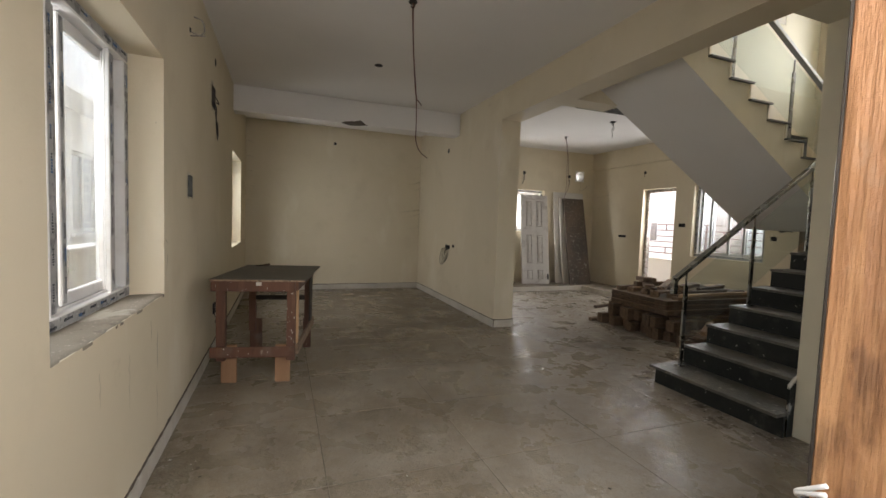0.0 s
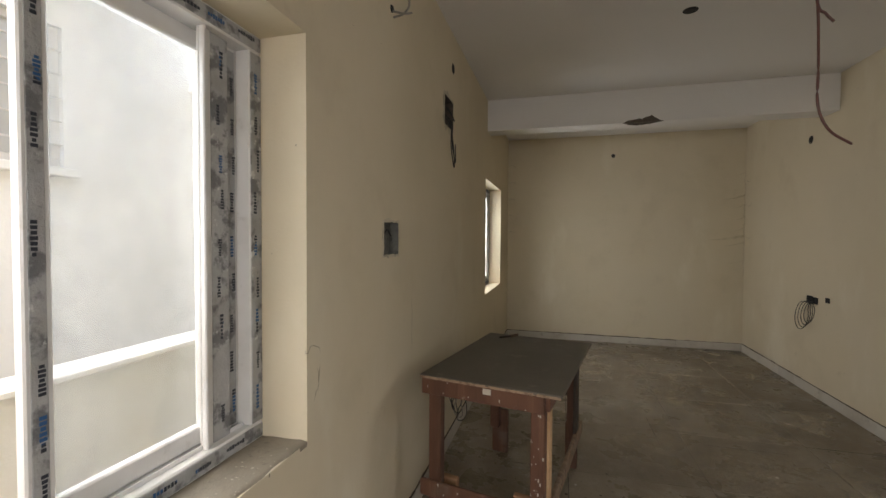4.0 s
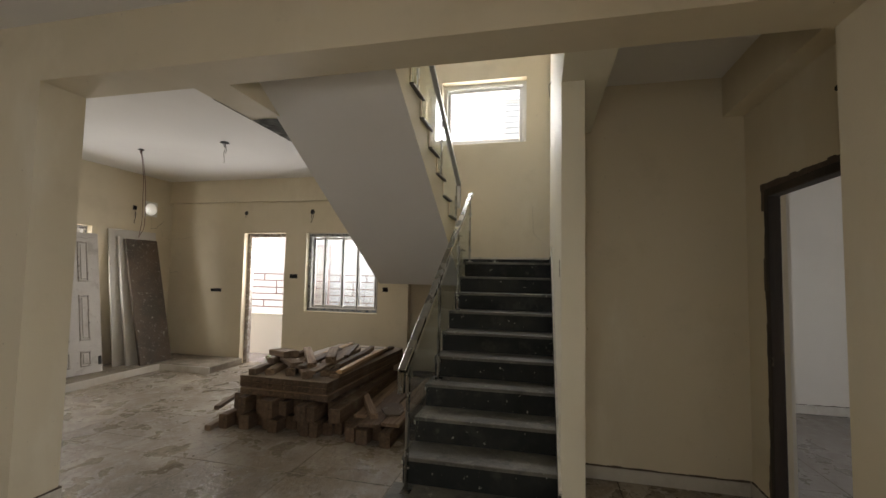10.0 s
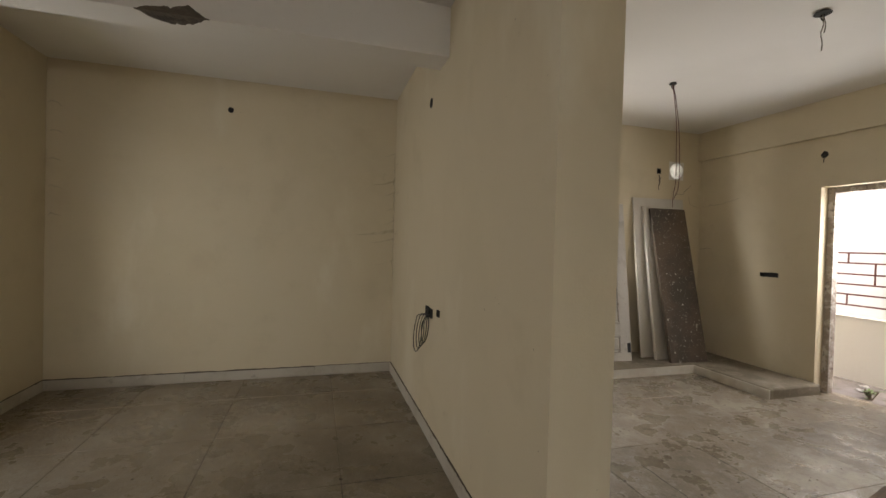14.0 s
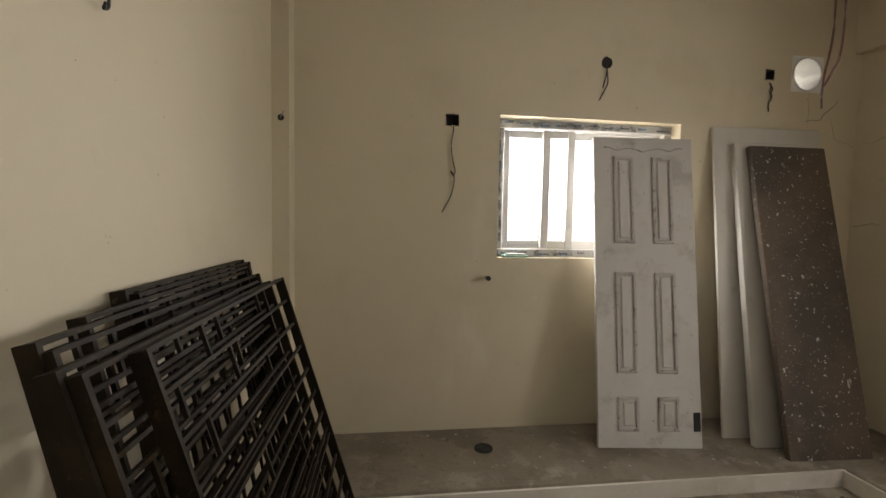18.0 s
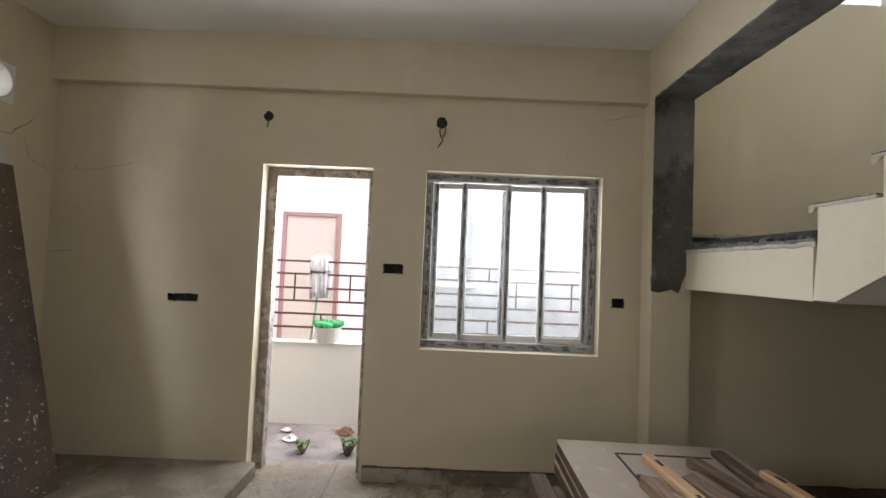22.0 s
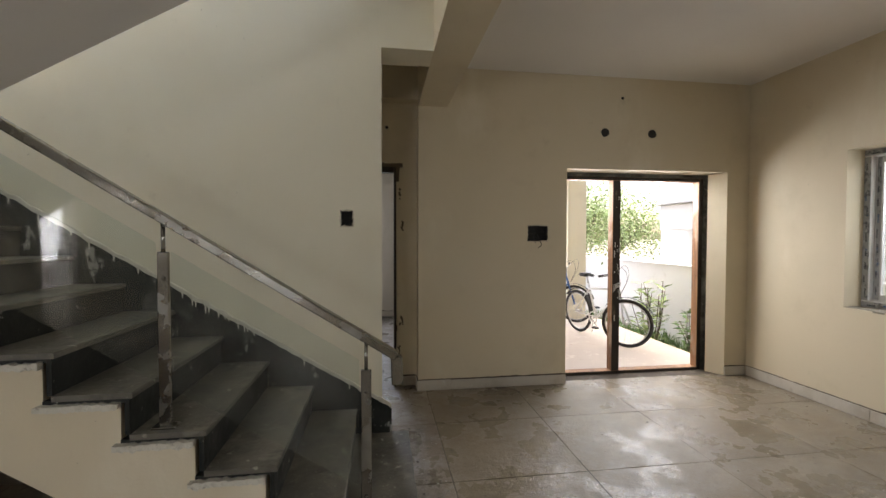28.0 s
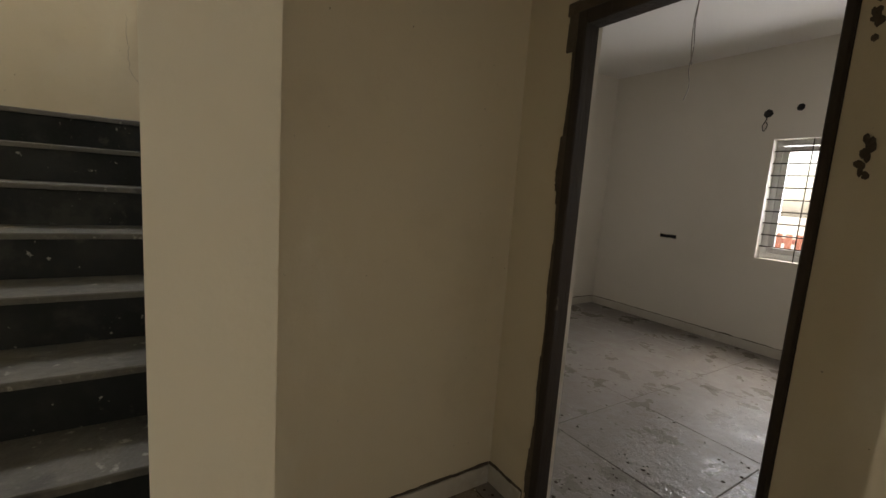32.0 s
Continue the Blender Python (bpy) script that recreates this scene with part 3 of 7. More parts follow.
setting("column_stair", bm, PAINT, "cream painted column beside the stair opening", "column")
bm = new_bm()
box(bm, 7.26, EAST, 4.42, KBACK, 2.63, CEILING)
setting("beam_east", bm, PAINT, "cream painted shallow beam along the wall", "beam")
bm = new_bm()
box(bm, 3.434, 4.72, 0.85, 0.99, 2.70, CEILING)
setting("beam_alcove", bm, PAINT, "cream painted beam above the bedroom door", "beam")

# ceilings with the upper slab above them
bm = new_bm()
box(bm, -0.29, PART_E, 0.0, 8.85, CEILING, CEILING + 0.15)
box(bm, PART_E, 7.55, 4.42, 8.73, CEILING, CEILING + 0.15)
box(bm, PART_E, 4.95, 0.735, 1.92, CEILING, CEILING + 0.15)
setting("ceiling", bm, CEIL, "grey white painted concrete ceiling", "ceiling")

# ---- bedroom beyond the alcove ----
bm = new_bm()
wall(bm, "y", -3.04, -2.81, 3.20, 7.25, -0.1, CEILING, [BRW, BOX_B])
box(bm, 3.20, PART_E, -2.81, 0.735, -0.1, CEILING)
box(bm, 7.02, 7.25, -2.81, 0.735, -0.1, CEILING)
setting("wall_bedroom", bm, ROOMW, "pale grey painted bedroom walls with a barred window")
bm = new_bm()
wall(bm, "y", 0.715, 0.735, PART_E, 7.02, -0.1, CEILING, [ADOOR])
setting("wall_bedroom_inner", bm, ROOMW, "pale grey painted bedroom wall around the door")
bm = new_bm()
box(bm, 3.20, 7.25, -3.04, 0.735, CEILING, CEILING + 0.15)
setting("ceiling_bedroom", bm, CEIL, "white painted bedroom ceiling", "ceiling")

# ---- the storey above the stairs ----
bm = new_bm()
box(bm, -0.23, 3.78, 1.92, 4.42, CEILING + 0.15, CEILING + 0.152)
box(bm, 0.4, 0.6, 1.92, 4.40, CEILING + 0.152, TOP)
# both openings are unseen, added to let daylight onto the stair wall
wall(bm, "y", 4.20, 4.42, 0.4, 7.30, CEILING + 0.152, TOP, [(0.9, 3.3, 3.3, 5.7), (4.3, 6.6, 4.0, 5.7)])
box(bm, 0.6, 3.435, 1.92, 2.18, CEILING + 0.152, TOP)
setting("wall_upper", bm, PALE, "pale painted walls of the upper stair hall")
bm = new_bm()
wall(bm, "y", 1.92, 4.42, 0.4, 7.55, TOP, TOP + 0.15)
setting("ceiling_upper", bm, CEIL, "white ceiling over the stairwell", "ceiling")

# ---- kitchen corner ----
bm = new_bm()
box(bm, PART_E, 3.53, 8.37, KBACK, 0.0, 2.62)
box(bm, PART_E, 3.53, PIL_S + 0.32, KBACK, 2.62, CEILING)
setting("column_kitchen", bm, PAINT, "cream painted corner column and shallow beam", "column")
bm = new_bm()
rbox(bm, PART_E, EAST, 7.86, KBACK, -0.02, 0.10, 0.012)
rbox(bm, 6.62, EAST, 6.98, 7.88, -0.02, 0.099, 0.012)
setting("kitchen_plinth", bm, CEMENT, "low rough cement plinth along the kitchen wall", "plinth")
bm = new_bm()
box(bm, PART_E, 6.625, 7.846, 7.8605, -0.02, 0.092)
box(bm, 6.606, 6.6205, 6.98, 7.846, -0.02, 0.09)
setting("plinth_edging", bm, SKIRT, "pale stone edging of the plinth", "trim")

# ---- raw concrete in the stair opening ----
bm = new_bm()
bmesh.ops.create_grid(bm, x_segments=60, y_segments=6, size=0.5)
for v in bm.verts:
    x, y = v.co.x + 0.5, v.co.y + 0.5
    v.co = (3.98 + x * 3.19, 4.163 + y * 0.26, BEAM - 0.003 - 0.012 * abs(noise.noise(Vector((x * 30, y * 4, 2)))))
part("raw_soffit", bm, RAW, bpy.data.objects["beam_stair"], "raw dark concrete underside of the beam")
bm = new_bm()
bmesh.ops.create_grid(bm, x_segments=6, y_segments=24, size=0.5)
for v in bm.verts:
    y, z = v.co.x + 0.5, v.co.y + 0.5
    low = 1.36 + 0.045 * noise.noise(Vector((y * 5, 3, 1))) + (0.1 if y < 0.2 else 0)
    v.co = (7.166 - 0.010 * abs(noise.noise(Vector((z * 20, y * 4, 5)))), 4.163 + y * 0.26, low + z * (BEAM - low))
part("raw_jamb", bm, RAW, bpy.data.objects["column_stair"], "raw dark concrete face of the column")


def ragged_strip(name, owner, along, out, a, b, base, into, deep, seed):
    """A thin uneven rim of concrete on a painted face: along is the axis it follows, out the place of the face on y."""
    r = new_bm()
    n = round(abs(b - a) / 0.014)
    pairs = []
    for i in range(n + 1):
        u = a + (b - a) * i / n
        w = deep * (0.35 + 0.9 * abs(noise.noise(Vector((u * 8, seed, 0)))) + 0.7 * abs(noise.noise(Vector((u * 37, seed, 5)))))
        lo, hi = (base - into * 0.004, base + into * w)
        pairs.append([r.verts.new(p) for p in (((u, out, lo), (u, out, hi)) if along == "x" else ((lo, out, u), (hi, out, u)))])
    for p, q in zip(pairs, pairs[1:]):
        r.faces.new((p[0], p[1], q[1], q[0]))
    part(name, r, RAW, bpy.data.objects[owner], "ragged rim of raw concrete")


ragged_strip("ragged_rim", "beam_stair", "x", 4.4212, 3.6, 7.17, BEAM, 1, 0.012, 3)
ragged_strip("ragged_rim", "column_stair", "z", 4.4212, 1.36, BEAM, 7.17, 1, 0.014, 9)
bm = new_bm()
rnd = random.Random(77)
x = 6.24
while x < 7.16:
    w = rnd.uniform(0.012, 0.05)
    rbox(bm, x, min(x + w, 7.168), 4.165 - rnd.uniform(0, 0.03), 4.19 + rnd.uniform(-0.01, 0.004), 1.62, 1.648 + rnd.uniform(0, 0.02) + (0.02 if x > 7.0 else 0), 0.006)
    x += w * rnd.uniform(0.6, 1.0)
part("rough_edge", bm, RAW, bpy.data.objects["column_stair"], "dark rough mortar left on the landing edge")
bm = new_bm()
n = 40
rows = []
for i in range(n + 1):
    x = 6.20 + 0.965 * i / n
    z = 1.634 + 0.006 * noise.noise(Vector((x * 14, 1, 0)))
    d = 4.206 + 0.004 * noise.noise(Vector((x * 11, 2, 0)))
    rows.append([bm.verts.new(p) for p in ((x, 4.185, z), (x, d - 0.006, z), (x, d, z - 0.006), (x, d, z - 0.018), (x, 4.197, z - 0.024))])
for p, q in zip(rows, rows[1:]):
    for k in range(4):
        bm.faces.new((p[k], p[k + 1], q[k + 1], q[k]))
part("plaster_lip", bm, LIPM, bpy.data.objects["column_stair"], "pale rounded plaster lip along the landing")

# ---- stairs ----
RISE, GO, X1 = 0.165, 0.268, 3.66
LIP = 0.036


def prism(bm, pts, y0, y1):
    """A flat shape given in x and z, drawn out from y0 to y1."""
    a = [bm.verts.new((x, y0, z)) for x, z in pts]
    b = [bm.verts.new((x, y1, z)) for x, z in pts]
    bm.faces.new(a)
    bm.faces.new(b[::-1])
    for i in range(len(pts)):
        j = (i + 1) % len(pts)
        bm.faces.new((a[j], a[i], b[i], b[j]))


def worn_slab(x0, x1, y0, y1, z0, z1, seed, amount=0.006):
    """A stone piece with a slightly broken front edge."""
    bm = new_bm()
    n = 14
    rows = []
    for i in range(n + 1):
        y = y0 + (y1 - y0) * i / n
        d = amount * max(0, noise.noise(Vector((y * 9, seed, 0.3))))
        rows.append([bm.verts.new(p) for p in ((x0 + d, y, z0), (x0 + d, y, z1 - 0.004), (x0 + d + 0.004, y, z1), (x1, y, z1), (x1, y, z0))])
    for p, q in zip(rows, rows[1:]):
        for k in range(5):
            bm.faces.new((p[k], p[(k + 1) % 5], q[(k + 1) % 5], q[k]))
    bm.faces.new(rows[0])
    bm.faces.new(rows[-1][::-1])
    return bm


stairs = thing("staircase", "black granite stairs with cream painted sides and a landing", "stairs", (X1, 2.66, 0))
stairs.matrix_world = pose(0, 0, 0)
pts = [(X1 + 0.03, -0.05)]
for k in range(10):
    pts += [(X1 + 0.05 + GO * k, RISE * k - (0.05 if k == 0 else LIP)), (X1 + 0.05 + GO * k, RISE * (k + 1) - LIP)]
pts = pts[1:] + [(7.30, LAND_Z - 0.02), (7.30, 1.38), (6.47, 1.38), (4.40, 0.02), (4.40, -0.05)]
bm = new_bm()
prism(bm, pts, STAIR_S, 3.14)
part("flight_body", bm, PAINT, stairs, "cream painted concrete flight")
bm = new_bm()
box(bm, 6.215, 7.299, 3.141, STAIR_N, 1.38, LAND_Z - 0.02)
part("landing_body", bm, PAINT, stairs, "cream painted concrete landing")
for k in range(9):
    x = X1 + GO * k
    wide = 3.155 if k else 3.20
    part("riser", worn_slab(x + 0.012, x + 0.03, STAIR_S, wide - 0.005, RISE * k, RISE * (k + 1) - 0.022, k + 20, 0.0), GRANITE, stairs)
    part("tread", worn_slab(x - (0.06 if k == 0 else 0), x + GO + 0.012, STAIR_S, wide, RISE * (k + 1) - 0.022, RISE * (k + 1), k), TREAD, stairs, "dusty worn stone tread")
part("riser", worn_slab(LAND_X + 0.015, LAND_X + 0.03, STAIR_S, 3.15, RISE * 9, RISE * 10 - 0.022, 40, 0.0), GRANITE, stairs)
bm = worn_slab(LAND_X, 7.30, STAIR_S, 3.15, LAND_Z - 0.022, LAND_Z, 9)
box(bm, 6.22, 7.30, 3.15, STAIR_N - 0.01, LAND_Z - 0.022, LAND_Z - 0.001)
part("landing_tread", bm, TREAD, stairs, "dusty stone landing")
# dark stone and mortar bedding showing along the open side, above the painted body
for k in range(10):
    x = X1 + GO * k
    bm = new_bm()
    n = 14
    x1 = (x + GO + 0.05 if k < 9 else 6.50)
    low = [(x + 0.03 + (x1 - x - 0.03) * i / n, RISE * (k + 1) - LIP - 0.002 - 0.020 * abs(noise.noise(Vector((i * 0.55, k, 1))))) for i in range(n + 1)]
    prism(bm, [(x + 0.03, RISE * (k + 1) - 0.0225), *low, (x1, RISE * (k + 1) - 0.0225)], STAIR_S, 3.142 + 0.004 * random.random())
    part("bedding", bm, GRANITE, stairs)
    bm = new_bm()
    top, low = [], []
    for i in range(41):
        u = x + 0.045 + (GO + 0.022) * i / 40
        jag = noise.noise(Vector((u * 31, k, 3)))
        fine = noise.noise(Vector((u * 90, k, 5)))
        top.append((u, RISE * (k + 1) - LIP + 0.002 + 0.005 * noise.noise(Vector((u * 47, k, 8)))))
        top[-1] = (u, top[-1][1] - 0.014 * abs(noise.noise(Vector((u * 20, k, 4)))))
        low.append((u, RISE * (k + 1) - LIP - 0.020 - 0.020 * max(0.0, jag) - 0.010 * abs(fine)))
    prism(bm, top + low[::-1], 3.138, 3.172 + 0.004 * noise.noise(Vector((k, 2, 0))))
    part("mortar_lip", bm, LIME, stairs, "pale broken plaster lip")
# black skirting up the wall, its top edge uneven with drips
bm = new_bm()
n = 130
low, high = [], []
for i in range(n + 1):
    x = X1 + 0.05 + (LAND_X - X1) * i / n
    z = (x - X1) * RISE / GO + RISE
    high.append((x, z + 0.135 + 0.012 * noise.noise(Vector((x * 14, 0, 0)))))
    low.append((x, max(0.0, z - 0.40)))
prism(bm, high + low[::-1], STAIR_S - 0.002, STAIR_S + 0.012)
part("wall_skirting", bm, SMEARED, stairs, "black stone skirting up the wall")
bm = new_bm()
strip = []
for i in range(n + 1):
    strip.append((high[i][0], high[i][1] + 0.018 + 0.012 * noise.noise(Vector((high[i][0] * 20, 7, 0)))))
drip = []
for i, (x, z) in enumerate(high):
    drip.append((x, z - 0.004 - 0.006 * random.random()))
    if random.random() < 0.2 and 0 < i < n:
        deep = random.uniform(0.012, 0.045)
        drip += [(x + 0.003, z - 0.007), (x + 0.005, z - 0.007 - deep), (x + 0.009, z - 0.006 - deep * 0.9), (x + 0.011, z - 0.007)]
prism(bm, strip + drip[::-1], STAIR_S - 0.002, STAIR_S + 0.0145)
part("skirting_mortar", bm, LIME, stairs, "white mortar along the skirting")
bm = new_bm()
box(bm, 7.286, 7.30, STAIR_S + 0.012, 4.16, LAND_Z, LAND_Z + 0.085)
box(bm, LAND_X + 0.1, 7.286, STAIR_S, STAIR_S + 0.012, LAND_Z, LAND_Z + 0.085)
box(bm, 6.24, 7.02, 4.15, 4.163, LAND_Z, LAND_Z + 0.04)
part("landing_skirting", bm, SMEARED, stairs, "black stone skirting round the landing")
bm = new_bm()
for i in range(26):
    y = STAIR_S + 0.02 + i * 0.076
    rbox(bm, 7.28, 7.299, y, y + 0.072, LAND_Z + 0.08, LAND_Z + 0.10 + 0.014 * random.random(), 0.004)
tagged(part("landing_mortar", bm, SKIRT, stairs), "rough white mortar above the skirting", kind="stuff")

UP_X, UP_GO, UP_RISE = 6.21, 0.27, 0.15
upper = thing("upper_staircase", "cream painted upper flight with thin stone treads", "stairs", (0, 0, 0))
pts = []
for k in range(10):
    pts += [(UP_X - 0.015 - UP_GO * k, LAND_Z - 0.02 + UP_RISE * k), (UP_X - 0.015 - UP_GO * k, LAND_Z - 0.02 + UP_RISE * (k + 1))]
pts += [(PART_E, LAND_Z - 0.02 + UP_RISE * 10), (PART_E, 2.945), (6.113, 1.385), (6.215, 1.385)]
bm = new_bm()
prism(bm, pts, 3.20, STAIR_N)
part("flight_body", bm, PAINT, upper, "cream painted concrete flight")
bm = new_bm()
vs = [bm.verts.new(v) for v in ((PART_E + 0.002, 3.19, 2.938), (PART_E + 0.002, STAIR_N - 0.004, 2.938), (6.113, STAIR_N - 0.004, 1.379), (6.113, 3.19, 1.379))]
bm.faces.new(vs)
vs = [bm.verts.new(v) for v in ((6.113, 3.19, 1.378), (6.113, STAIR_N - 0.004, 1.378), (7.165, STAIR_N - 0.004, 1.377), (7.165, 3.19, 1.377))]
bm.faces.new(vs)
part("soffit", bm, CEIL, upper, "grey white painted underside")
for k in range(10):
    x = UP_X - UP_GO * k
    z = LAND_Z + UP_RISE * (k + 1)
    b2m = worn_slab(-0.02, UP_GO + 0.01 if k < 9 else 0.4, 3.17, STAIR_N - 0.004, z - 0.02, z - 0.004, 60 + k, 0.008)
    b2m.transform(Matrix.Translation((x, 0, 0)) @ Matrix.Scale(-1, 4, (1, 0, 0)))
    part("tread", b2m, TREAD, upper, "thin stone tread with a chipped end")
    r = new_bm()
    box(r, x - 0.018, x + 0.004, 3.19, STAIR_N - 0.03, z - UP_RISE, z - 0.02)
    part("riser", r, PAINT, upper)
    if k > 4:
        continue
    r = new_bm()
    top, low = [], []
    for i in range(17):
        u = x + 0.026 - (UP_GO + 0.02) * i / 16
        end = i < 2
        top.append((u, z - 0.006 + 0.004 * noise.noise(Vector((u * 25, k, 5)))))
        low.append((u, z - (0.040 if end else 0.019) - 0.007 * max(0.0, noise.noise(Vector((u * 33, k, 9))))))
    prism(r, top + low[::-1], STAIR_N - 0.006, STAIR_N + 0.005)
    part("mortar_lip", r, LIPM, upper, "pale plaster lip under the tread end")
    r = new_bm()
    top = [(u, v + 0.004 + 0.004 * abs(noise.noise(Vector((u * 18, k, 2))))) for u, v in top]
    prism(r, top + [(u, v - 0.008) for u, v in top[::-1]], STAIR_N - 0.03, STAIR_N + 0.0035)
    part("tread_edge", r, GRANITE, upper)
# solid wall over the flight, up to the beam
bm = new_bm()
prism(bm, [(4.872, 2.36), (4.872, 2.637), (3.975, 2.637)], 4.08, STAIR_N + 0.0005)
part("side_wall", bm, PAINT, upper, "cream painted wall between flight and beam")
# ---- rails ----
def stair_rail(name, posts, y, hand, glass_top, glass_low, label, metal=None):
    """posts: (x, foot, head); hand: points of the handrail in x and z; the glass runs between the posts."""
    rail = thing(name, label, "railing", (0, 0, 0))
    for x, z0, z1 in posts:
        b = new_bm()
        rbox(b, x - 0.022, x + 0.022, y - 0.008, y + 0.008, z0, z1, 0.003)
        post = part("post", b, STEEL, rail, "brushed steel post")
        b = new_bm()
        rbox(b, x - 0.045, x + 0.045, y - 0.03, y + 0.03, z0, z0 + 0.008, 0.002)
        part("foot_plate", b, STEEL, post)
        b = new_bm()
        rod(b, (x, y, z1 - 0.01), (x, y, z1 + 0.115), 0.008, 10)
        part("stem", b, STEEL, post)
        for f in (0.2, 0.85):
            b = new_bm()
            z = z0 + (z1 - z0) * f
            rod(b, (x, y - 0.016, z), (x, y + 0.016, z), 0.009, 10)
            rod(b, (x, y - 0.020, z), (x, y + 0.020, z), 0.005, 8)
            part("glass_clamp", b, STEEL, post)
    b = new_bm()
    for a, c in zip(hand, hand[1:]):
        bar(b, (a[0], y, a[1]), (c[0], y, c[1]), 0.05, 0.036, (0, 1, 0) if abs(c[0] - a[0]) < 0.02 else (0, 0, 1), 0.004)
    part("handrail", b, metal or STEEL, rail, "square steel handrail with worn sheen")
    for (xa, *_), (xb, *_) in zip(posts, posts[1:]):
        b = new_bm()
        s = 1 if xb > xa else -1
        x0, x1 = xa + s * 0.03, xb - s * 0.03
        prism(b, [(x0, glass_low(x0)), (x1, glass_low(x1)), (x1, glass_top(x1)), (x0, glass_top(x0))], y - 0.005, y + 0.005)
        pane = part("glass_panel", b, RAILGLASS, rail, "dusty greenish glass panel")
        pane.visible_shadow = False
    return rail


slope = RISE / GO
nose = lambda x: RISE + (x - X1) * slope
stair_rail("stair_railing", [(3.84, 0.165, 0.86), (4.64, 0.66, 1.37), (5.41, 1.155, 1.845), (6.08, LAND_Z, 2.30)], 3.095,
           [(3.705, 0.79), (3.71, 0.915), (6.12, 2.445)], lambda x: 0.80 + (x - 3.71) * 0.632, lambda x: nose(x) + 0.06, "steel and glass railing along the stairs")
stair_rail("upper_stair_railing", [(6.05, LAND_Z + 0.15, 2.42), (5.27, 2.25, 2.91), (4.42, 2.72, 3.46), (3.80, 3.15, 3.82)], 3.255,
           [(6.205, 2.30), (6.20, 2.565), (3.78, 3.965)], lambda x: 2.47 + (6.2 - x) * 0.578, lambda x: 1.90 + (6.2 - x) * 0.555, "steel and glass railing on the upper flight", LITSTEEL)

# ---- floor slabs ----
bm = new_bm()
box(bm, -0.29, 7.55, 0.60, 8.85, -0.25, -0.0025)
box(bm, 3.20, 7.25, -3.04, 0.60, -0.25, -0.0025)
FLOOR = setting("floor", bm, JOINT, "dusty stained stone slab floor with open joints", "floor")


def slab_mesh(w, d, material):
    b = new_bm()
    rbox(b, 0.0026, w - 0.0026, 0.0026, d - 0.0026, -0.03, 0, 0.0015)
    return mesh(b, "tile", material)


TW, TD = 0.84, 0.79
full, paler, crusted, darker = slab_mesh(TW, TD, SLAB), slab_mesh(TW, TD, BEDSLAB), slab_mesh(TW, TD, CRUST), slab_mesh(TW, TD, DARKSLAB)
# the tiles in the stair corner are the darker ones
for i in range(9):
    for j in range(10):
        ob = part("tile", darker if i > 5 and j < 4 else crusted if i > 3 else full, None, FLOOR)
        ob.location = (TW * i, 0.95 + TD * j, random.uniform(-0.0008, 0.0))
for i in range(5):
    for j in range(5):
        ob = part("tile", paler, None, FLOOR)
        ob.location = (3.36 + TW * i - 0.1, -3.0 + TD * j, random.uniform(-0.0008, 0.0) - 0.0005 * (j == 4))

# ---- skirting ----
def skirting(name, axis, plane, u0, u1, side, h=0.095, t=0.014, piece=1.15, stone=SKIRT, label="pale stone skirting with dark mortar line"):
    """Stone skirting along a wall: axis is the one across the wall, side the way it faces."""
    b = new_bm()
    steps = max(2, round((u1 - u0) / 0.035))
    for i in range(steps):
        a, c = u0 + (u1 - u0) * i / steps, u0 + (u1 - u0) * (i + 1) / steps
        tall = h + 0.007 + 0.008 * noise.noise(Vector((a * 9, plane, 1))) + 0.004 * noise.noise(Vector((a * 41, plane, 2)))
        lo, hi = sorted((plane, plane + side * t * (0.55 + 0.35 * noise.noise(Vector((a * 17, plane, 3))))))
        box(b, *((lo, hi, a, c) if axis == "x" else (a, c, lo, hi)), 0, tall)
    base = setting(name, b, MORTAR, label, "baseboard")
    u = u0
    while u < u1 - 0.02:
        v = min(u + piece * random.uniform(0.9, 1.1), u1)
        if u1 - v < 0.12:
            v = u1
        b = new_bm()
        lo, hi = sorted((plane, plane + side * (t + random.uniform(-0.002, 0.002))))
        hh = h + random.uniform(-0.004, 0.003)
        if axis == "x":
            rbox(b, lo, hi, u + 0.0006, v - 0.0006, 0, hh, 0.003)
        else:
            rbox(b, u + 0.0006, v - 0.0006, lo, hi, 0, hh, 0.003)
        part("skirting_tile", b, stone, base)
        u = v
    return base


skirting("baseboard_west", "x", WEST, FRONT + 0.016, BACK - 0.016, 1)
skirting("baseboard_back", "y", BACK, 0.0, PART_W, -1)
skirting("baseboard_partition", "x", PART_W, PIL_S - 0.015, BACK - 0.016, -1)
skirting("baseboard_pillar", "y", PIL_S, PART_W, PART_E + 0.015, -1, piece=0.4)
skirting("baseboard_partition_east", "x", PART_E, PIL_S, 7.84, 1)
skirting("baseboard_front", "y", FRONT, 1.99, PART_E + 0.012, 1)
skirting("baseboard_front_west", "y", FRONT, 0.016, 0.25, 1)
skirting("baseboard_front_return", "x", PART_E, 0.87, FRONT, 1, piece=0.3)
skirting("baseboard_alcove_door", "y", 0.85, PART_E + 0.016, 3.58, 1, piece=0.3)
skirting("baseboard_alcove_door_east", "y", 0.85, 4.49, 4.72, 1, piece=0.3)
skirting("baseboard_alcove", "x", 4.72, 0.866, 2.05, -1)
skirting("baseboard_east", "x", EAST, 4.42, 6.27, -1, piece=0.9, stone=MOULD, label="damp mouldy stone skirting under the balcony window")
skirting("baseboard_bedroom", "y", -2.81, PART_E, 7.02, 1)
skirting("baseboard_bedroom_east", "x", 7.02, -2.79, 0.59, -1)
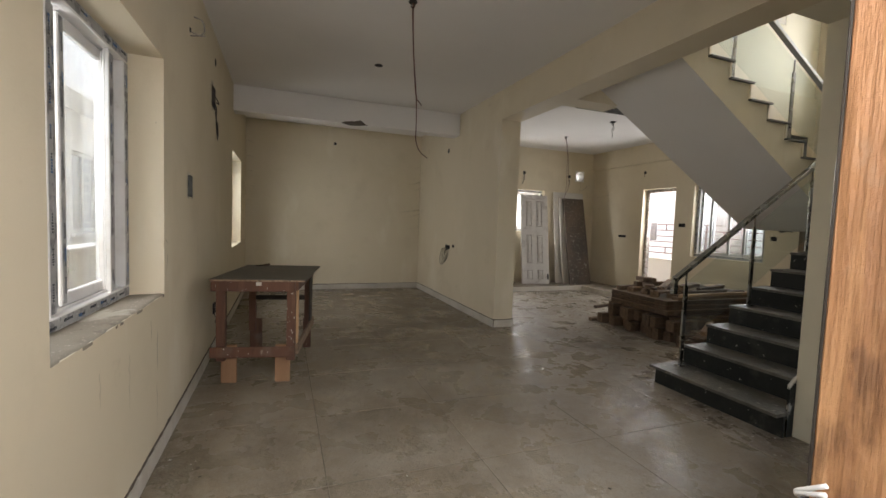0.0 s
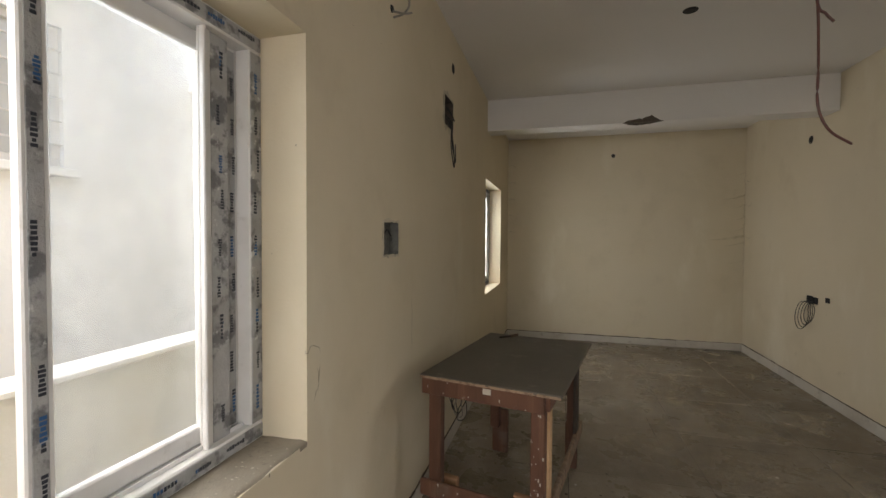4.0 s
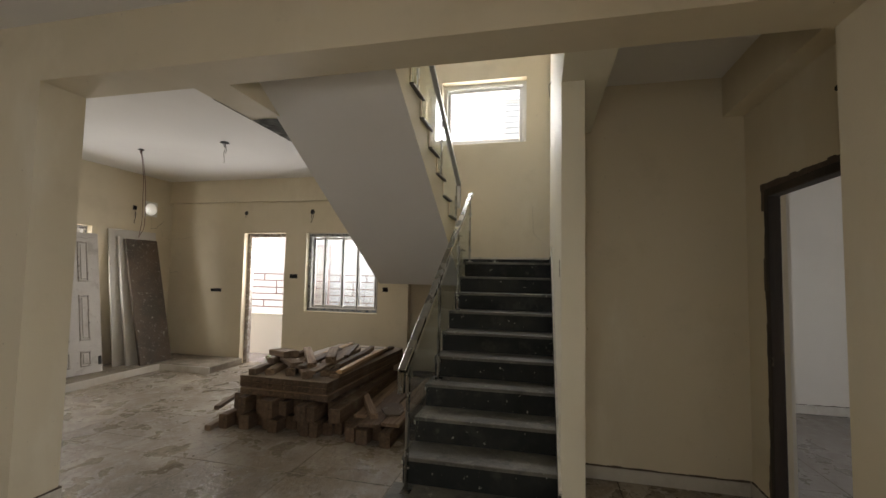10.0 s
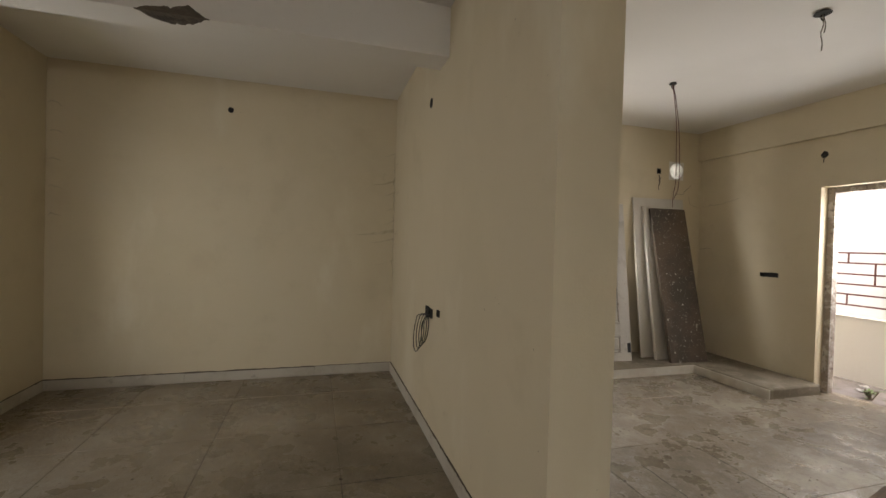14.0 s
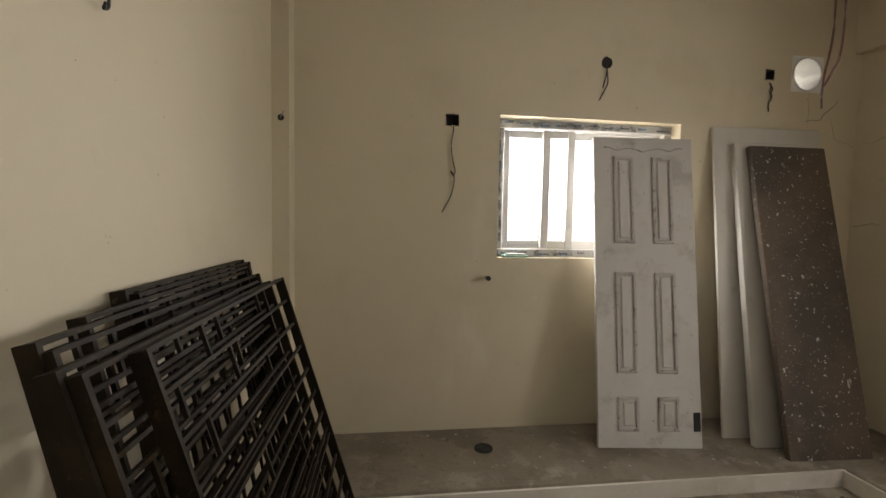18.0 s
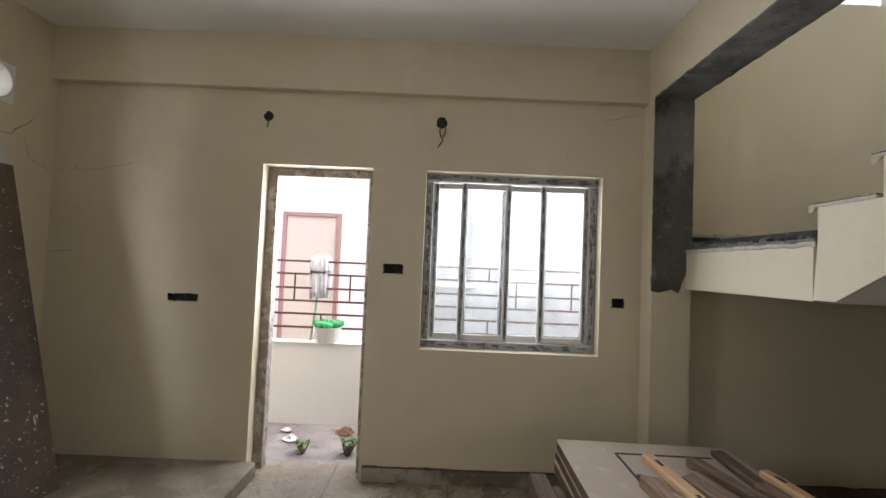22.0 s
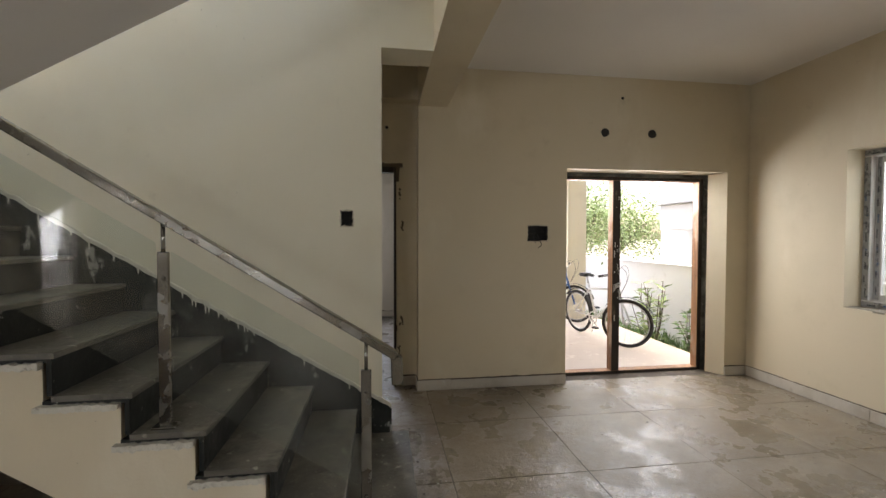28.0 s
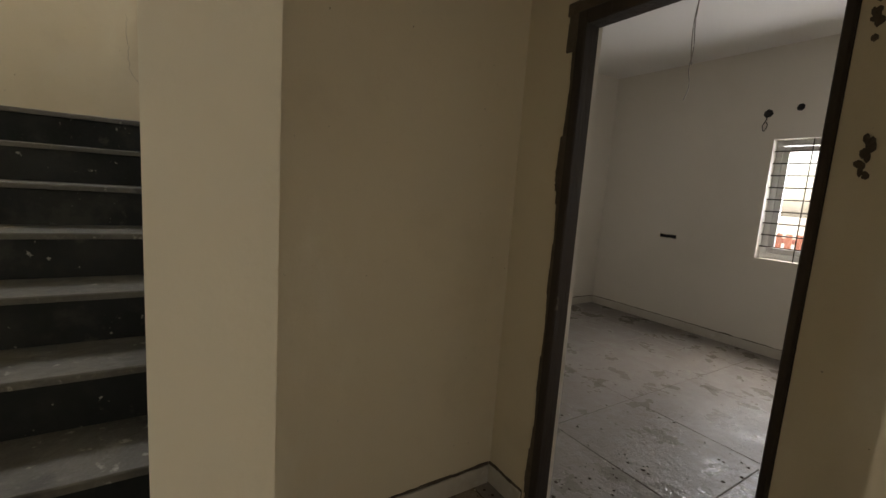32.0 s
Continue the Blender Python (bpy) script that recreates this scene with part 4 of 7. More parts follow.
skirting("baseboard_stair_east", "x", 7.30, STAIR_S + 0.02, 4.1, -1, stone=DARKSLAB, label="dark skirting under the stairs")
skirting("baseboard_stair_south", "y", STAIR_S, 4.95, 7.28, 1, stone=DARKSLAB, label="dark skirting under the stairs")

# ---- windows and doors ----
def local(axis, plane, out):
    """Window space (x along the wall, y outwards, z up) into the world."""
    if axis == "x":
        return Matrix(((0, out, 0, plane), (1, 0, 0, 0), (0, 0, 1, 0), (0, 0, 0, 1)))
    return Matrix(((1, 0, 0, 0), (0, out, 0, plane), (0, 0, 1, 0), (0, 0, 0, 1)))


def film_marks(m, x0, x1, z0, z1, y, parent):
    """Unreadable print on the protective film, as plain slanted bars."""
    b = new_bm()
    tall = z1 - z0 > x1 - x0
    u, end = (z0, z1) if tall else (x0, x1)
    u += 0.05
    while u < end - 0.06:
        ln = random.uniform(0.05, 0.08)
        if random.random() < 0.92:
            mid = (x0 + x1) / 2 + random.uniform(-0.008, 0.008) if tall else (z0 + z1) / 2 + random.uniform(-0.008, 0.008)
            for k in range(7):
                p = u + ln * k / 7
                w = random.uniform(0.007, 0.014)
                if tall:
                    box(b, mid - w / 2, mid + w / 2, y - 0.0012, y - 0.0004, p, p + ln / 10)
                else:
                    box(b, p, p + ln / 10, y - 0.0012, y - 0.0004, mid - w / 2, mid + w / 2)
        u += random.uniform(0.10, 0.14)
    b.transform(m)
    if len(b.verts):
        part("film_print", b, INK, parent)
    else:
        b.free()


def sliding_window(name, axis, plane, out, hole, sashes, deep=0.10, set_in=0.11, film=True, label="white plastic sliding window with torn protective film", posts=(), stile=0.052, glazing=None, sash_film=True):
    """sashes: (from, to, track) as shares of the width."""
    m = local(axis, plane, out)
    x0, x1, z0, z1 = hole
    win = tagged(new(name), label, "window", kind="structure")
    f = 0.055
    for nm, (a, b, c, d) in (("frame_bottom", (x0, x1, z0, z0 + f)), ("frame_top", (x0, x1, z1 - f, z1)), ("frame_jamb", (x0, x0 + f, z0 + f, z1 - f)), ("frame_jamb", (x1 - f, x1, z0 + f, z1 - f))):
        t = new_bm()
        rbox(t, a, b, set_in, set_in + deep, c, d, 0.004)
        t.transform(m)
        ob = part(nm, t, UPVC, win)
        if film:
            t = new_bm()
            rbox(t, a + 0.004, b - 0.004, set_in - 0.0025, set_in + 0.001, c + 0.006, d - 0.006, 0.001)
            t.transform(m)
            part("film", t, FILM, ob, "printed grey protective film")
            film_marks(m, a, b, c, d, set_in - 0.0025, ob)
    for share, wide in posts:
        c, half = x0 + f + (x1 - x0 - 2 * f) * share, wide / 2
        front = set_in + 0.030
        t = new_bm()
        rbox(t, c - half, c + half, front, front + 0.011, z0 + f - 0.004, z1 - f + 0.004, 0.003)
        rbox(t, c - half, c - half + 0.012, front - 0.016, front + 0.002, z0 + f - 0.004, z1 - f + 0.004, 0.003)
        rbox(t, c - half + 0.014, c - half + 0.034, front - 0.007, front + 0.002, z0 + f - 0.004, z1 - f + 0.004, 0.003)
        t.transform(m)
        ob = part("frame_post", t, UPVC, win)
        t = new_bm()
        rbox(t, c - half + 0.037, c + half - 0.003, front - 0.0025, front + 0.001, z0 + f, z1 - f, 0.001)
        t.transform(m)
        part("film", t, FILM, ob, "printed grey protective film")
        film_marks(m, c - half + 0.037, c + half - 0.003, z0 + f, z1 - f, front - 0.0025, ob)
    for t_rail in (0.03, 0.065):
        t = new_bm()
        box(t, x0 + f, x1 - f, set_in + t_rail, set_in + t_rail + 0.004, z0 + f, z0 + f + 0.012)
        t.transform(m)
        part("track", t, UPVC, win)
    w = x1 - x0 - 2 * f
    for a, b, track in sashes:
        sx0, sx1 = x0 + f + w * a, x0 + f + w * b
        y = set_in + 0.012 + 0.034 * track
        s = stile
        lo, hi = z0 + f + 0.004, z1 - f - 0.004
        t = new_bm()
        rbox(t, sx0, sx0 + s, y, y + 0.028, lo, hi, 0.004)
        rbox(t, sx1 - s, sx1, y, y + 0.028, lo, hi, 0.004)
        rbox(t, sx0 + s, sx1 - s, y, y + 0.028, lo, lo + s, 0.004)
        rbox(t, sx0 + s, sx1 - s, y, y + 0.028, hi - s, hi, 0.004)
        t.transform(m)
        sash = part("sash", t, UPVC, win)
        if film and sash_film:
            for sx in (sx0, sx1 - s):
                t = new_bm()
                rbox(t, sx + 0.01, sx + s - 0.012, y - 0.002, y + 0.001, lo + 0.01, hi - 0.01, 0.001)
                t.transform(m)
                part("film", t, FILM, sash)
                film_marks(m, sx + 0.01, sx + s - 0.012, lo, hi, y - 0.002, sash)
        t = new_bm()
        box(t, sx0 + s - 0.006, sx1 - s + 0.006, y + 0.011, y + 0.016, lo + s - 0.006, hi - s + 0.006)
        t.transform(m)
        pane = part("pane", t, glazing or GLASS, sash, "hazy dusty glass" if glazing else "clear dusty glass")
        pane.visible_shadow = False
    return win


def sill(name, axis, plane, out, hole, label, material):
    m = local(axis, plane, out)
    b = new_bm()
    n, k = 48, 8
    rows = []
    for i in range(n + 1):
        u = hole[0] + (hole[1] - hole[0]) * i / n
        edge = 0.001 + 0.005 * noise.noise(Vector((u * 7, 1, 0))) + 0.003 * noise.noise(Vector((u * 31, 2, 0)))
        row = [b.verts.new((u, edge, hole[2] - 0.012))]
        for j in range(k + 1):
            y = edge + (0.17 - edge) * j / k
            z = hole[2] + 0.004 + 0.004 * noise.noise(Vector((u * 8, y * 20, 4))) + 0.002 * noise.noise(Vector((u * 40, y * 60, 7))) - (0.004 if j == 0 else 0)
            row.append(b.verts.new((u, y, z)))
        rows.append(row)
    for p, q in zip(rows, rows[1:]):
        for j in range(k + 1):
            b.faces.new((p[j], p[j + 1], q[j + 1], q[j])).smooth = j > 0
    b.transform(m)
    return setting(name, b, material, label, "sill")


sliding_window("window_1", "x", WEST, -1, W1, [(0.0, 0.47, 1), (0.515, 0.93, 1.3), (0.88, 1.0, 1)], set_in=0.165, label="white plastic sliding window with printed grey film", posts=((0.378, 0.085), (0.906, 0.105)), glazing=HAZEGLASS)
sill("window_sill_1", "x", WEST, -1, W1, "rough cement window sill with plaster crumbs", SILLC)
sliding_window("window_2", "x", WEST, -1, W2, [(0.0, 0.52, 1), (0.48, 1.0, 0)], set_in=0.155)
sliding_window("window_3", "y", KBACK, 1, KW, [(0.0, 0.28, 1), (0.24, 0.44, 0), (0.40, 1.0, 1)], set_in=0.09, sash_film=False)
sliding_window("window_4", "x", EAST, 1, BWIN, [(0.0, 0.31, 0), (0.26, 0.56, 1), (0.50, 0.82, 0), (0.77, 1.0, 1)], set_in=0.09, stile=0.040, glazing=HAZEGLASS)
sliding_window("window_5", "x", 7.30, 1, SWIN, [(0.0, 1.0, 1)], set_in=0.13, film=False, label="white plastic window above the stair landing")
win = sliding_window("window_6", "y", -2.81, -1, BRW, [(0.0, 0.36, 0), (0.32, 0.68, 1), (0.64, 1.0, 0)], set_in=0.10, film=False, label="white plastic bedroom window behind iron bars")
for k in range(9):
    b = new_bm()
    z = BRW[2] + 0.12 + k * 0.117
    rod(b, (BRW[0], -2.875, z), (BRW[1], -2.875, z), 0.006, 8)
    part("bar", b, IRON, win, "thin iron bar")
for k in (0.25, 0.5, 0.75):
    b = new_bm()
    x = BRW[0] + (BRW[1] - BRW[0]) * k
    rod(b, (x, -2.868, BRW[2]), (x, -2.868, BRW[3]), 0.005, 8)
    part("bar", b, IRON, win, "thin iron bar")

# front door frame: two bays, no leaves hung
fd = thing("door_frame", "bare teak front door frame with mortar-smeared edges", "door frame", (1.12, 0.90, 0))
fd.matrix_world = pose(0, 0, 0)
for x0, x1, z0, z1, nm in ((0.350, 0.395, 0.0, 2.062, "jamb"), (1.905, 1.985, 0.0, 2.062, "jamb"), (1.298, 1.383, 0.03, 2.026, "mullion"), (0.395, 1.905, 2.026, 2.062, "head"), (0.395, 1.905, -0.02, 0.03, "threshold")):
    b = new_bm()
    rbox(b, x0, x1, 0.705, 0.797, z0, z1, 0.004)
    ob = part(nm, b, FRAMEWOOD, fd)
    # the side towards the room is darker than the rest of the frame
    b = new_bm()
    rbox(b, x0 + 0.002, x1 - 0.002, 0.796, 0.8005, z0 + 0.002, z1 - 0.002, 0.001)
    part("room_face", b, DARKWOOD, ob, "dark face of the frame")
b = new_bm()
for i in range(30):
    z = i * 0.07
    rbox(b, 0.255, 0.349 + 0.003 * noise.noise(Vector((i * 0.6, 1, 0))), 0.73 + 0.01 * random.random(), 0.810 + 0.008 * random.random(), z, z + 0.071, 0.006)
for i in range(24):
    x = 0.26 + i * 0.072
    rbox(b, x, x + 0.073, 0.73 + 0.01 * random.random(), 0.810, 2.060 + 0.006 * random.random(), 2.098, 0.006)
part("mortar_packing", b, RAW, fd, "dark rough mortar packing round the frame")
b = new_bm()
for k in range(5):
    z = 0.965 - 0.012 * k
    tube(b, bend([(1.280, 0.768, z + 0.03), (1.286, 0.804, z + 0.01 * math.sin(k * 2.0)), (1.328 + 0.006 * k, 0.806 + 0.002 * k, z - 0.015), (1.370, 0.804, z - 0.03 - 0.006 * k), (1.372, 0.758, z - 0.04)], 5), 0.0035, 6)
for k in range(16):
    z, x = random.uniform(0.5, 1.9), random.uniform(1.29, 1.358)
    rbox(b, x, x + random.uniform(0.004, 0.012), 0.799, 0.8015, z, z + random.uniform(0.01, 0.09), 0.001)
part("plastic_tie", b, UPVC, fd, "white plastic strip tied round the mullion")

b = new_bm()
lo, hi = [b.verts.new((x, y, -0.01)) for x, y in ((0.2505, 1.014), (0.2505, 0.85), (0.335, 0.85))], [b.verts.new((x, y, 2.098)) for x, y in ((0.2505, 1.014), (0.2505, 0.85), (0.335, 0.85))]
b.faces.new(lo), b.faces.new(hi)
for i in range(3):
    b.faces.new((lo[i], lo[(i + 1) % 3], hi[(i + 1) % 3], hi[i]))
part("plaster_reveal", b, PAINT, bpy.data.objects["wall_front"])

# bedroom door frame
ad = thing("door_frame", "dark stained bedroom door frame in broken plaster", "door frame", (0, 0, 0))
for x0, x1, z0, z1, nm in ((3.632, 3.655, 0.0, 2.098, "jamb"), (4.400, 4.443, 0.0, 2.098, "jamb"), (3.655, 4.400, 2.045, 2.098, "head")):
    b = new_bm()
    rbox(b, x0, x1, 0.785, 0.862, z0, z1, 0.005)
    part(nm, b, DARKWOOD, ad)
b = new_bm()
for i in range(40):
    z = i * 0.053
    for x, s in ((4.44, 1), (3.633, -1)):
        w = (0.022 if s > 0 else 0.0) + 0.03 * noise.noise(Vector((z * 3, s * 5, 0))) + (0.03 if z > 1.95 else 0)
        if w > 0.008:
            rbox(b, *sorted((x, x + s * w)), 0.845, 0.857 + 0.004 * random.random(), z, z + 0.055, 0.003)
for i in range(16):
    x = 3.57 + i * 0.058
    rbox(b, x, x + 0.06, 0.845, 0.858, 2.095, 2.125 + 0.02 * random.random(), 0.003)
part("plaster_edge", b, MORTAR, ad, "rough broken plaster edge")
for z, x in ((1.50, 4.475), (1.53, 3.575), (0.62, 3.58), (0.35, 3.605), (1.86, 3.60)):
    b = new_bm()
    for _ in range(16):
        u, v, r = x + random.gauss(0, 0.006), z + random.gauss(0, 0.03), random.uniform(0.005, 0.010)
        t = bmesh.new()
        bmesh.ops.create_icosphere(t, subdivisions=1, radius=r)
        merge(b, t, Matrix.Translation((u, 0.851, v)) @ Matrix.Diagonal((random.uniform(0.6, 1.2), 0.35, random.uniform(0.8, 1.8), 1)))
    part("fixing_hole", b, MORTAR, ad, "dark patch round a fixing")

# balcony door frame
bd = thing("door_frame", "weathered steel balcony door frame with peeling film", "door frame", (0, 0, 0))
for y0, y1, z0, z1, nm in ((6.29, 6.33, 0.0, 2.12, "jamb"), (6.985, 7.05, 0.0, 2.12, "jamb"), (6.33, 6.985, 2.06, 2.12, "head")):
    b = new_bm()
    rbox(b, 7.42, 7.50, y0, y1, z0, z1, 0.004)
    part(nm, b, mat("peeling " + nm, (0.30, 0.255, 0.22), 0.7, layers=[(12, 0.45, 0.62, (0.55, 0.52, 0.48), 0.8), (26, 0.55, 0.68, (0.10, 0.08, 0.07), 0.8)], bump=[(30, 0.3)]), bd)

# ---- living room: workbench ----
wb = thing("workbench", "rough red-brown wooden workbench with a dark laminate top", "table", (0.545, 4.49, 0), -10.5)
b = new_bm()
rbox(b, -0.355, 0.345, -0.525, 0.525, 0.818, 0.833, 0.005)
for v in b.verts:
    v.co.z += 0.005 * noise.noise(Vector((v.co.x * 3, v.co.y * 3, 4)))
part("tabletop", b, LAMINATE, wb, "dusty dark laminate board with a chipped edge")
b = new_bm()
for i in range(46):
    x = -0.35 + 0.69 * i / 46
    d = 0.004 * noise.noise(Vector((i * 0.8, 2, 2)))
    box(b, x, x + 0.0152, -0.5265 - d, -0.52, 0.8175, 0.829 + d * 0.5)
part("torn_edge", b, PLYEDGE, wb, "pale torn edge of the board")
for x0, x1, y, foot, low in ((-0.313, -0.248, -0.475, (-0.294, -0.181), 0.0), (0.202, 0.267, -0.475, (0.109, 0.222), 0.0), (-0.313, -0.253, 0.455, (-0.315, -0.205), 0.0), (0.207, 0.262, 0.455, (0.19, 0.265), 0.0)):
    b = new_bm()
    rbox(b, x0, x1, y - 0.026, y + 0.026, 0.19, 0.815, 0.005)
    part("leg", b, REDWOOD, wb)
    b = new_bm()
    rbox(b, *foot, y + 0.027, y + 0.062, low, 0.30, 0.004)
    part("foot_block", b, FEETWOOD if y < 0 else REDWOOD, wb, "pale timber block nailed on as a foot" if y < 0 else "")
for y, material in ((-0.508, REDWOOD), (0.488, REDWOOD)):
    b = new_bm()
    rbox(b, -0.344, 0.268, y - 0.013, y + 0.013, 0.738, 0.817, 0.004)
    part("apron", b, material, wb, "brown rail with paint spots")
b = new_bm()
rbox(b, -0.352, 0.272, -0.522, -0.502, 0.222, 0.305, 0.005)
part("lower_rail", b, REDWOOD, wb)
b = new_bm()
rbox(b, -0.25, 0.21, 0.43, 0.455, 0.50, 0.545, 0.004)
part("brace", b, DARKWOOD, wb)
for x in (-0.328, 0.275):
    b = new_bm()
    rbox(b, x - 0.012, x + 0.012, -0.49, 0.47, 0.742, 0.815, 0.004)
    part("apron", b, REDWOOD, wb)
b = new_bm()
rbox(b, 0.270, 0.292, -0.50, 0.53, 0.235, 0.315, 0.004)
part("lower_rail", b, GREYWOOD, wb, "grey dusty side rail")
b = new_bm()
rbox(b, 0.266, 0.284, 0.30, 0.42, 0.30, 0.80, 0.003)
part("side_board", b, DARKWOOD, wb, "dark upright board")
b = new_bm()
rbox(b, 0.262, 0.280, -0.45, -0.40, 0.31, 0.80, 0.003)
part("side_board", b, NEWWOOD, wb, "pale upright strip")
rnd = random.Random(404)
b = new_bm()
for _ in range(26):
    x = rnd.choice((rnd.uniform(0.205, 0.262), rnd.uniform(0.205, 0.262), rnd.uniform(-0.33, 0.25)))
    z = rnd.uniform(0.32, 0.73) if x > 0.2 else rnd.choice((rnd.uniform(0.745, 0.81), rnd.uniform(0.23, 0.30)))
    y = -0.5012 if 0.32 < z < 0.735 else (-0.5212 if z > 0.7 else -0.5222)
    w, h = rnd.uniform(0.0015, 0.0035), rnd.uniform(0.002, 0.009)
    rbox(b, x - w, x + w, y - 0.0012, y + 0.0005, z - h, z + h, 0.001)
rbox(b, -0.02, 0.02, -0.5222, -0.520, 0.785, 0.812, 0.001)
tagged(part("paint_drips", b, SKIRT, wb), "white paint drips", kind="stuff")
ham = thing("chisel", "small old metal tool lying on the workbench", "tool", (0.43, 4.93, 0.833), 35)
b = new_bm()
rod(b, (-0.055, 0, 0.009), (0.03, 0, 0.009), 0.006, 8)
part("blade", b, IRON, ham)
b = new_bm()
rod(b, (0.03, 0, 0.010), (0.09, 0.012, 0.012), 0.010, 8)
part("handle", b, WOOD, ham)

# ---- stair side: timber pile ----
def timber(name, at, size, rz, material, label, tilt=(0, 0), group="", cut=0.0, rough=0.0025):
    """A sawn length with worn, uneven edges."""
    ln, w, h = size
    b = new_bm()
    n = max(4, round(ln / 0.11))
    c = min(0.007, w * 0.12, h * 0.2)
    ring = ((-w / 2 + c, 0), (w / 2 - c, 0), (w / 2, c), (w / 2, h - c), (w / 2 - c, h), (0, h), (-w / 2 + c, h), (-w / 2, h - c), (-w / 2, c))
    rows = []
    for i in range(n + 1):
        x = -ln / 2 + ln * i / n
        sway = 0.004 * math.sin(x * 5 + at[0] * 9)
        row = []
        for k, (y, z) in enumerate(ring):
            p = Vector((x * 11 + at[0] * 7, k * 1.7, at[1] * 13))
            up = abs(noise.noise(p)) * rough if z > h * 0.5 else 0.0
            shear = cut * y / w if cut and x > ln * 0.3 else 0.0
            row.append(b.verts.new((x + shear + (0.004 * noise.noise(p * 3) if i in (0, n) else 0), y + sway + rough * noise.noise(p + Vector((5, 0, 0))), z - up)))
        rows.append(row)
    m = len(ring)
    for p, q in zip(rows, rows[1:]):
        for k in range(m):
            b.faces.new((p[k], p[(k + 1) % m], q[(k + 1) % m], q[k]))
    b.faces.new(rows[0][::-1])
    b.faces.new(rows[-1])
    ob = part(name, b, material)
    ob.matrix_world = pose(*at, tilt[0], tilt[1], rz)
    return tagged(ob, label, "timber", group)


# bottom layers: square sections with their sawn ends showing
y = 3.56
for i in range(17):
    w = random.uniform(0.085, 0.115)
    ln = random.uniform(1.7, 2.0)
    timber("timber_beam", (4.86 + ln / 2 + random.uniform(-0.06, 0.14), y + w / 2, 0.0), (ln, w - 0.004, random.uniform(0.115, 0.142)), random.uniform(-1.2, 1.2), WOOD, "rough brown square timber lying on the floor", group="timber in the stack")
    y += w + 0.004
y = 4.05
for i in range(11):
    w = random.uniform(0.085, 0.115)
    ln = random.uniform(1.6, 1.95)
    timber("timber_beam", (4.86 + ln / 2 + random.uniform(-0.07, 0.16), y + w / 2, 0.146), (ln, w - 0.004, random.uniform(0.125, 0.158)), random.uniform(-1.5, 1.5), WOOD, "rough brown square timber in the stack", group="timber in the stack")
    y += w + 0.004
timber("timber_beam", (4.95, 5.36, 0.0), (0.42, 0.06, 0.05), 8, GREYWOOD, "short timber offcut on the floor", group="timber in the stack")
timber("timber_beam", (4.98, 5.30, 0.20), (0.5, 0.045, 0.04), 14, WOOD, "thin timber sticking out of the stack", group="timber in the stack")
# lower planks beside the stairs
for i, (x, yy, ln, w, rz, mt) in enumerate(((5.78, 3.62, 1.75, 0.17, 2, GREYWOOD), (5.72, 3.81, 1.75, 0.19, 3, WOOD), (5.85, 3.98, 1.6, 0.13, 3, GREYWOOD))):
    timber("plank", (x, yy, 0.146), (ln, w, 0.03), rz, mt, "dusty plank laid on the timber", group="planks on the timber")
timber("plank", (5.25, 3.93, 0.182), (0.62, 0.07, 0.06), 32, GREYWOOD, "short dusty timber lying across the planks", tilt=(0, -3), group="planks on the timber")
b = new_bm()
vs = [(-0.19, -0.08), (-0.05, -0.12), (0.16, -0.10), (0.2, 0.0), (0.02, 0.1), (-0.16, 0.06)]
lo, hi = [b.verts.new((x, yv, 0)) for x, yv in vs], [b.verts.new((x, yv, 0.012)) for x, yv in vs]
b.faces.new(lo[::-1]), b.faces.new(hi)
for i in range(6):
    b.faces.new((lo[i], lo[(i + 1) % 6], hi[(i + 1) % 6], hi[i]))
ob = part("plywood_scrap", b, BOARD)
ob.matrix_world = pose(5.26, 3.70, 0.179, 0, 0, 20)
tagged(ob, "broken reddish plywood scrap on the planks", "scrap")

# stack of door leaves
def flush_door(at, rz, size, label, panel=False):
    ln, w, h = size
    d = thing("door_leaf", label, "door", at, rz, "doors in the stack")
    b = new_bm()
    rbox(b, -ln / 2, ln / 2, -w / 2, w / 2, 0, h, 0.004)
    part("core", b, WOOD, d, "brown timber edge")
    b = new_bm()
    rbox(b, -ln / 2 - 0.004, ln / 2 + 0.004, -w / 2 - 0.004, w / 2 + 0.004, h, h + 0.006, 0.002)
    part("face", b, GREYWOOD if not panel else BOARDTOP, d, "dusty grey brown face")
    if panel:
        for x0, x1, y0, y1 in ((0.80, 0.88, -0.315, 0.193), (0.21, 0.842, 0.185, 0.20)):
            b = new_bm()
            box(b, x0 + 0.03, x1 if x1 - x0 > 0.2 else x0 + 0.05, y0, y1 if y1 - y0 > 0.1 else y0 + 0.014, h + 0.0062, h + 0.0075)
            part("groove", b, HOLE, d, "dark routed groove")
        b = new_bm()
        for u, v, r in ((0.573, 0.175, 0.020), (0.548, 0.185, 0.013), (0.590, 0.164, 0.012)):
            t = bmesh.new()
            bmesh.ops.create_icosphere(t, subdivisions=2, radius=r)
            merge(b, t, Matrix.Translation((u, v, h + 0.008)) @ Matrix.Diagonal((1, 1, 0.6, 1)))
        part("lock", b, HOLE, d, "black lock stub")
    return d


BOARDTOP = mat("dusty grey brown door face", (0.34, 0.275, 0.215), 0.8, layers=[(1.6, 0.4, 0.7, (0.27, 0.215, 0.165), 0.8), (9, 0.58, 0.72, (0.42, 0.36, 0.30), 0.6), (22, 0.68, 0.76, (0.14, 0.10, 0.07), 0.6)], bump=[(30, 0.1)])
z = 0.309
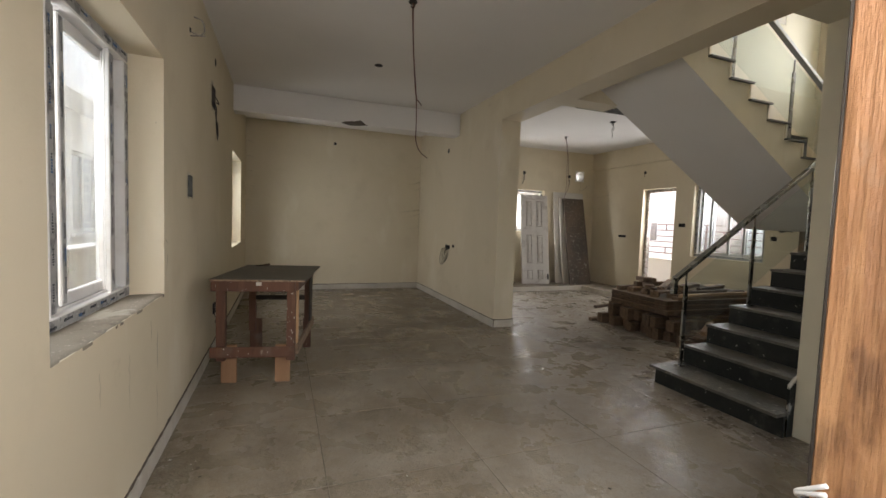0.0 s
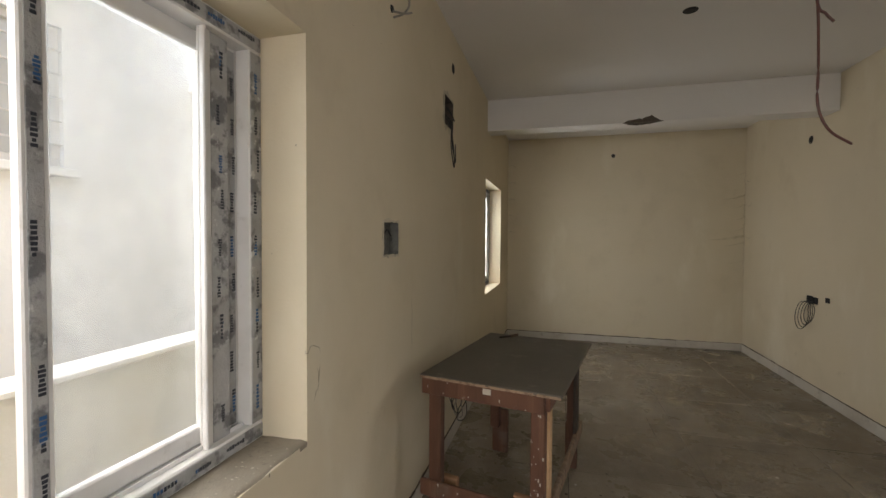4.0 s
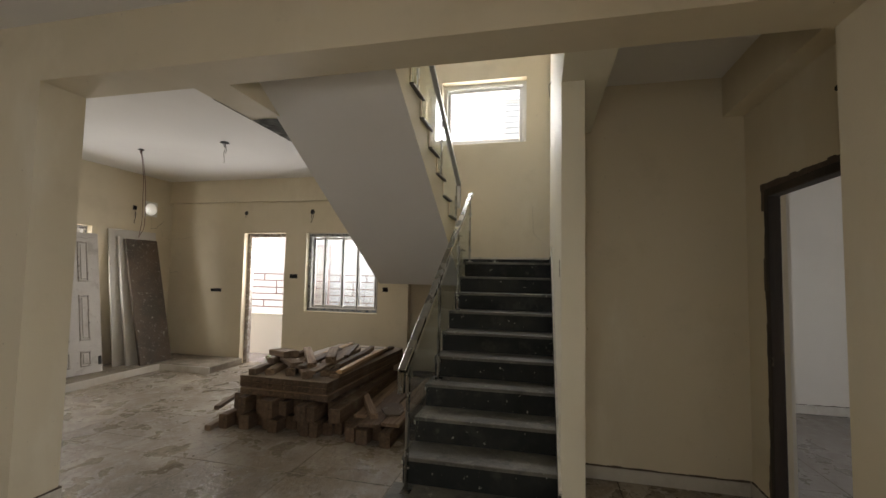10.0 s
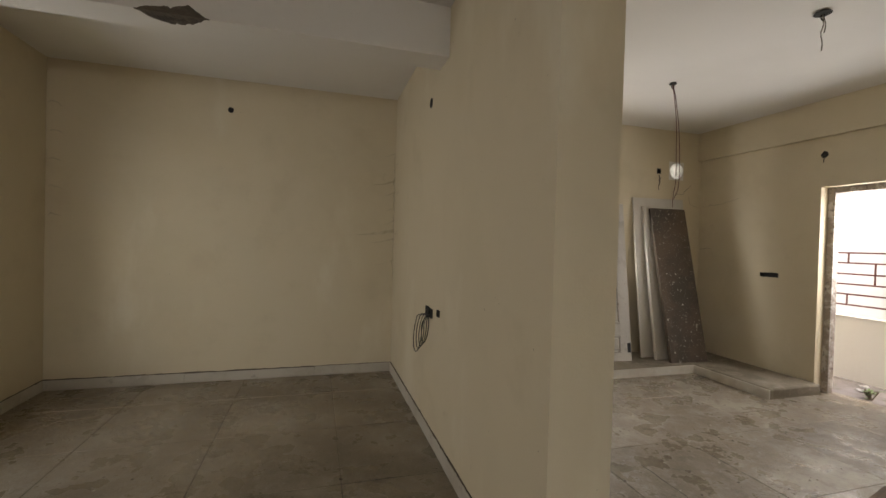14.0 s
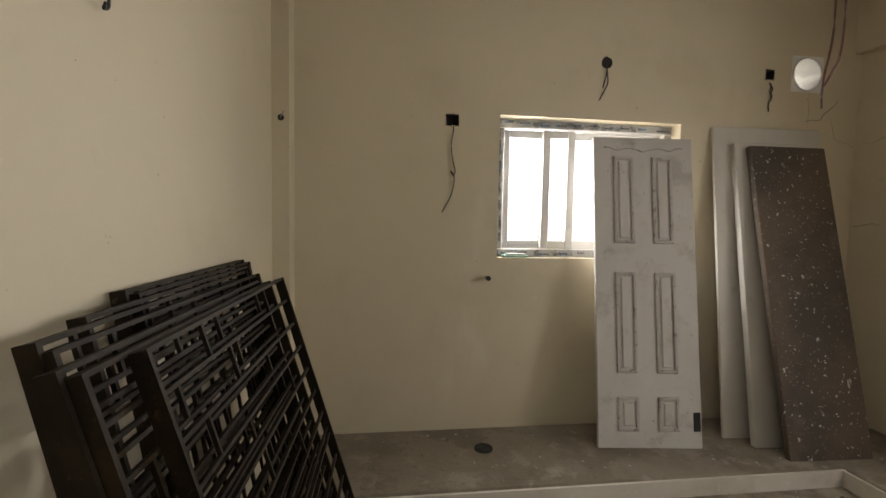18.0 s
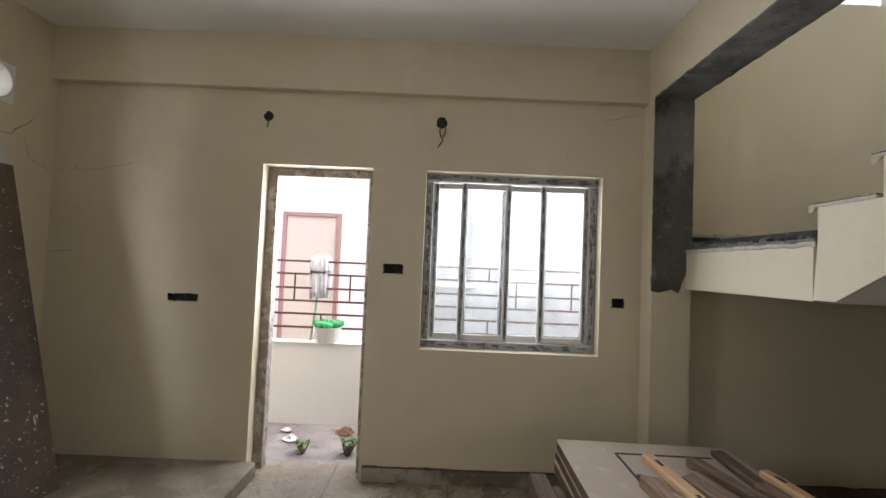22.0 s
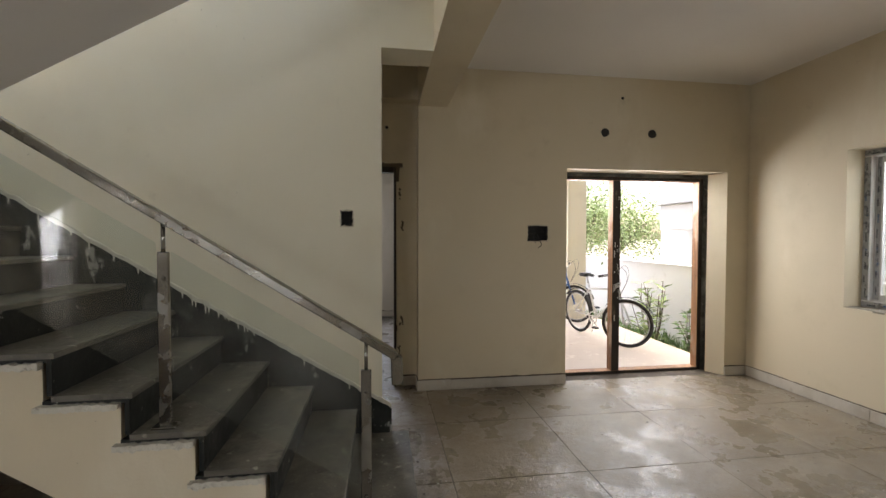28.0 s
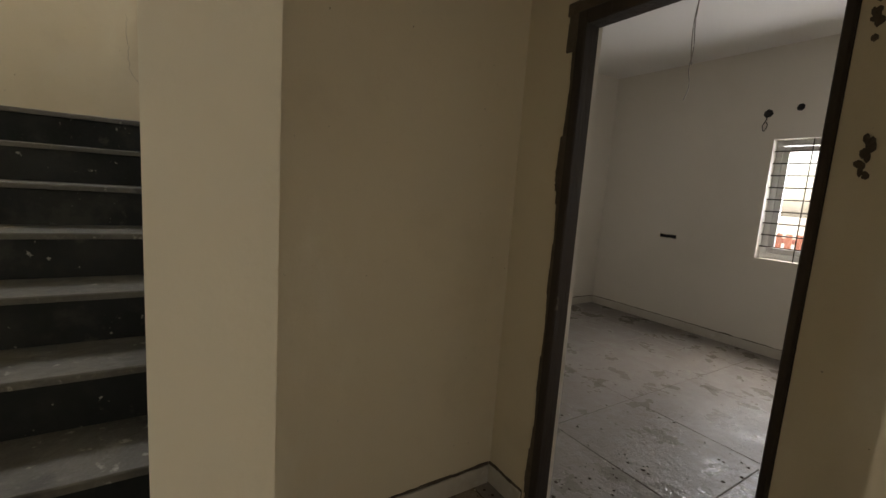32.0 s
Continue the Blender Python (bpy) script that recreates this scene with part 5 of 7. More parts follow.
for k, (h, dx, rz) in enumerate(((0.055, 0.0, 0.6), (0.052, 0.02, -0.5), (0.054, 0.0, 0.0))):
    flush_door((5.90 + dx, 4.64 + dx * 0.4, z), rz - 2.0, (1.98, 0.95, h), "brown wooden door leaf lying flat in a stack", k == 2)
    z += h + 0.0066
TOPZ = z + 0.002
for i, (x, yy, ln, w, h, rz, mt, dz) in enumerate((
        (6.02, 4.74, 0.70, 0.085, 0.05, 3, GREYWOOD, 0.0), (6.10, 4.42, 0.62, 0.11, 0.045, 12, GREYWOOD, 0.0),
        (5.80, 4.53, 0.85, 0.10, 0.06, 16, GREYWOOD, 0.0), (5.55, 4.28, 0.95, 0.09, 0.055, 11, GREYWOOD, 0.0), (5.35, 4.72, 0.75, 0.085, 0.06, 20, GREYWOOD, 0.0),
        (5.28, 4.92, 0.62, 0.09, 0.05, 14, GREYWOOD, 0.0), (5.20, 5.06, 0.55, 0.07, 0.05, 6, WOOD, 0.0), (5.15, 4.50, 0.5, 0.10, 0.06, 40, GREYWOOD, 0.0),
        (5.42, 4.62, 0.8, 0.085, 0.05, 34, GREYWOOD, 0.062), (5.25, 4.80, 0.55, 0.12, 0.04, 50, GREYWOOD, 0.062), (5.62, 4.42, 0.75, 0.10, 0.055, 24, GREYWOOD, 0.062),
        (5.90, 4.20, 0.6, 0.09, 0.04, 5, WOOD, 0.0), (5.45, 4.95, 0.5, 0.08, 0.045, -12, WOOD, 0.052), (5.32, 4.93, 0.32, 0.17, 0.05, 62, GREYWOOD, 0.102), (6.30, 4.10, 0.9, 0.07, 0.03, -4, WOOD, 0.0))):
    timber("timber_offcut", (x, 4.66 + (yy - 4.58) * 0.8, TOPZ + dz * 1.2), (ln, w, h * 1.2), rz, mt, "pale new timber strip with cut slots" if mt is NEWWOOD else "dusty weathered timber offcut on the door stack", tilt=(random.uniform(-3, 3), random.uniform(-3, 3) if dz else 0), group="offcuts on the door stack", cut=random.uniform(-0.04, 0.04))

for x, yy, ln, w, h, rz, mt, dz in ((5.72, 4.24, 1.35, 0.10, 0.038, 2, GREYWOOD, 0.0), (5.85, 4.36, 1.50, 0.065, 0.055, 8, WOOD, 0.0), (5.76, 4.52, 1.20, 0.11, 0.03, 11, GREYWOOD, 0.058), (5.55, 4.62, 1.05, 0.08, 0.035, 6, WOOD, 0.066), (5.45, 4.42, 1.10, 0.09, 0.032, 5, GREYWOOD, 0.06), (5.62, 4.29, 0.80, 0.06, 0.04, 3, WOOD, 0.056), (5.95, 4.45, 0.75, 0.05, 0.03, 16, WOOD, 0.09), (5.76, 4.20, 1.38, 0.055, 0.035, 2, NEWWOOD, 0.04), (6.17, 4.72, 0.72, 0.06, 0.04, 2, NEWWOOD, 0.052)):
    ob = timber("timber_offcut", (x, yy, TOPZ + dz), (ln, w, h), rz, mt, "pale new timber strip with cut slots" if mt is NEWWOOD else "long dusty timber strip on the door stack", tilt=(random.uniform(-2, 2), 0), group="offcuts on the door stack", cut=random.uniform(-0.04, 0.04))
    if mt is NEWWOOD:
        for u in (ln / 2 - 0.10, -0.05):
            b = new_bm()
            box(b, u - 0.03, u + 0.03, -0.009, 0.009, h + 0.0005, h + 0.002)
            part("mortise", b, HOLE, ob, "dark cut slot")

# ---- kitchen: stack of iron grilles ----
def grille(at, rz, lean, w, h, label, bars=11, gap=0.24, edge=0.018, twin=()):
    g = thing("iron_grille", label, "grille", at, rz, "grilles against the wall")
    m = pose(0, 0, 0, lean, 0, 0)

    def add(name, x0, x1, z0, z1, d=0.012):
        b = new_bm()
        box(b, x0, x1, -d, d, z0, z1)
        b.transform(m)
        part(name, b, IRON, g)

    for x in (-w / 2, w / 2 - 0.012):
        add("frame_bar", x, x + 0.012, 0, h, edge)
    step = h / bars
    for k in range(bars + 1):
        end = k in (0, bars)
        z = k * step
        add("cross_bar", -w / 2 + 0.012, w / 2 - 0.012, z - (0.010 if k == bars else 0), z + (0.010 if k < bars else 0), 0.012 if end else 0.006)
        if k in twin:
            add("cross_bar", -w / 2 + 0.012, w / 2 - 0.012, z + 0.03, z + 0.038, 0.005)
    n = max(2, round(w / gap))
    for k in range(bars):
        for i in range(n):
            if (k * 5 + i * 3 + bars) % 4 == 0 and gap > 0.15:
                continue
            x = -w / 2 + w * (i + (0.3, 0.72, 0.5)[(k + bars) % 3]) / n
            add("short_bar", x - 0.005, x + 0.005, k * step + 0.010, (k + 1) * step, 0.005)
    return g


for dx, y, w, h, lean, a, n, gap, edge, twin in ((0.225, 7.34, 0.82, 1.25, 9.0, 0, 13, 0.10, 0.018, ()), (0.275, 7.36, 0.82, 1.245, 10.5, 0, 14, 0.17, 0.018, (13,)), (0.319, 7.22, 0.96, 1.24, 11.7, 0, 13, 0.3, 0.018, ()), (0.362, 7.11, 1.02, 1.235, 13.0, 0, 14, 0.34, 0.018, (4, 8)), (0.415, 7.12, 1.04, 1.225, 14.5, 1, 12, 0.34, 0.024, ()), (0.475, 7.08, 1.04, 1.215, 16.0, 0, 13, 0.45, 0.018, (3, 9)), (0.515, 7.10, 1.06, 1.21, 16.5, 0, 12, 0.4, 0.016, ()), (0.555, 7.20, 1.02, 1.215, 17.0, 0, 12, 0.45, 0.018, (2, 5))):
    grille((PART_E + dx, y, 0.014), 90 - a, -lean, w, h, "dark brown iron window grille leaning on the wall", n, gap, edge, twin)

# ---- kitchen: doors and boards leaning ----
def leaning(name, foot, top, w, t, material, label, category, rz=0.0):
    """A board that stands on foot (x, y, z of its middle) and leans back to top (y, z)."""
    x, y, z = foot
    rise, back = top[1] - z, top[0] - y
    ln = math.hypot(rise, back)
    th = thing(name, label, category, foot, rz)
    return th, ln, pose(0, 0, 0, -math.degrees(math.atan2(back, rise)), 0, 0)


leaf, ln, m = leaning("panel_door", (5.655, 8.15, 0.10), (8.44, 1.985), 0.6, 0.03, DOORW, "dusty white six-panel door leaning on the wall", "door", -6)
b = new_bm()
W = 0.315
rbox(b, -W, W, 0, 0.03, 0.0, ln, 0.003)
b.transform(m)
part("slab", b, DOORW, leaf)
for x in (-0.13, 0.115):
    for z0, z1 in ((0.10, 0.30), (0.44, 1.05), (1.23, 1.78)):
        b = new_bm()
        x0, x1 = x - 0.065, x + 0.065
        for a, c, d, e in ((x0, x1, z0, z0 + 0.022), (x0, x1, z1 - 0.022, z1), (x0, x0 + 0.022, z0, z1), (x1 - 0.022, x1, z0, z1)):
            rbox(b, a, c, -0.010, 0.002, d, e, 0.004)
        b.transform(m)
        moulding = part("panel_moulding", b, GROOVE, leaf, "worn moulding round a panel")
        b = new_bm()
        rbox(b, x0 + 0.034, x1 - 0.034, -0.009, 0.002, z0 + 0.034, z1 - 0.034, 0.006)
        b.transform(m)
        part("panel", b, DOORW, moulding)
b = new_bm()
for s in (-1, 1):
    tube(b, bend([(s * 0.005, -0.002, 1.815), (s * 0.05, -0.002, 1.83), (s * 0.10, -0.002, 1.838), (s * 0.17, -0.002, 1.825), (s * 0.21, -0.002, 1.84), (s * 0.25, -0.002, 1.842)], 5), 0.005, 6)
b.transform(m)
part("arch_moulding", b, GROOVE, leaf, "worn curved moulding")
b = new_bm()
rbox(b, W - 0.06, W + 0.001, -0.003, 0.031, 0.09, 0.22, 0.012)
b.transform(m)
part("broken_corner", b, HOLE, leaf, "dark hole broken into the door edge")

for nm, foot, top, w, t, mt, lab, rz in (
        ("board", (6.57, 8.20, 0.10), (8.46, 2.09), 0.76, 0.022, PLY, "tall white board leaning on the wall", -3),
        ("board", (6.55, 8.08, 0.10), (8.41, 1.98), 0.50, 0.045, PLY, "white laminated board leaning on the wall", -3),
        ("board", (6.635, 7.93, 0.10), (8.365, 1.955), 0.525, 0.04, BOARD, "brown board with white paint spots leaning on others", -2)):
    th, ln, m = leaning(nm, foot, top, w, t, mt, lab, "board", rz)
    b = new_bm()
    rbox(b, -w / 2, w / 2, 0, t, 0, ln, 0.004)
    b.transform(m)
    part("sheet", b, mt, th)

# ---- outside ----
bm = new_bm()
bmesh.ops.create_grid(bm, x_segments=8, y_segments=8, size=400)
for v in bm.verts:
    v.co.z = -0.35
EARTH = mat("dry sandy earth", (0.34, 0.29, 0.22), 0.95, layers=[(0.3, 0.4, 0.7, (0.25, 0.21, 0.16), 0.7), (3, 0.5, 0.7, (0.42, 0.37, 0.30), 0.6)], bump=[(8, 0.3)])
setting("ground", bm, EARTH, "dry sandy ground", "ground")
PORCHC = mat("pale cement paving", (0.42, 0.37, 0.33), 0.85, layers=[(1.5, 0.4, 0.7, (0.47, 0.42, 0.36), 0.7), (9, 0.58, 0.72, (0.62, 0.58, 0.52), 0.5), (14, 0.68, 0.74, (0.22, 0.16, 0.10), 0.7)], bump=[(20, 0.15)])
bm = new_bm()
rbox(bm, -0.20, 3.20, -5.5, 0.74, -0.35, -0.06, 0.02)
setting("porch_floor", bm, PORCHC, "pale cement porch floor with dry leaves", "pavement")
bm = new_bm()
rbox(bm, 0.25, 1.99, 0.66, 0.95, -0.08, -0.004, 0.004)
setting("door_threshold", bm, CEMENT, "worn cement door threshold", "threshold")
bm = new_bm()
box(bm, 0.0, 3.20, -2.65, 0.74, 2.72, 2.86)
box(bm, 0.0, 3.20, -2.65, -2.38, 2.50, 2.72)
setting("porch_roof", bm, PALE, "cream painted porch roof slab and beam", "roof")
bm = new_bm()
box(bm, 0.06, 0.41, -2.64, -2.40, -0.06, 2.50)
setting("porch_column", bm, PALE, "cream painted square porch column", "column")
bm = new_bm()
box(bm, -1.17, -1.05, -9.0, 10.5, -0.35, 0.96)
rbox(bm, -1.20, -1.02, -9.0, 10.5, 0.96, 0.99, 0.006)
setting("compound_wall", bm, OUTW, "white painted boundary wall with a flat coping", "wall")
# set darker than OUTW so this house bounces less light into the kitchen
OUTE = mat("pale blue grey outdoor paint", (0.56, 0.585, 0.61), 0.75, layers=[(0.7, 0.45, 0.75, (0.50, 0.52, 0.535), 0.6), (4, 0.62, 0.78, (0.34, 0.35, 0.35), 0.35)], bump=[(30, 0.1)])
GREY = mat("grey painted sill", (0.45, 0.45, 0.44), 0.7, layers=[(5, 0.5, 0.7, (0.36, 0.36, 0.34), 0.6)])


def house(name, axis, plane, out, u0, u1, holes, label, top=6.5, ledges=(), paint=None):
    """A neighbour's wall that faces us: out is the way towards us."""
    h = thing(name, label, "house", (0, 0, 0))
    b = new_bm()
    lo, hi = sorted((plane, plane - out * 0.25))
    wall(b, axis, lo, hi, u0, u1, -0.35, top, [q[:4] for q in holes])
    part("wall", b, paint or OUTW, h)
    m = local(axis, plane, -out)
    for a, c, z0, z1 in ledges:
        b = new_bm()
        rbox(b, a, c, -0.45, 0.0, z0, z1, 0.01)
        b.transform(m)
        part("ledge", b, OUTW, h, "white concrete sunshade")
    for a, c, z0, z1, kind in holes:
        b = new_bm()
        f = 0.05
        for p, q, r, s in ((a, c, z0, z0 + f), (a, c, z1 - f, z1), (a, a + f, z0 + f, z1 - f), (c - f, c, z0 + f, z1 - f), ((a + c) / 2 - 0.025, (a + c) / 2 + 0.025, z0 + f, z1 - f)):
            rbox(b, p, q, 0.03, 0.09, r, s, 0.004)
        b.transform(m)
        w = part("window", b, UPVC, h)
        b = new_bm()
        box(b, a + f, c - f, 0.055, 0.06, z0 + f, z1 - f)
        b.transform(m)
        part("pane", b, DARKPANE, w)
        b = new_bm()
        n = round((z1 - z0) / 0.13)
        for k in range(1, n):
            z = z0 + (z1 - z0) * k / n
            rod(b, (a, 0.015, z), (c, 0.015, z), 0.006, 6)
        b.transform(m)
        part("bars", b, UPVC if kind else IRON, w)
        b = new_bm()
        rbox(b, a - 0.06, c + 0.06, -0.05, 0.1, z0 - 0.05, z0, 0.006)
        b.transform(m)
        part("sill", b, OUTW, h)
    b = new_bm()
    box(b, *((lo - 0.2, hi + 0.0, u0, u1) if axis == "x" else (u0, u1, lo, hi + 0.2)), top, top + 0.25)
    part("roof", b, OUTW, h)
    return h


DARKPANE = mat("dim window pane", (0.48, 0.50, 0.50), 0.15, layers=[(2, 0.45, 0.7, (0.60, 0.62, 0.61), 0.7)])
house("neighbour_house", "x", -2.0, 1, -3.2, 11.0, [(3.22, 3.84, 1.90, 2.70, 1), (5.25, 5.95, 1.00, 2.14, 1), (7.5, 8.3, 1.0, 2.1, 1)], "white painted neighbour house with barred windows", ledges=[(4.7, 8.9, 2.62, 2.70), (2.6, 4.1, 3.1, 3.18)])
house("neighbour_house", "x", 10.8, -1, -1.5, 12.0, [(2.3, 3.15, 4.6, 5.5, 0), (5.3, 5.95, 1.2, 2.3, 1)], "pale grey neighbour house across the balcony", 7.0, paint=OUTE)
house("neighbour_house", "y", 10.6, -1, -1.0, 10.5, [], "white neighbour house wall behind the kitchen")
# maroon framed door across the gap
nd = thing("far_door", "grey brown door in a maroon frame across the gap", "door", (10.78, 7.70, -0.35))
nd.matrix_world = pose(0, 0, 0)
FADED = mat("faded mauve door frame", (0.24, 0.13, 0.125), 0.7, layers=[(9, 0.5, 0.7, (0.3, 0.2, 0.19), 0.6)])
LEAFC = mat("grey brown flush door", (0.42, 0.37, 0.34), 0.6, layers=[(2, 0.45, 0.7, (0.36, 0.31, 0.28), 0.6)])
b = new_bm()
rbox(b, 10.74, 10.79, 7.38, 8.12, 0.0, 2.12, 0.005)
part("leaf", b, LEAFC, nd)
for y0, y1, z0, z1 in ((7.32, 7.38, 0.0, 2.18), (8.12, 8.18, 0.0, 2.18), (7.38, 8.12, 2.12, 2.18)):
    b = new_bm()
    rbox(b, 10.72, 10.80, y0, y1, z0, z1, 0.005)
    part("frame", b, FADED, nd)
b = new_bm()
box(b, 10.0, 10.8, 6.9, 9.0, -0.35, 0.0)
part("step", b, CEMENT, nd)

# balcony
bm = new_bm()
box(bm, 7.55, 8.47, 3.9, 8.9, -0.30, -0.03)
setting("balcony_floor", bm, mat("dusty mauve grey cement", (0.20, 0.18, 0.175), 0.9, layers=[(3, 0.45, 0.65, (0.29, 0.27, 0.265), 0.7, 8.0), (9, 0.52, 0.7, (0.10, 0.085, 0.072), 0.7, 8.0), (30, 0.60, 0.72, (0.42, 0.40, 0.385), 0.6)], bump=[(12, 0.3), (50, 0.3)]), "dusty cement balcony floor with weeds", "floor")
bm = new_bm()
box(bm, 8.35, 8.47, 3.9, 8.9, -0.03, 0.70)
rbox(bm, 8.34, 8.48, 3.9, 8.9, 0.70, 0.715, 0.005)
box(bm, 7.55, 8.35, 8.78, 8.9, -0.03, 0.715)
box(bm, 7.55, 8.35, 3.9, 4.02, -0.03, 0.715)
setting("balcony_parapet", bm, OUTW, "white painted low balcony wall", "wall")
PAPER = mat("crumpled white paper", (0.6, 0.6, 0.62), 0.8, layers=[(20, 0.5, 0.7, (0.4, 0.39, 0.40), 0.6)], bump=[(30, 0.3)])
DRYLEAF = mat("dry red brown leaves", (0.16, 0.07, 0.04), 0.8, layers=[(20, 0.45, 0.7, (0.09, 0.04, 0.025), 0.7)], island=0.4)
for x, y, r, m, nm, lab in ((7.98, 6.98, 0.04, PAPER, "paper", "crumpled white paper on the balcony floor"), (8.16, 7.08, 0.028, PAPER, "paper", "small scrap of white paper on the balcony floor"), (8.17, 6.57, 0.05, DRYLEAF, "dry_leaves", "dry brown leaves heaped on the balcony floor")):
    b = new_bm()
    for k in range(9):
        a, q = k * 2.4, r * math.sqrt((k + 0.5) / 9) * 1.2
        t = bmesh.new()
        bmesh.ops.create_grid(t, x_segments=3, y_segments=3, size=r * 0.6)
        for v in t.verts:
            v.co.z = 0.4 * r * noise.noise(Vector((v.co.x * 40 + k, v.co.y * 40, k)))
        bmesh.ops.solidify(t, geom=list(t.faces), thickness=0.0015)
        merge(b, t, Matrix.Translation((x + q * math.cos(a), y + q * math.sin(a), -0.022 + 0.002 * k)) @ Matrix.Rotation(a, 4, "Z") @ Matrix.Rotation(0.35 * math.sin(k * 3.1), 4, "X"))
    tagged(part(nm, b, m), lab, nm.replace("_", " "))
br = thing("balcony_railing", "maroon iron railing on the balcony wall", "railing", (8.41, 6.4, 0.715))
br.matrix_world = pose(0, 0, 0)
ZS = (0.84, 0.965, 1.085, 1.205, 1.335, 1.455)
for z in ZS:
    b = new_bm()
    box(b, 8.40, 8.42, 4.0, 8.8, z - 0.009, z + 0.009)
    part("rail", b, MAROON, br)
for y in (4.05, 6.478, 8.78):
    b = new_bm()
    rbox(b, 8.395, 8.425, y - 0.02, y + 0.02, 0.71, 1.475, 0.003)
    part("post", b, MAROON, br)
for k, (z0, z1) in enumerate(zip(ZS, ZS[1:])):
    for i in range(9):
        if k % 2 == 0 or k == 3:
            y = 4.3 + i * 0.52 + (0.26 if k in (2, 3) else 0)
            b = new_bm()
            box(b, 8.404, 8.416, y - 0.007, y + 0.007, z0, z1)
            part("spacer", b, MAROON, br)
mop = thing("mop", "white cotton mop standing behind the balcony railing", "mop", (8.455, 6.93, 0.7155))
b = new_bm()
rod(b, (0.0, 0.07, 0.0), (-0.005, 0.0, 0.62), 0.011, 8)
part("handle", b, mat("green plastic tube", (0.35, 0.62, 0.45), 0.4), mop)
MOPC = mat("white cotton strands", (0.78, 0.78, 0.82), 0.95, layers=[(20, 0.4, 0.7, (0.64, 0.63, 0.68), 0.6)], bump=[(60, 0.5)])
for k in range(34):
    a = k * 2.4
    r = 0.02 + 0.075 * (k / 34) ** 0.7
    x, y = r * math.cos(a), r * math.sin(a) * 1.1
    b = new_bm()
    tube(b, bend([(x * 0.3 - 0.01, y * 0.3, 0.80), (x * 0.9 - 0.01, y * 0.9, 0.76), (x - 0.01, y, 0.62), (x * 0.85 - 0.01, y * 0.85, 0.46 - 0.08 * random.random())], 4), 0.017, 6)
    part("strand", b, MOPC, mop)
for yy, lab in ((7.72, "pale cloth hung on the balcony railing"),):
    b = new_bm()
    bmesh.ops.create_grid(b, x_segments=10, y_segments=12, size=0.5)
    for v in b.verts:
        u, w = v.co.x, v.co.y
        v.co = (8.39 - 0.02 + 0.02 * math.sin(u * 14), yy + u * 0.2, 1.3 + w * 0.38)
    bmesh.ops.solidify(b, geom=list(b.faces), thickness=0.006)
    ob = tagged(part("cloth", b, MOPC), lab, "cloth")
bk = thing("bucket", "white plastic bucket with green clothes on the balcony wall", "bucket", (8.41, 6.83, 0.715))
b = new_bm()
t = bmesh.new()
bmesh.ops.create_cone(t, cap_ends=False, segments=24, radius1=0.10, radius2=0.135, depth=0.14)
bmesh.ops.solidify(t, geom=list(t.faces), thickness=0.004)
merge(b, t, Matrix.Translation((0, 0, 0.07)))
part("body", b, UPVC, bk)
b = new_bm()
for k in range(26):
    a = k * 2.4
    r = 0.11 * math.sqrt((k + 0.5) / 26)
    t = bmesh.new()
    bmesh.ops.create_icosphere(t, subdivisions=1, radius=0.03)
    merge(b, t, Matrix.Translation((r * math.cos(a), r * math.sin(a) * 1.2, 0.15 + 0.03 * random.random())))
part("contents", b, mat("green plastic scrubbers", (0.06, 0.42, 0.16), 0.7, bump=[(50, 0.5)]), bk, "green pegs heaped in the bucket")

# plants
LEAF = mat("green leaves", (0.11, 0.20, 0.055), 0.5, layers=[(6, 0.4, 0.7, (0.12, 0.21, 0.05), 0.7)], island=0.35)
# lit copy of LEAF, its colour raised to look bright in daylight
LEAF2 = mat("leaves with sunlight in the colour", (0.24, 0.33, 0.11), 0.55, layers=[(6, 0.4, 0.7, (0.34, 0.42, 0.18), 0.7)], island=0.4)
BARK = mat("grey brown bark", (0.16, 0.125, 0.09), 0.95, layers=[(9, 0.4, 0.7, (0.09, 0.07, 0.05), 0.8, 5.0, (1, 1, 0.3))], bump=[(14, 0.6)])


def leaf(b, p, d, ln, w, roll):
    d = Vector(d).normalized()
    s = d.cross(Vector((0, 0, 1)))
    s = (s if s.length > 0.1 else Vector((1, 0, 0))).normalized()
    s = Matrix.Rotation(roll, 3, d) @ s
    up = s.cross(d)
    p = Vector(p)
    a = b.verts.new(p)
    l1, r1 = b.verts.new(p + d * ln * 0.45 + s * w), b.verts.new(p + d * ln * 0.45 - s * w)
    mid = b.verts.new(p + d * ln * 0.5 - up * w * 0.35)
    e = b.verts.new(p + d * ln - up * ln * 0.12)
    b.faces.new((a, r1, mid)), b.faces.new((a, mid, l1)), b.faces.new((l1, mid, e)), b.faces.new((mid, r1, e))


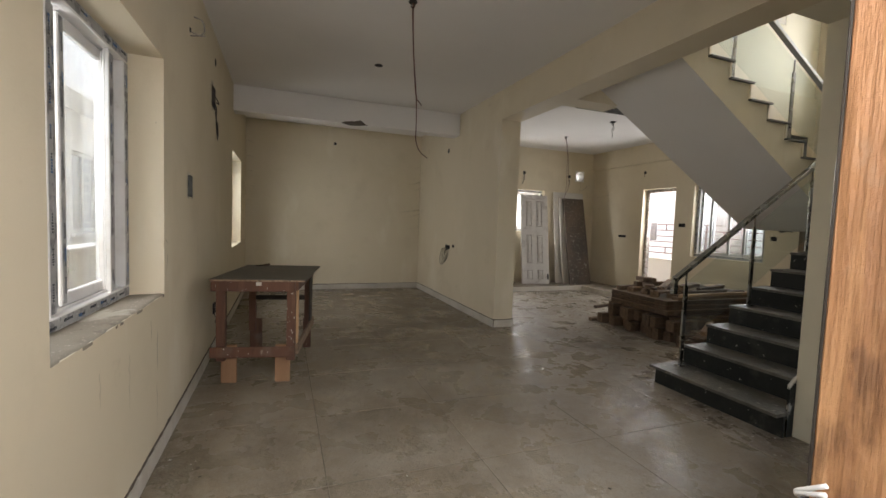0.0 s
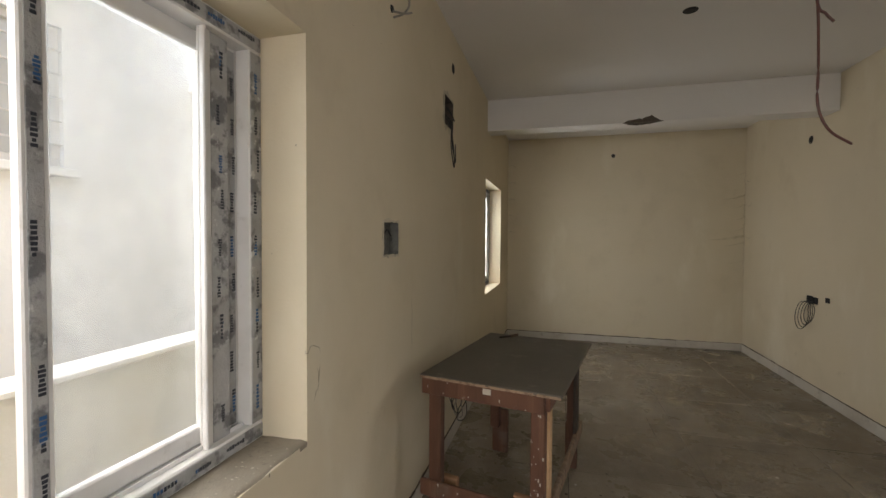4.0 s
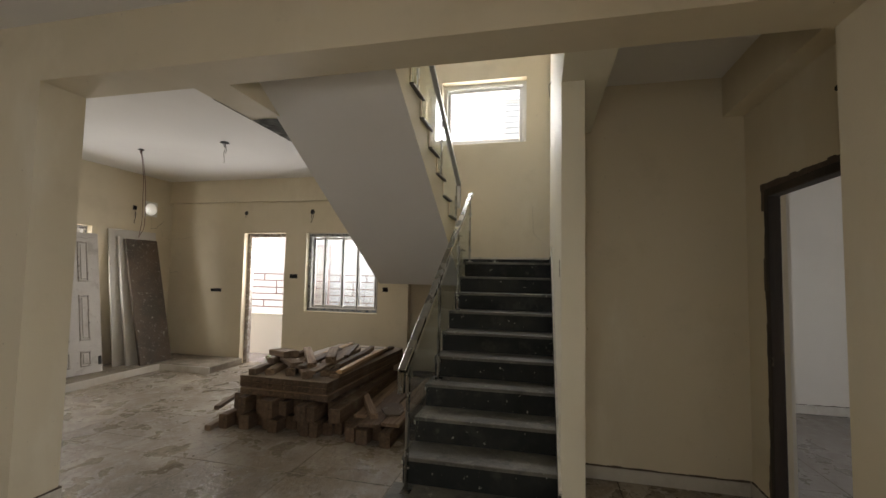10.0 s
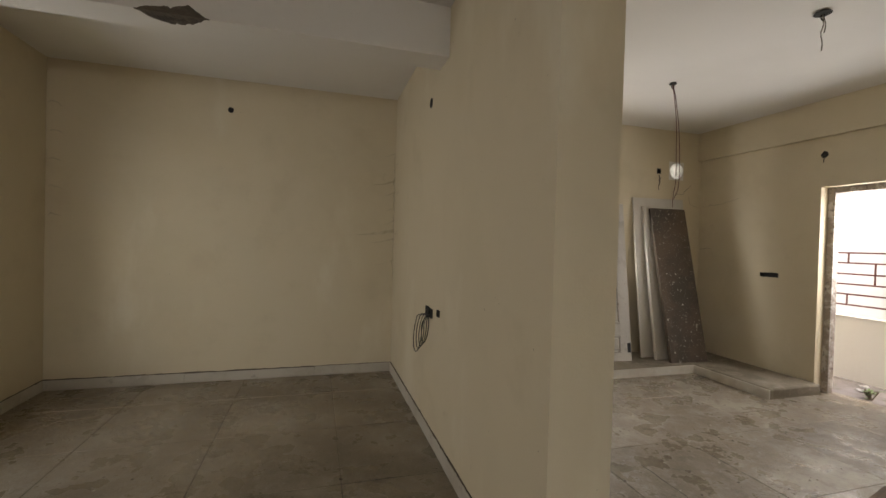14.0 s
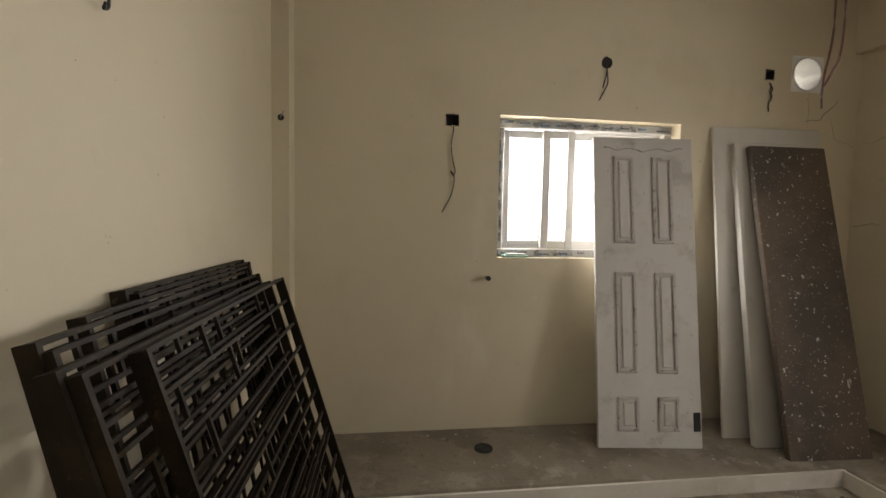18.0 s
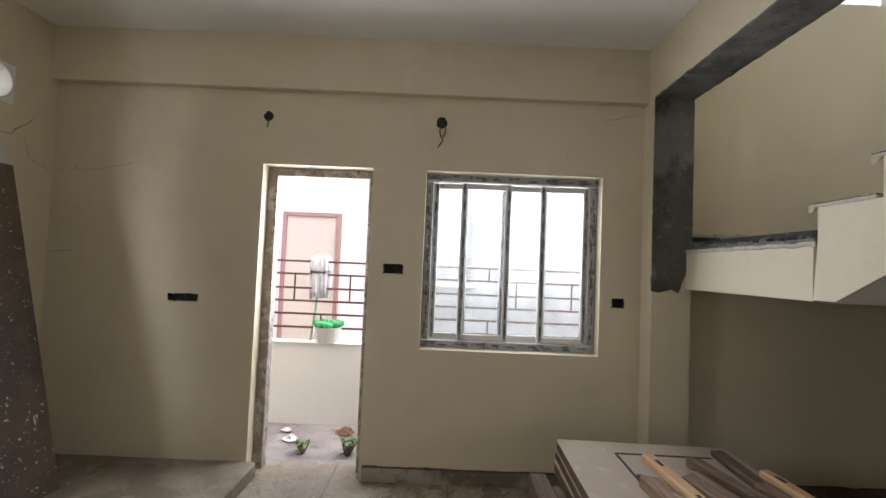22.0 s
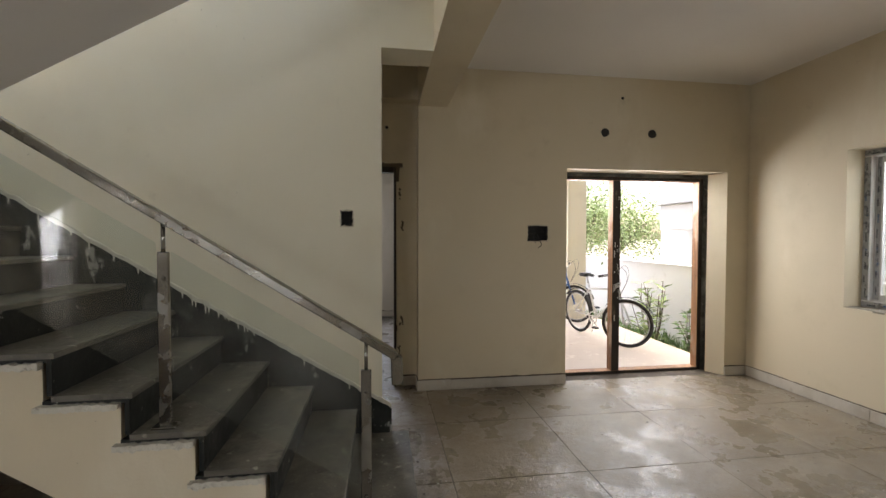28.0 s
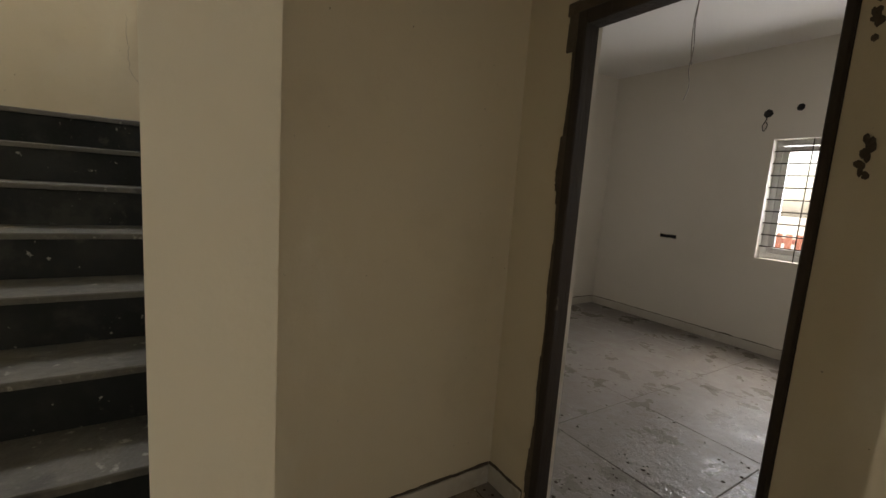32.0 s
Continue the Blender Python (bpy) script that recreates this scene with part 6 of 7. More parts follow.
def shrub(name, at, label, stems, h, spread, ln, w, material, seed, per=14):
    rnd = random.Random(seed)
    th = thing(name, label, "plant", at)
    lv = new_bm()
    for _ in range(stems):
        a = rnd.uniform(0, math.tau)
        top = Vector((spread * math.cos(a) * rnd.random(), spread * math.sin(a) * rnd.random(), h * rnd.uniform(0.6, 1.0)))
        base = Vector((top.x * 0.3, top.y * 0.3, 0))
        pts = bend([base, (base + top) / 2 + Vector((rnd.uniform(-0.05, 0.05), rnd.uniform(-0.05, 0.05), 0.05)), top], 4)
        st = new_bm()
        tube(st, pts, 0.006, 5)
        part("stem", st, BARK, th)
        for k in range(per):
            p = pts[min(len(pts) - 1, 1 + int(rnd.random() * (len(pts) - 1)))]
            b2 = rnd.uniform(0, math.tau)
            leaf(lv, p, (math.cos(b2), math.sin(b2), rnd.uniform(-0.1, 0.7)), ln * rnd.uniform(0.6, 1.2), w * rnd.uniform(0.7, 1.2), rnd.uniform(-0.6, 0.6))
    part("foliage", lv, material, th)
    return th


shrub("shrub", (-0.72, -0.55, -0.35), "green leafy weed beside the boundary wall", 12, 0.72, 0.30, 0.17, 0.026, LEAF, 1)
shrub("shrub", (-0.60, -1.4, -0.35), "green leafy weed beside the boundary wall", 14, 1.10, 0.40, 0.20, 0.030, LEAF2, 2)
shrub("shrub", (-0.66, 2.55, -0.35), "green seedling outside the window", 4, 1.05, 0.15, 0.14, 0.045, LEAF2, 3, 9)
shrub("shrub", (-0.70, 3.9, -0.35), "thin weed outside the window", 5, 1.45, 0.2, 0.12, 0.012, LEAF2, 4, 12)
shrub("shrub", (-0.62, 6.9, -0.35), "green plant outside the window", 7, 1.75, 0.3, 0.14, 0.04, LEAF2, 5, 14)
shrub("weed", (7.74, 6.46, -0.03), "small green weed on the balcony floor", 10, 0.13, 0.10, 0.06, 0.010, LEAF, 6, 6)
shrub("weed", (7.75, 6.80, -0.03), "small green weed on the balcony floor", 8, 0.08, 0.07, 0.05, 0.008, LEAF, 7, 6)
b = new_bm()
rnd = random.Random(11)
for _ in range(2600):
    x, y = rnd.uniform(-1.0, -0.18), rnd.uniform(-4.0, 0.9)
    leaf(b, (x, y, -0.35), (rnd.uniform(-0.5, 0.5), rnd.uniform(-0.5, 0.5), 1), rnd.uniform(0.08, 0.28), 0.008, rnd.uniform(-1, 1))
tagged(part("grass", b, LEAF), "green grass strip beside the porch", "grass", kind="stuff")


def tree(at, h, r, seed, label, leaves=2600):
    rnd = random.Random(seed)
    th = thing("tree", label, "tree", at)
    tr = new_bm()
    tips = []

    def limb(p, d, ln, rad, level):
        q = p + d * ln
        rod(tr, p, q, rad, 7, rad * 0.65)
        if level == 0:
            tips.append((p + q) / 2)
            tips.append(q)
            return
        for _ in range(3 if level > 1 else 4):
            e = (d + Vector((rnd.uniform(-1, 1), rnd.uniform(-1, 1), rnd.uniform(-0.35, 0.7))) * 0.85).normalized()
            limb(p + d * ln * rnd.uniform(0.6, 1.0), e, ln * rnd.uniform(0.55, 0.8), rad * 0.55, level - 1)

    limb(Vector((0, 0, 0)), Vector((0.05, 0.02, 1)), h * 0.24, 0.08, 3)
    part("trunk", tr, BARK, th)
    lv = new_bm()
    for _ in range(leaves):
        c = rnd.choice(tips)
        p = c + Vector((rnd.gauss(0, 1), rnd.gauss(0, 1), rnd.gauss(0, 0.8))) * r * 0.27
        leaf(lv, p, (rnd.uniform(-1, 1), rnd.uniform(-1, 1), rnd.uniform(-0.7, 0.4)), rnd.uniform(0.07, 0.13), rnd.uniform(0.018, 0.034), rnd.uniform(-1, 1))
    part("crown", lv, LEAF2, th)
    return th


for at, h, r, seed, n in (((-0.9, -7.2, -0.35), 6.0, 2.6, 21, 6000), ((1.0, -8.6, -0.35), 5.6, 2.2, 22, 2200), ((-2.4, -7.8, -0.35), 6.0, 2.6, 23, 6000), ((3.6, -10.5, -0.35), 5.4, 2.2, 24, 2600), ((-4.0, -8.4, -0.35), 5.0, 2.3, 25, 4000), ((-1.6, -10.0, -0.35), 6.2, 2.6, 26, 3600), ((0.35, -7.6, -0.35), 3.4, 1.7, 27, 2600), ((-0.55, -8.0, -0.35), 3.9, 2.0, 28, 2600)):
    tree(at, h, r, seed, "leafy green tree beyond the boundary", n)

bm = new_bm()
box(bm, -1.05, 9.5, -6.3, -6.15, -0.35, 0.75)
setting("front_wall", bm, OUTW, "low white front boundary wall", "wall")
gate = thing("gate_post", "rusty red brown iron gate post", "post", (0.30, -4.2, -0.06))
b = new_bm()
rbox(b, -0.04, 0.04, -0.04, 0.04, 0, 1.05, 0.006)
part("shaft", b, mat("rust red paint", (0.32, 0.09, 0.05), 0.6, layers=[(9, 0.5, 0.7, (0.2, 0.06, 0.04), 0.6)]), gate)
# box and shelf on the neighbour's wall
ac = thing("wall_box", "white sheet metal box on the neighbour wall", "box", (-1.72, -1.2, 1.5))
ac.matrix_world = pose(0, 0, 0)
b = new_bm()
rbox(b, -2.0, -1.45, -2.47, -1.36, 1.57, 2.03, 0.01)
part("casing", b, OUTW, ac)
b = new_bm()
rbox(b, -2.0, -1.40, -2.50, -1.30, 2.035, 2.06, 0.005)
part("cover", b, GREY, ac)
for z in (1.55, 1.68, 1.80):
    b = new_bm()
    rbox(b, -1.90, -1.50, -1.365, -1.345, z + 0.1, z + 0.13, 0.004)
    part("slat", b, GREY, ac)
ou = thing("air_conditioner", "white outdoor air conditioner on brackets", "air conditioner", (-1.7, -0.75, 2.3))
ou.matrix_world = pose(0, 0, 0)
b = new_bm()
rbox(b, -1.98, -1.62, -1.1, -0.35, 2.36, 2.95, 0.015)
part("casing", b, OUTW, ou)
b = new_bm()
rod(b, (-1.63, -0.75, 2.66), (-1.60, -0.75, 2.66), 0.22, 28)
part("fan_guard", b, GREY, ou)
for y in (-0.95, -0.5):
    b = new_bm()
    bar(b, (-2.0, y, 2.33), (-1.5, y, 2.33), 0.04, 0.04)
    part("bracket", b, GREY, ou)
# red brown fence beyond the bedroom window
fence = thing("picket_fence", "orange red picket fence beyond the window", "fence", (4.8, -7.5, -0.35))
fence.matrix_world = pose(0, 0, 0)
ORANGE = mat("orange red fence paint", (0.48, 0.13, 0.055), 0.6)
for k in range(30):
    b = new_bm()
    rbox(b, 2.9 + k * 0.13, 2.98 + k * 0.13, -5.92, -5.88, -0.35, 1.1, 0.006)
    part("picket", b, ORANGE, fence)
for z in (0.2, 0.95):
    b = new_bm()
    rbox(b, 2.8, 6.8, -5.96, -5.92, z, z + 0.08, 0.006)
    part("rail", b, ORANGE, fence)


# bicycles
TYRE = mat("worn black tyre", (0.03, 0.03, 0.03), 0.85, layers=[(20, 0.5, 0.7, (0.10, 0.09, 0.08), 0.6)])
BIKEW = mat("white bicycle paint", (0.62, 0.62, 0.60), 0.35, layers=[(6, 0.5, 0.7, (0.5, 0.48, 0.45), 0.5)])
BIKEB = mat("blue bicycle paint", (0.03, 0.10, 0.30), 0.35)
CHROME = mat("dull chrome", (0.55, 0.54, 0.52), 0.3, 1.0)
BLACK = mat("black plastic", (0.02, 0.02, 0.02), 0.5)


def torus(b, c, R, r, n=36, k=8):
    rings = []
    for i in range(n):
        a = i * math.tau / n
        rings.append([b.verts.new((c[0] + (R + r * math.cos(q * math.tau / k)) * math.cos(a), c[1] + r * math.sin(q * math.tau / k), c[2] + (R + r * math.cos(q * math.tau / k)) * math.sin(a))) for q in range(k)])
    for i in range(n):
        for q in range(k):
            b.faces.new((rings[i][q], rings[(i + 1) % n][q], rings[(i + 1) % n][(q + 1) % k], rings[i][(q + 1) % k])).smooth = True


def bicycle(rear, front, lean, paint, label, steer=0.0):
    """Stands between the points where its wheels touch the ground."""
    rear, front = Vector(rear), Vector(front)
    d = front - rear
    m = Matrix.Translation(rear) @ Matrix.Rotation(math.atan2(d.y, d.x), 4, "Z") @ Matrix.Rotation(radians(lean), 4, "X")
    th = thing("bicycle", label, "bicycle", rear, 0, "bicycles on the porch")
    th.matrix_world = m
    L, R = d.length, 0.33
    turn = Matrix.Translation((L, 0, 0)) @ Matrix.Rotation(radians(steer), 4, "Z") @ Matrix.Translation((-L, 0, 0))
    still = Matrix()
    for x in (0.0, L):
        b = new_bm()
        torus(b, (x, 0, R), R - 0.022, 0.022)
        b.transform(turn if x else still)
        wheel = part("wheel", b, TYRE, th, "black tyre")
        b = new_bm()
        torus(b, (x, 0, R), R - 0.05, 0.008, 36, 6)
        b.transform(turn if x else still)
        part("rim", b, CHROME, wheel)
        b = new_bm()
        for k in range(18):
            a = k * math.tau / 18
            rod(b, (x + 0.02 * math.cos(a + 1), 0.02 * (-1) ** k, R + 0.02 * math.sin(a + 1)), (x + (R - 0.05) * math.cos(a), 0, R + (R - 0.05) * math.sin(a)), 0.0014, 4)
        rod(b, (x, -0.05, R), (x, 0.05, R), 0.018, 10)
        b.transform(turn if x else still)
        part("spokes", b, CHROME, wheel)
        b = new_bm()
        pts = [(x + (R + 0.025) * math.cos(a), 0, R + (R + 0.025) * math.sin(a)) for a in [radians(q) for q in range(20, 150, 10)]]
        for p, q in zip(pts, pts[1:]):
            bar(b, p, q, 0.05, 0.004, (0, 0, 1) if abs(p[0] - q[0]) > 0.01 else (0, 1, 0))
        b.transform(turn if x else still)
        part("mudguard", b, BLACK, th)
    bb, st, hd = (0.43, 0, 0.30), (0.28, 0, 0.80), (L - 0.14, 0, 0.78)
    for p, q, r in (((0, 0.06, R), bb, 0.009), ((0, -0.06, R), bb, 0.009), ((0, 0.06, R), (0.30, 0, 0.72), 0.008), ((0, -0.06, R), (0.30, 0, 0.72), 0.008), (bb, st, 0.015), (bb, (L - 0.11, 0, 0.68), 0.018), ((0.31, 0, 0.72), hd, 0.016), ((L - 0.10, 0, 0.64), (L - 0.16, 0, 0.86), 0.018), ((L - 0.10, 0, 0.64), (L, 0.06, R), 0.012), ((L - 0.10, 0, 0.64), (L, -0.06, R), 0.012)):
        b = new_bm()
        rod(b, p, q, r, 10)
        part("tube", b, paint, th)
    b = new_bm()
    rod(b, st, (0.255, 0, 0.90), 0.012, 8)
    part("seat_post", b, CHROME, th)
    b = new_bm()
    rbox(b, 0.12, 0.30, -0.075, 0.075, 0.90, 0.95, 0.025, seg=2)
    rbox(b, 0.26, 0.42, -0.028, 0.028, 0.905, 0.945, 0.018, seg=2)
    part("saddle", b, BLACK, th)
    b = new_bm()
    tube(b, bend([(L - 0.26, -0.29, 1.00), (L - 0.17, -0.20, 1.01), (L - 0.15, 0, 0.97), (L - 0.17, 0.20, 1.01), (L - 0.26, 0.29, 1.00)], 4), 0.011, 8)
    rod(b, (L - 0.16, 0, 0.84), (L - 0.15, 0, 0.98), 0.013, 8)
    b.transform(turn)
    part("handlebar", b, CHROME, th)
    for s in (-1, 1):
        b = new_bm()
        rod(b, (L - 0.28, s * 0.30, 1.0), (L - 0.18, s * 0.215, 1.01), 0.017, 10)
        b.transform(turn)
        part("grip", b, BLACK, th)
        b = new_bm()
        tube(b, bend([(L - 0.18, s * 0.2, 1.0), (L - 0.02, s * 0.14, 1.1), (L + 0.03, s * 0.05, 0.95), (L - 0.08, 0, 0.7)], 5), 0.003, 5)
        b.transform(turn)
        part("brake_cable", b, BLACK, th)
    b = new_bm()
    torus(b, (bb[0], -0.05, bb[2]), 0.085, 0.008, 24, 6)
    rod(b, (bb[0], -0.08, bb[2]), (bb[0], 0.08, bb[2]), 0.016, 10)
    bar(b, (bb[0], -0.07, bb[2]), (bb[0] + 0.12, -0.07, bb[2] - 0.12), 0.012, 0.02)
    bar(b, (bb[0], 0.07, bb[2]), (bb[0] - 0.12, 0.07, bb[2] + 0.12), 0.012, 0.02)
    part("crank", b, CHROME, th)
    for s, (x, z) in ((-1, (bb[0] + 0.12, bb[2] - 0.12)), (1, (bb[0] - 0.12, bb[2] + 0.12))):
        b = new_bm()
        rbox(b, x - 0.045, x + 0.045, s * 0.08 - 0.03 + s * 0.03, s * 0.08 + 0.03 + s * 0.03, z - 0.012, z + 0.012, 0.004)
        part("pedal", b, BLACK, th)
    b = new_bm()
    rod(b, (0.30, 0.05, 0.30), (0.12, 0.16, -0.02), 0.008, 8)
    part("kickstand", b, CHROME, th)
    return th


bicycle((0.66, -1.43, -0.06), (0.47, -0.375, -0.06), 3, BIKEW, "white bicycle with black tyres on the porch", 38)
bicycle((1.32, -2.62, -0.06), (0.40, -2.12, -0.06), 3, BIKEB, "dark blue bicycle leaning behind the other", -20)

PLASTER = mat("bare broken plaster", (0.56, 0.50, 0.385), 0.95, layers=[(18, 0.45, 0.65, (0.34, 0.30, 0.23), 0.8)], bump=[(40, 0.4)])

# ---- small fittings: boxes let into the walls, holes, hooks and hanging wires ----
def frame_of(axis, face, side):
    """Maps (along, out of the wall, up) onto a wall face; side is the way the wall faces."""
    if axis == "x":
        return Matrix(((0, side, 0, face), (1, 0, 0, 0), (0, 0, 1, 0), (0, 0, 0, 1)))
    return Matrix(((1, 0, 0, 0), (0, side, 0, face), (0, 0, 1, 0), (0, 0, 0, 1)))


def ragged_edge(b, u0, u1, z0, z1, rnd, wide=0.018, n=40):
    """Broken plaster round a rectangular hole."""
    ring = []
    for i in range(n):
        a = i * math.tau / n
        c, s = math.cos(a), math.sin(a)
        k = 1 / max(abs(c), abs(s))
        cu, cz, hu, hz = (u0 + u1) / 2, (z0 + z1) / 2, (u1 - u0) / 2, (z1 - z0) / 2
        w = wide * rnd.uniform(0.15, 1.0)
        d = rnd.uniform(0.0, 0.008)
        inner = (cu + c * k * (hu - d), 0.003 + rnd.uniform(0, 0.002), cz + s * k * (hz - d))
        outer = (cu + c * k * hu + c * w, 0.0008, cz + s * k * hz + s * w)
        ring.append((b.verts.new(inner), b.verts.new(outer)))
    for (a, c), (d, e) in zip(ring, ring[1:] + ring[:1]):
        b.faces.new((a, d, e, c))


def wall_recess(axis, face, far, hole, wall_name, label, depth=0.045, wires=(), wide=0.016, box_mat=None, seed=1, fill=None):
    """A box sunk into a wall with broken plaster round it; wires: lists of (along, out, up)."""
    u0, u1, z0, z1 = hole
    side = 1 if face > far else -1
    m = frame_of(axis, face, side)
    rnd = random.Random(seed)
    full = abs(face - far)
    b = new_bm()
    box(b, u0, u1, -full, -depth - 0.004, z0, z1)
    b.transform(m)
    part("wall_fill", b, fill or PAINT, bpy.data.objects[wall_name])
    th = thing("switch_box", label, "switch box", m @ Vector(((u0 + u1) / 2, 0, (z0 + z1) / 2)))
    back = th.matrix_world.inverted() @ m
    b = new_bm()
    t = 0.003
    for a in ((u0, u1, -depth - t, -depth, z0, z1), (u0, u0 + t, -depth, 0.001, z0 + t, z1 - t), (u1 - t, u1, -depth, 0.001, z0 + t, z1 - t), (u0, u1, -depth, 0.001, z0, z0 + t), (u0, u1, -depth, 0.001, z1 - t, z1)):
        box(b, *a)
    b.transform(back)
    part("metal_box", b, box_mat or HOLE, th)
    b = new_bm()
    ragged_edge(b, u0, u1, z0, z1, rnd, wide)
    b.transform(back)
    part("broken_plaster", b, PLASTER, th, "broken plaster edge")
    for w in wires:
        b = new_bm()
        tube(b, bend(w, 6), 0.004, 6)
        b.transform(back)
        part("wire", b, CABLE_B, th)
    return th


wall_recess("x", WEST, -0.29, BOX_W, "wall_west", "dark empty switch box sunk in the cream wall", seed=2, box_mat=RAW, wires=[[(3.86, -0.03, 1.50), (3.88, -0.01, 1.55), (3.93, -0.01, 1.52)]])
wall_recess("x", WEST, -0.29, BOX_DB, "wall_west", "broken hole for a fuse box with loose hanging wires", 0.07, seed=3, wide=0.045, box_mat=BRICK, wires=[
    [(4.92, -0.05, 2.40), (4.95, 0.02, 2.30), (4.93, 0.03, 2.15), (5.02, 0.03, 2.02), (5.06, 0.02, 2.12), (5.03, 0.01, 2.28)],
    [(5.02, -0.05, 2.42), (5.00, 0.02, 2.32), (4.97, 0.025, 2.20), (5.06, 0.03, 2.06), (5.10, 0.02, 2.20)],
    [(4.90, -0.04, 2.46), (4.88, 0.03, 2.38), (4.94, 0.05, 2.33), (5.0, 0.02, 2.36)]])
wall_recess("y", FRONT, 0.74, BOX_F, "wall_front", "broken black switch box with a short tail of wire", seed=4, wide=0.010, wires=[[(2.28, -0.02, 1.46), (2.27, 0.015, 1.41), (2.25, 0.012, 1.36), (2.28, 0.01, 1.33)], [(2.30, -0.02, 1.48), (2.33, 0.02, 1.43), (2.31, 0.012, 1.38)]])
wall_recess("y", STAIR_S, 2.05, BOX_S, "wall_stair_south", "rough dark switch hole in the stair wall", seed=5, wide=0.006, fill=PALE)
wall_recess("x", PART_E, PART_W, BOX_P, "wall_partition", "empty dark switch box sunk in the wall", seed=6, wide=0.012)
wall_recess("y", KBACK, 8.73, BOX_K1, "wall_kitchen", "black socket box with a knotted hanging cable", seed=7, wide=0.006, wires=[[(4.47, -0.03, 2.04), (4.475, 0.012, 1.99), (4.462, 0.012, 1.90), (4.475, 0.013, 1.80), (4.49, 0.012, 1.74), (4.475, 0.022, 1.715), (4.462, 0.012, 1.74), (4.485, 0.012, 1.70), (4.47, 0.011, 1.60), (4.43, 0.011, 1.52), (4.412, 0.012, 1.485)]])
wall_recess("y", KBACK, 8.73, BOX_K2, "wall_kitchen", "black socket box with a short thick tail", seed=8, wide=0.006, wires=[[(6.615, -0.03, 2.44), (6.62, 0.012, 2.38), (6.612, 0.013, 2.34), (6.63, 0.014, 2.31), (6.61, 0.012, 2.26), (6.615, 0.011, 2.21)], [(6.62, -0.02, 2.44), (6.63, 0.014, 2.36), (6.615, 0.02, 2.33), (6.625, 0.013, 2.28)]])
wall_recess("x", EAST, 7.55, BOX_E1, "wall_east", "wide black switch box in the cream wall", seed=9, wide=0.006)
wall_recess("x", EAST, 7.55, BOX_E2, "wall_east", "black switch box beside the balcony door", seed=10, wide=0.006)
wall_recess("x", EAST, 7.55, BOX_E3, "wall_east", "small black switch box beside the window", seed=11, wide=0.006)
wall_recess("y", -2.81, -3.04, BOX_B, "wall_bedroom", "wide black switch box in the bedroom wall", seed=12, wide=0.006, fill=ROOMW)


def round_hole(axis, face, side, u, z, r, label, wires=(), name="junction_box"):
    """A round conduit box: a dark cup with a rim a little proud of the wall."""
    m = frame_of(axis, face, side)
    th = thing(name, label, "junction box", m @ Vector((u, 0, z)))
    back = th.matrix_world.inverted() @ m
    n = 20
    rnd = random.Random(int(u * 100 + z * 1000))
    b = new_bm()
    rings = []
    for d, k in ((0.0005, 1.25), (0.005, 1.0), (0.0045, 0.84), (0.0008, 0.80), (0.0006, 0.02)):
        rings.append([b.verts.new((u + r * k * math.cos(i * math.tau / n) * rnd.uniform(0.86, 1.10), d, z + r * k * math.sin(i * math.tau / n) * rnd.uniform(0.86, 1.10))) for i in range(n)])
    for p, q in zip(rings, rings[1:]):
        for i in range(n):
            b.faces.new((p[i], p[(i + 1) % n], q[(i + 1) % n], q[i]))
    b.transform(back)
    part("cup", b, HOLE, th)
    for w in wires:
        b = new_bm()
        tube(b, bend(w, 6), 0.004, 6)
        b.transform(back)
        part("wire", b, CABLE_B, th)
    return th


round_hole("x", WEST, 1, 5.09, 2.75, 0.03, "small dark conduit hole in the wall")
round_hole("x", PART_W, -1, 7.10, 2.505, 0.032, "small dark conduit hole in the wall")
round_hole("y", BACK, -1, 1.50, 2.70, 0.022, "small dark conduit hole in the wall")
round_hole("y", KBACK, -1, 5.458, 2.459, 0.031, "round black box with a short hanging cable", [[(5.458, 0.0, 2.45), (5.455, 0.014, 2.39), (5.462, 0.013, 2.33), (5.44, 0.012, 2.28), (5.41, 0.012, 2.22)], [(5.46, 0.0, 2.45), (5.445, 0.02, 2.38), (5.43, 0.012, 2.30)]])
round_hole("x", EAST, -1, 7.033, 2.453, 0.028, "round black conduit box in the wall", [[(7.033, 0, 2.45), (7.03, 0.014, 2.40), (7.035, 0.012, 2.37)]])
round_hole("x", EAST, -1, 5.829, 2.457, 0.032, "round black conduit box with a tail of wire", [[(5.829, 0, 2.45), (5.84, 0.016, 2.38), (5.82, 0.014, 2.33), (5.85, 0.012, 2.28)], [(5.82, 0, 2.45), (5.80, 0.02, 2.40), (5.815, 0.012, 2.35)]])
round_hole("y", FRONT, 1, 1.60, 2.46, 0.035, "round black conduit hole above the front door")
round_hole("y", FRONT, 1, 1.10, 2.46, 0.035, "round black conduit hole above the front door")
round_hole("y", FRONT, 1, 1.42, 2.80, 0.012, "tiny dark hole in the plaster")
round_hole("y", -2.81, 1, 5.245, 2.37, 0.032, "round black conduit box with a loop of wire", [[(5.245, 0, 2.37), (5.25, 0.015, 2.31), (5.275, 0.014, 2.25), (5.26, 0.013, 2.20), (5.235, 0.013, 2.25), (5.25, 0.012, 2.29)]])
round_hole("y", -2.81, 1, 4.99, 2.40, 0.026, "round black conduit box in the bedroom wall")
round_hole("y", 0.85, 1, 3.72, 2.47, 0.013, "tiny dark hole in the plaster")

# outlet boxes low on the partition with a coil of black cable
ob_ = thing("socket_box", "black socket boxes with a coil of hanging cable", "socket", (PART_W, 6.95, 0.92))
back = ob_.matrix_world.inverted() @ frame_of("x", PART_W, -1)
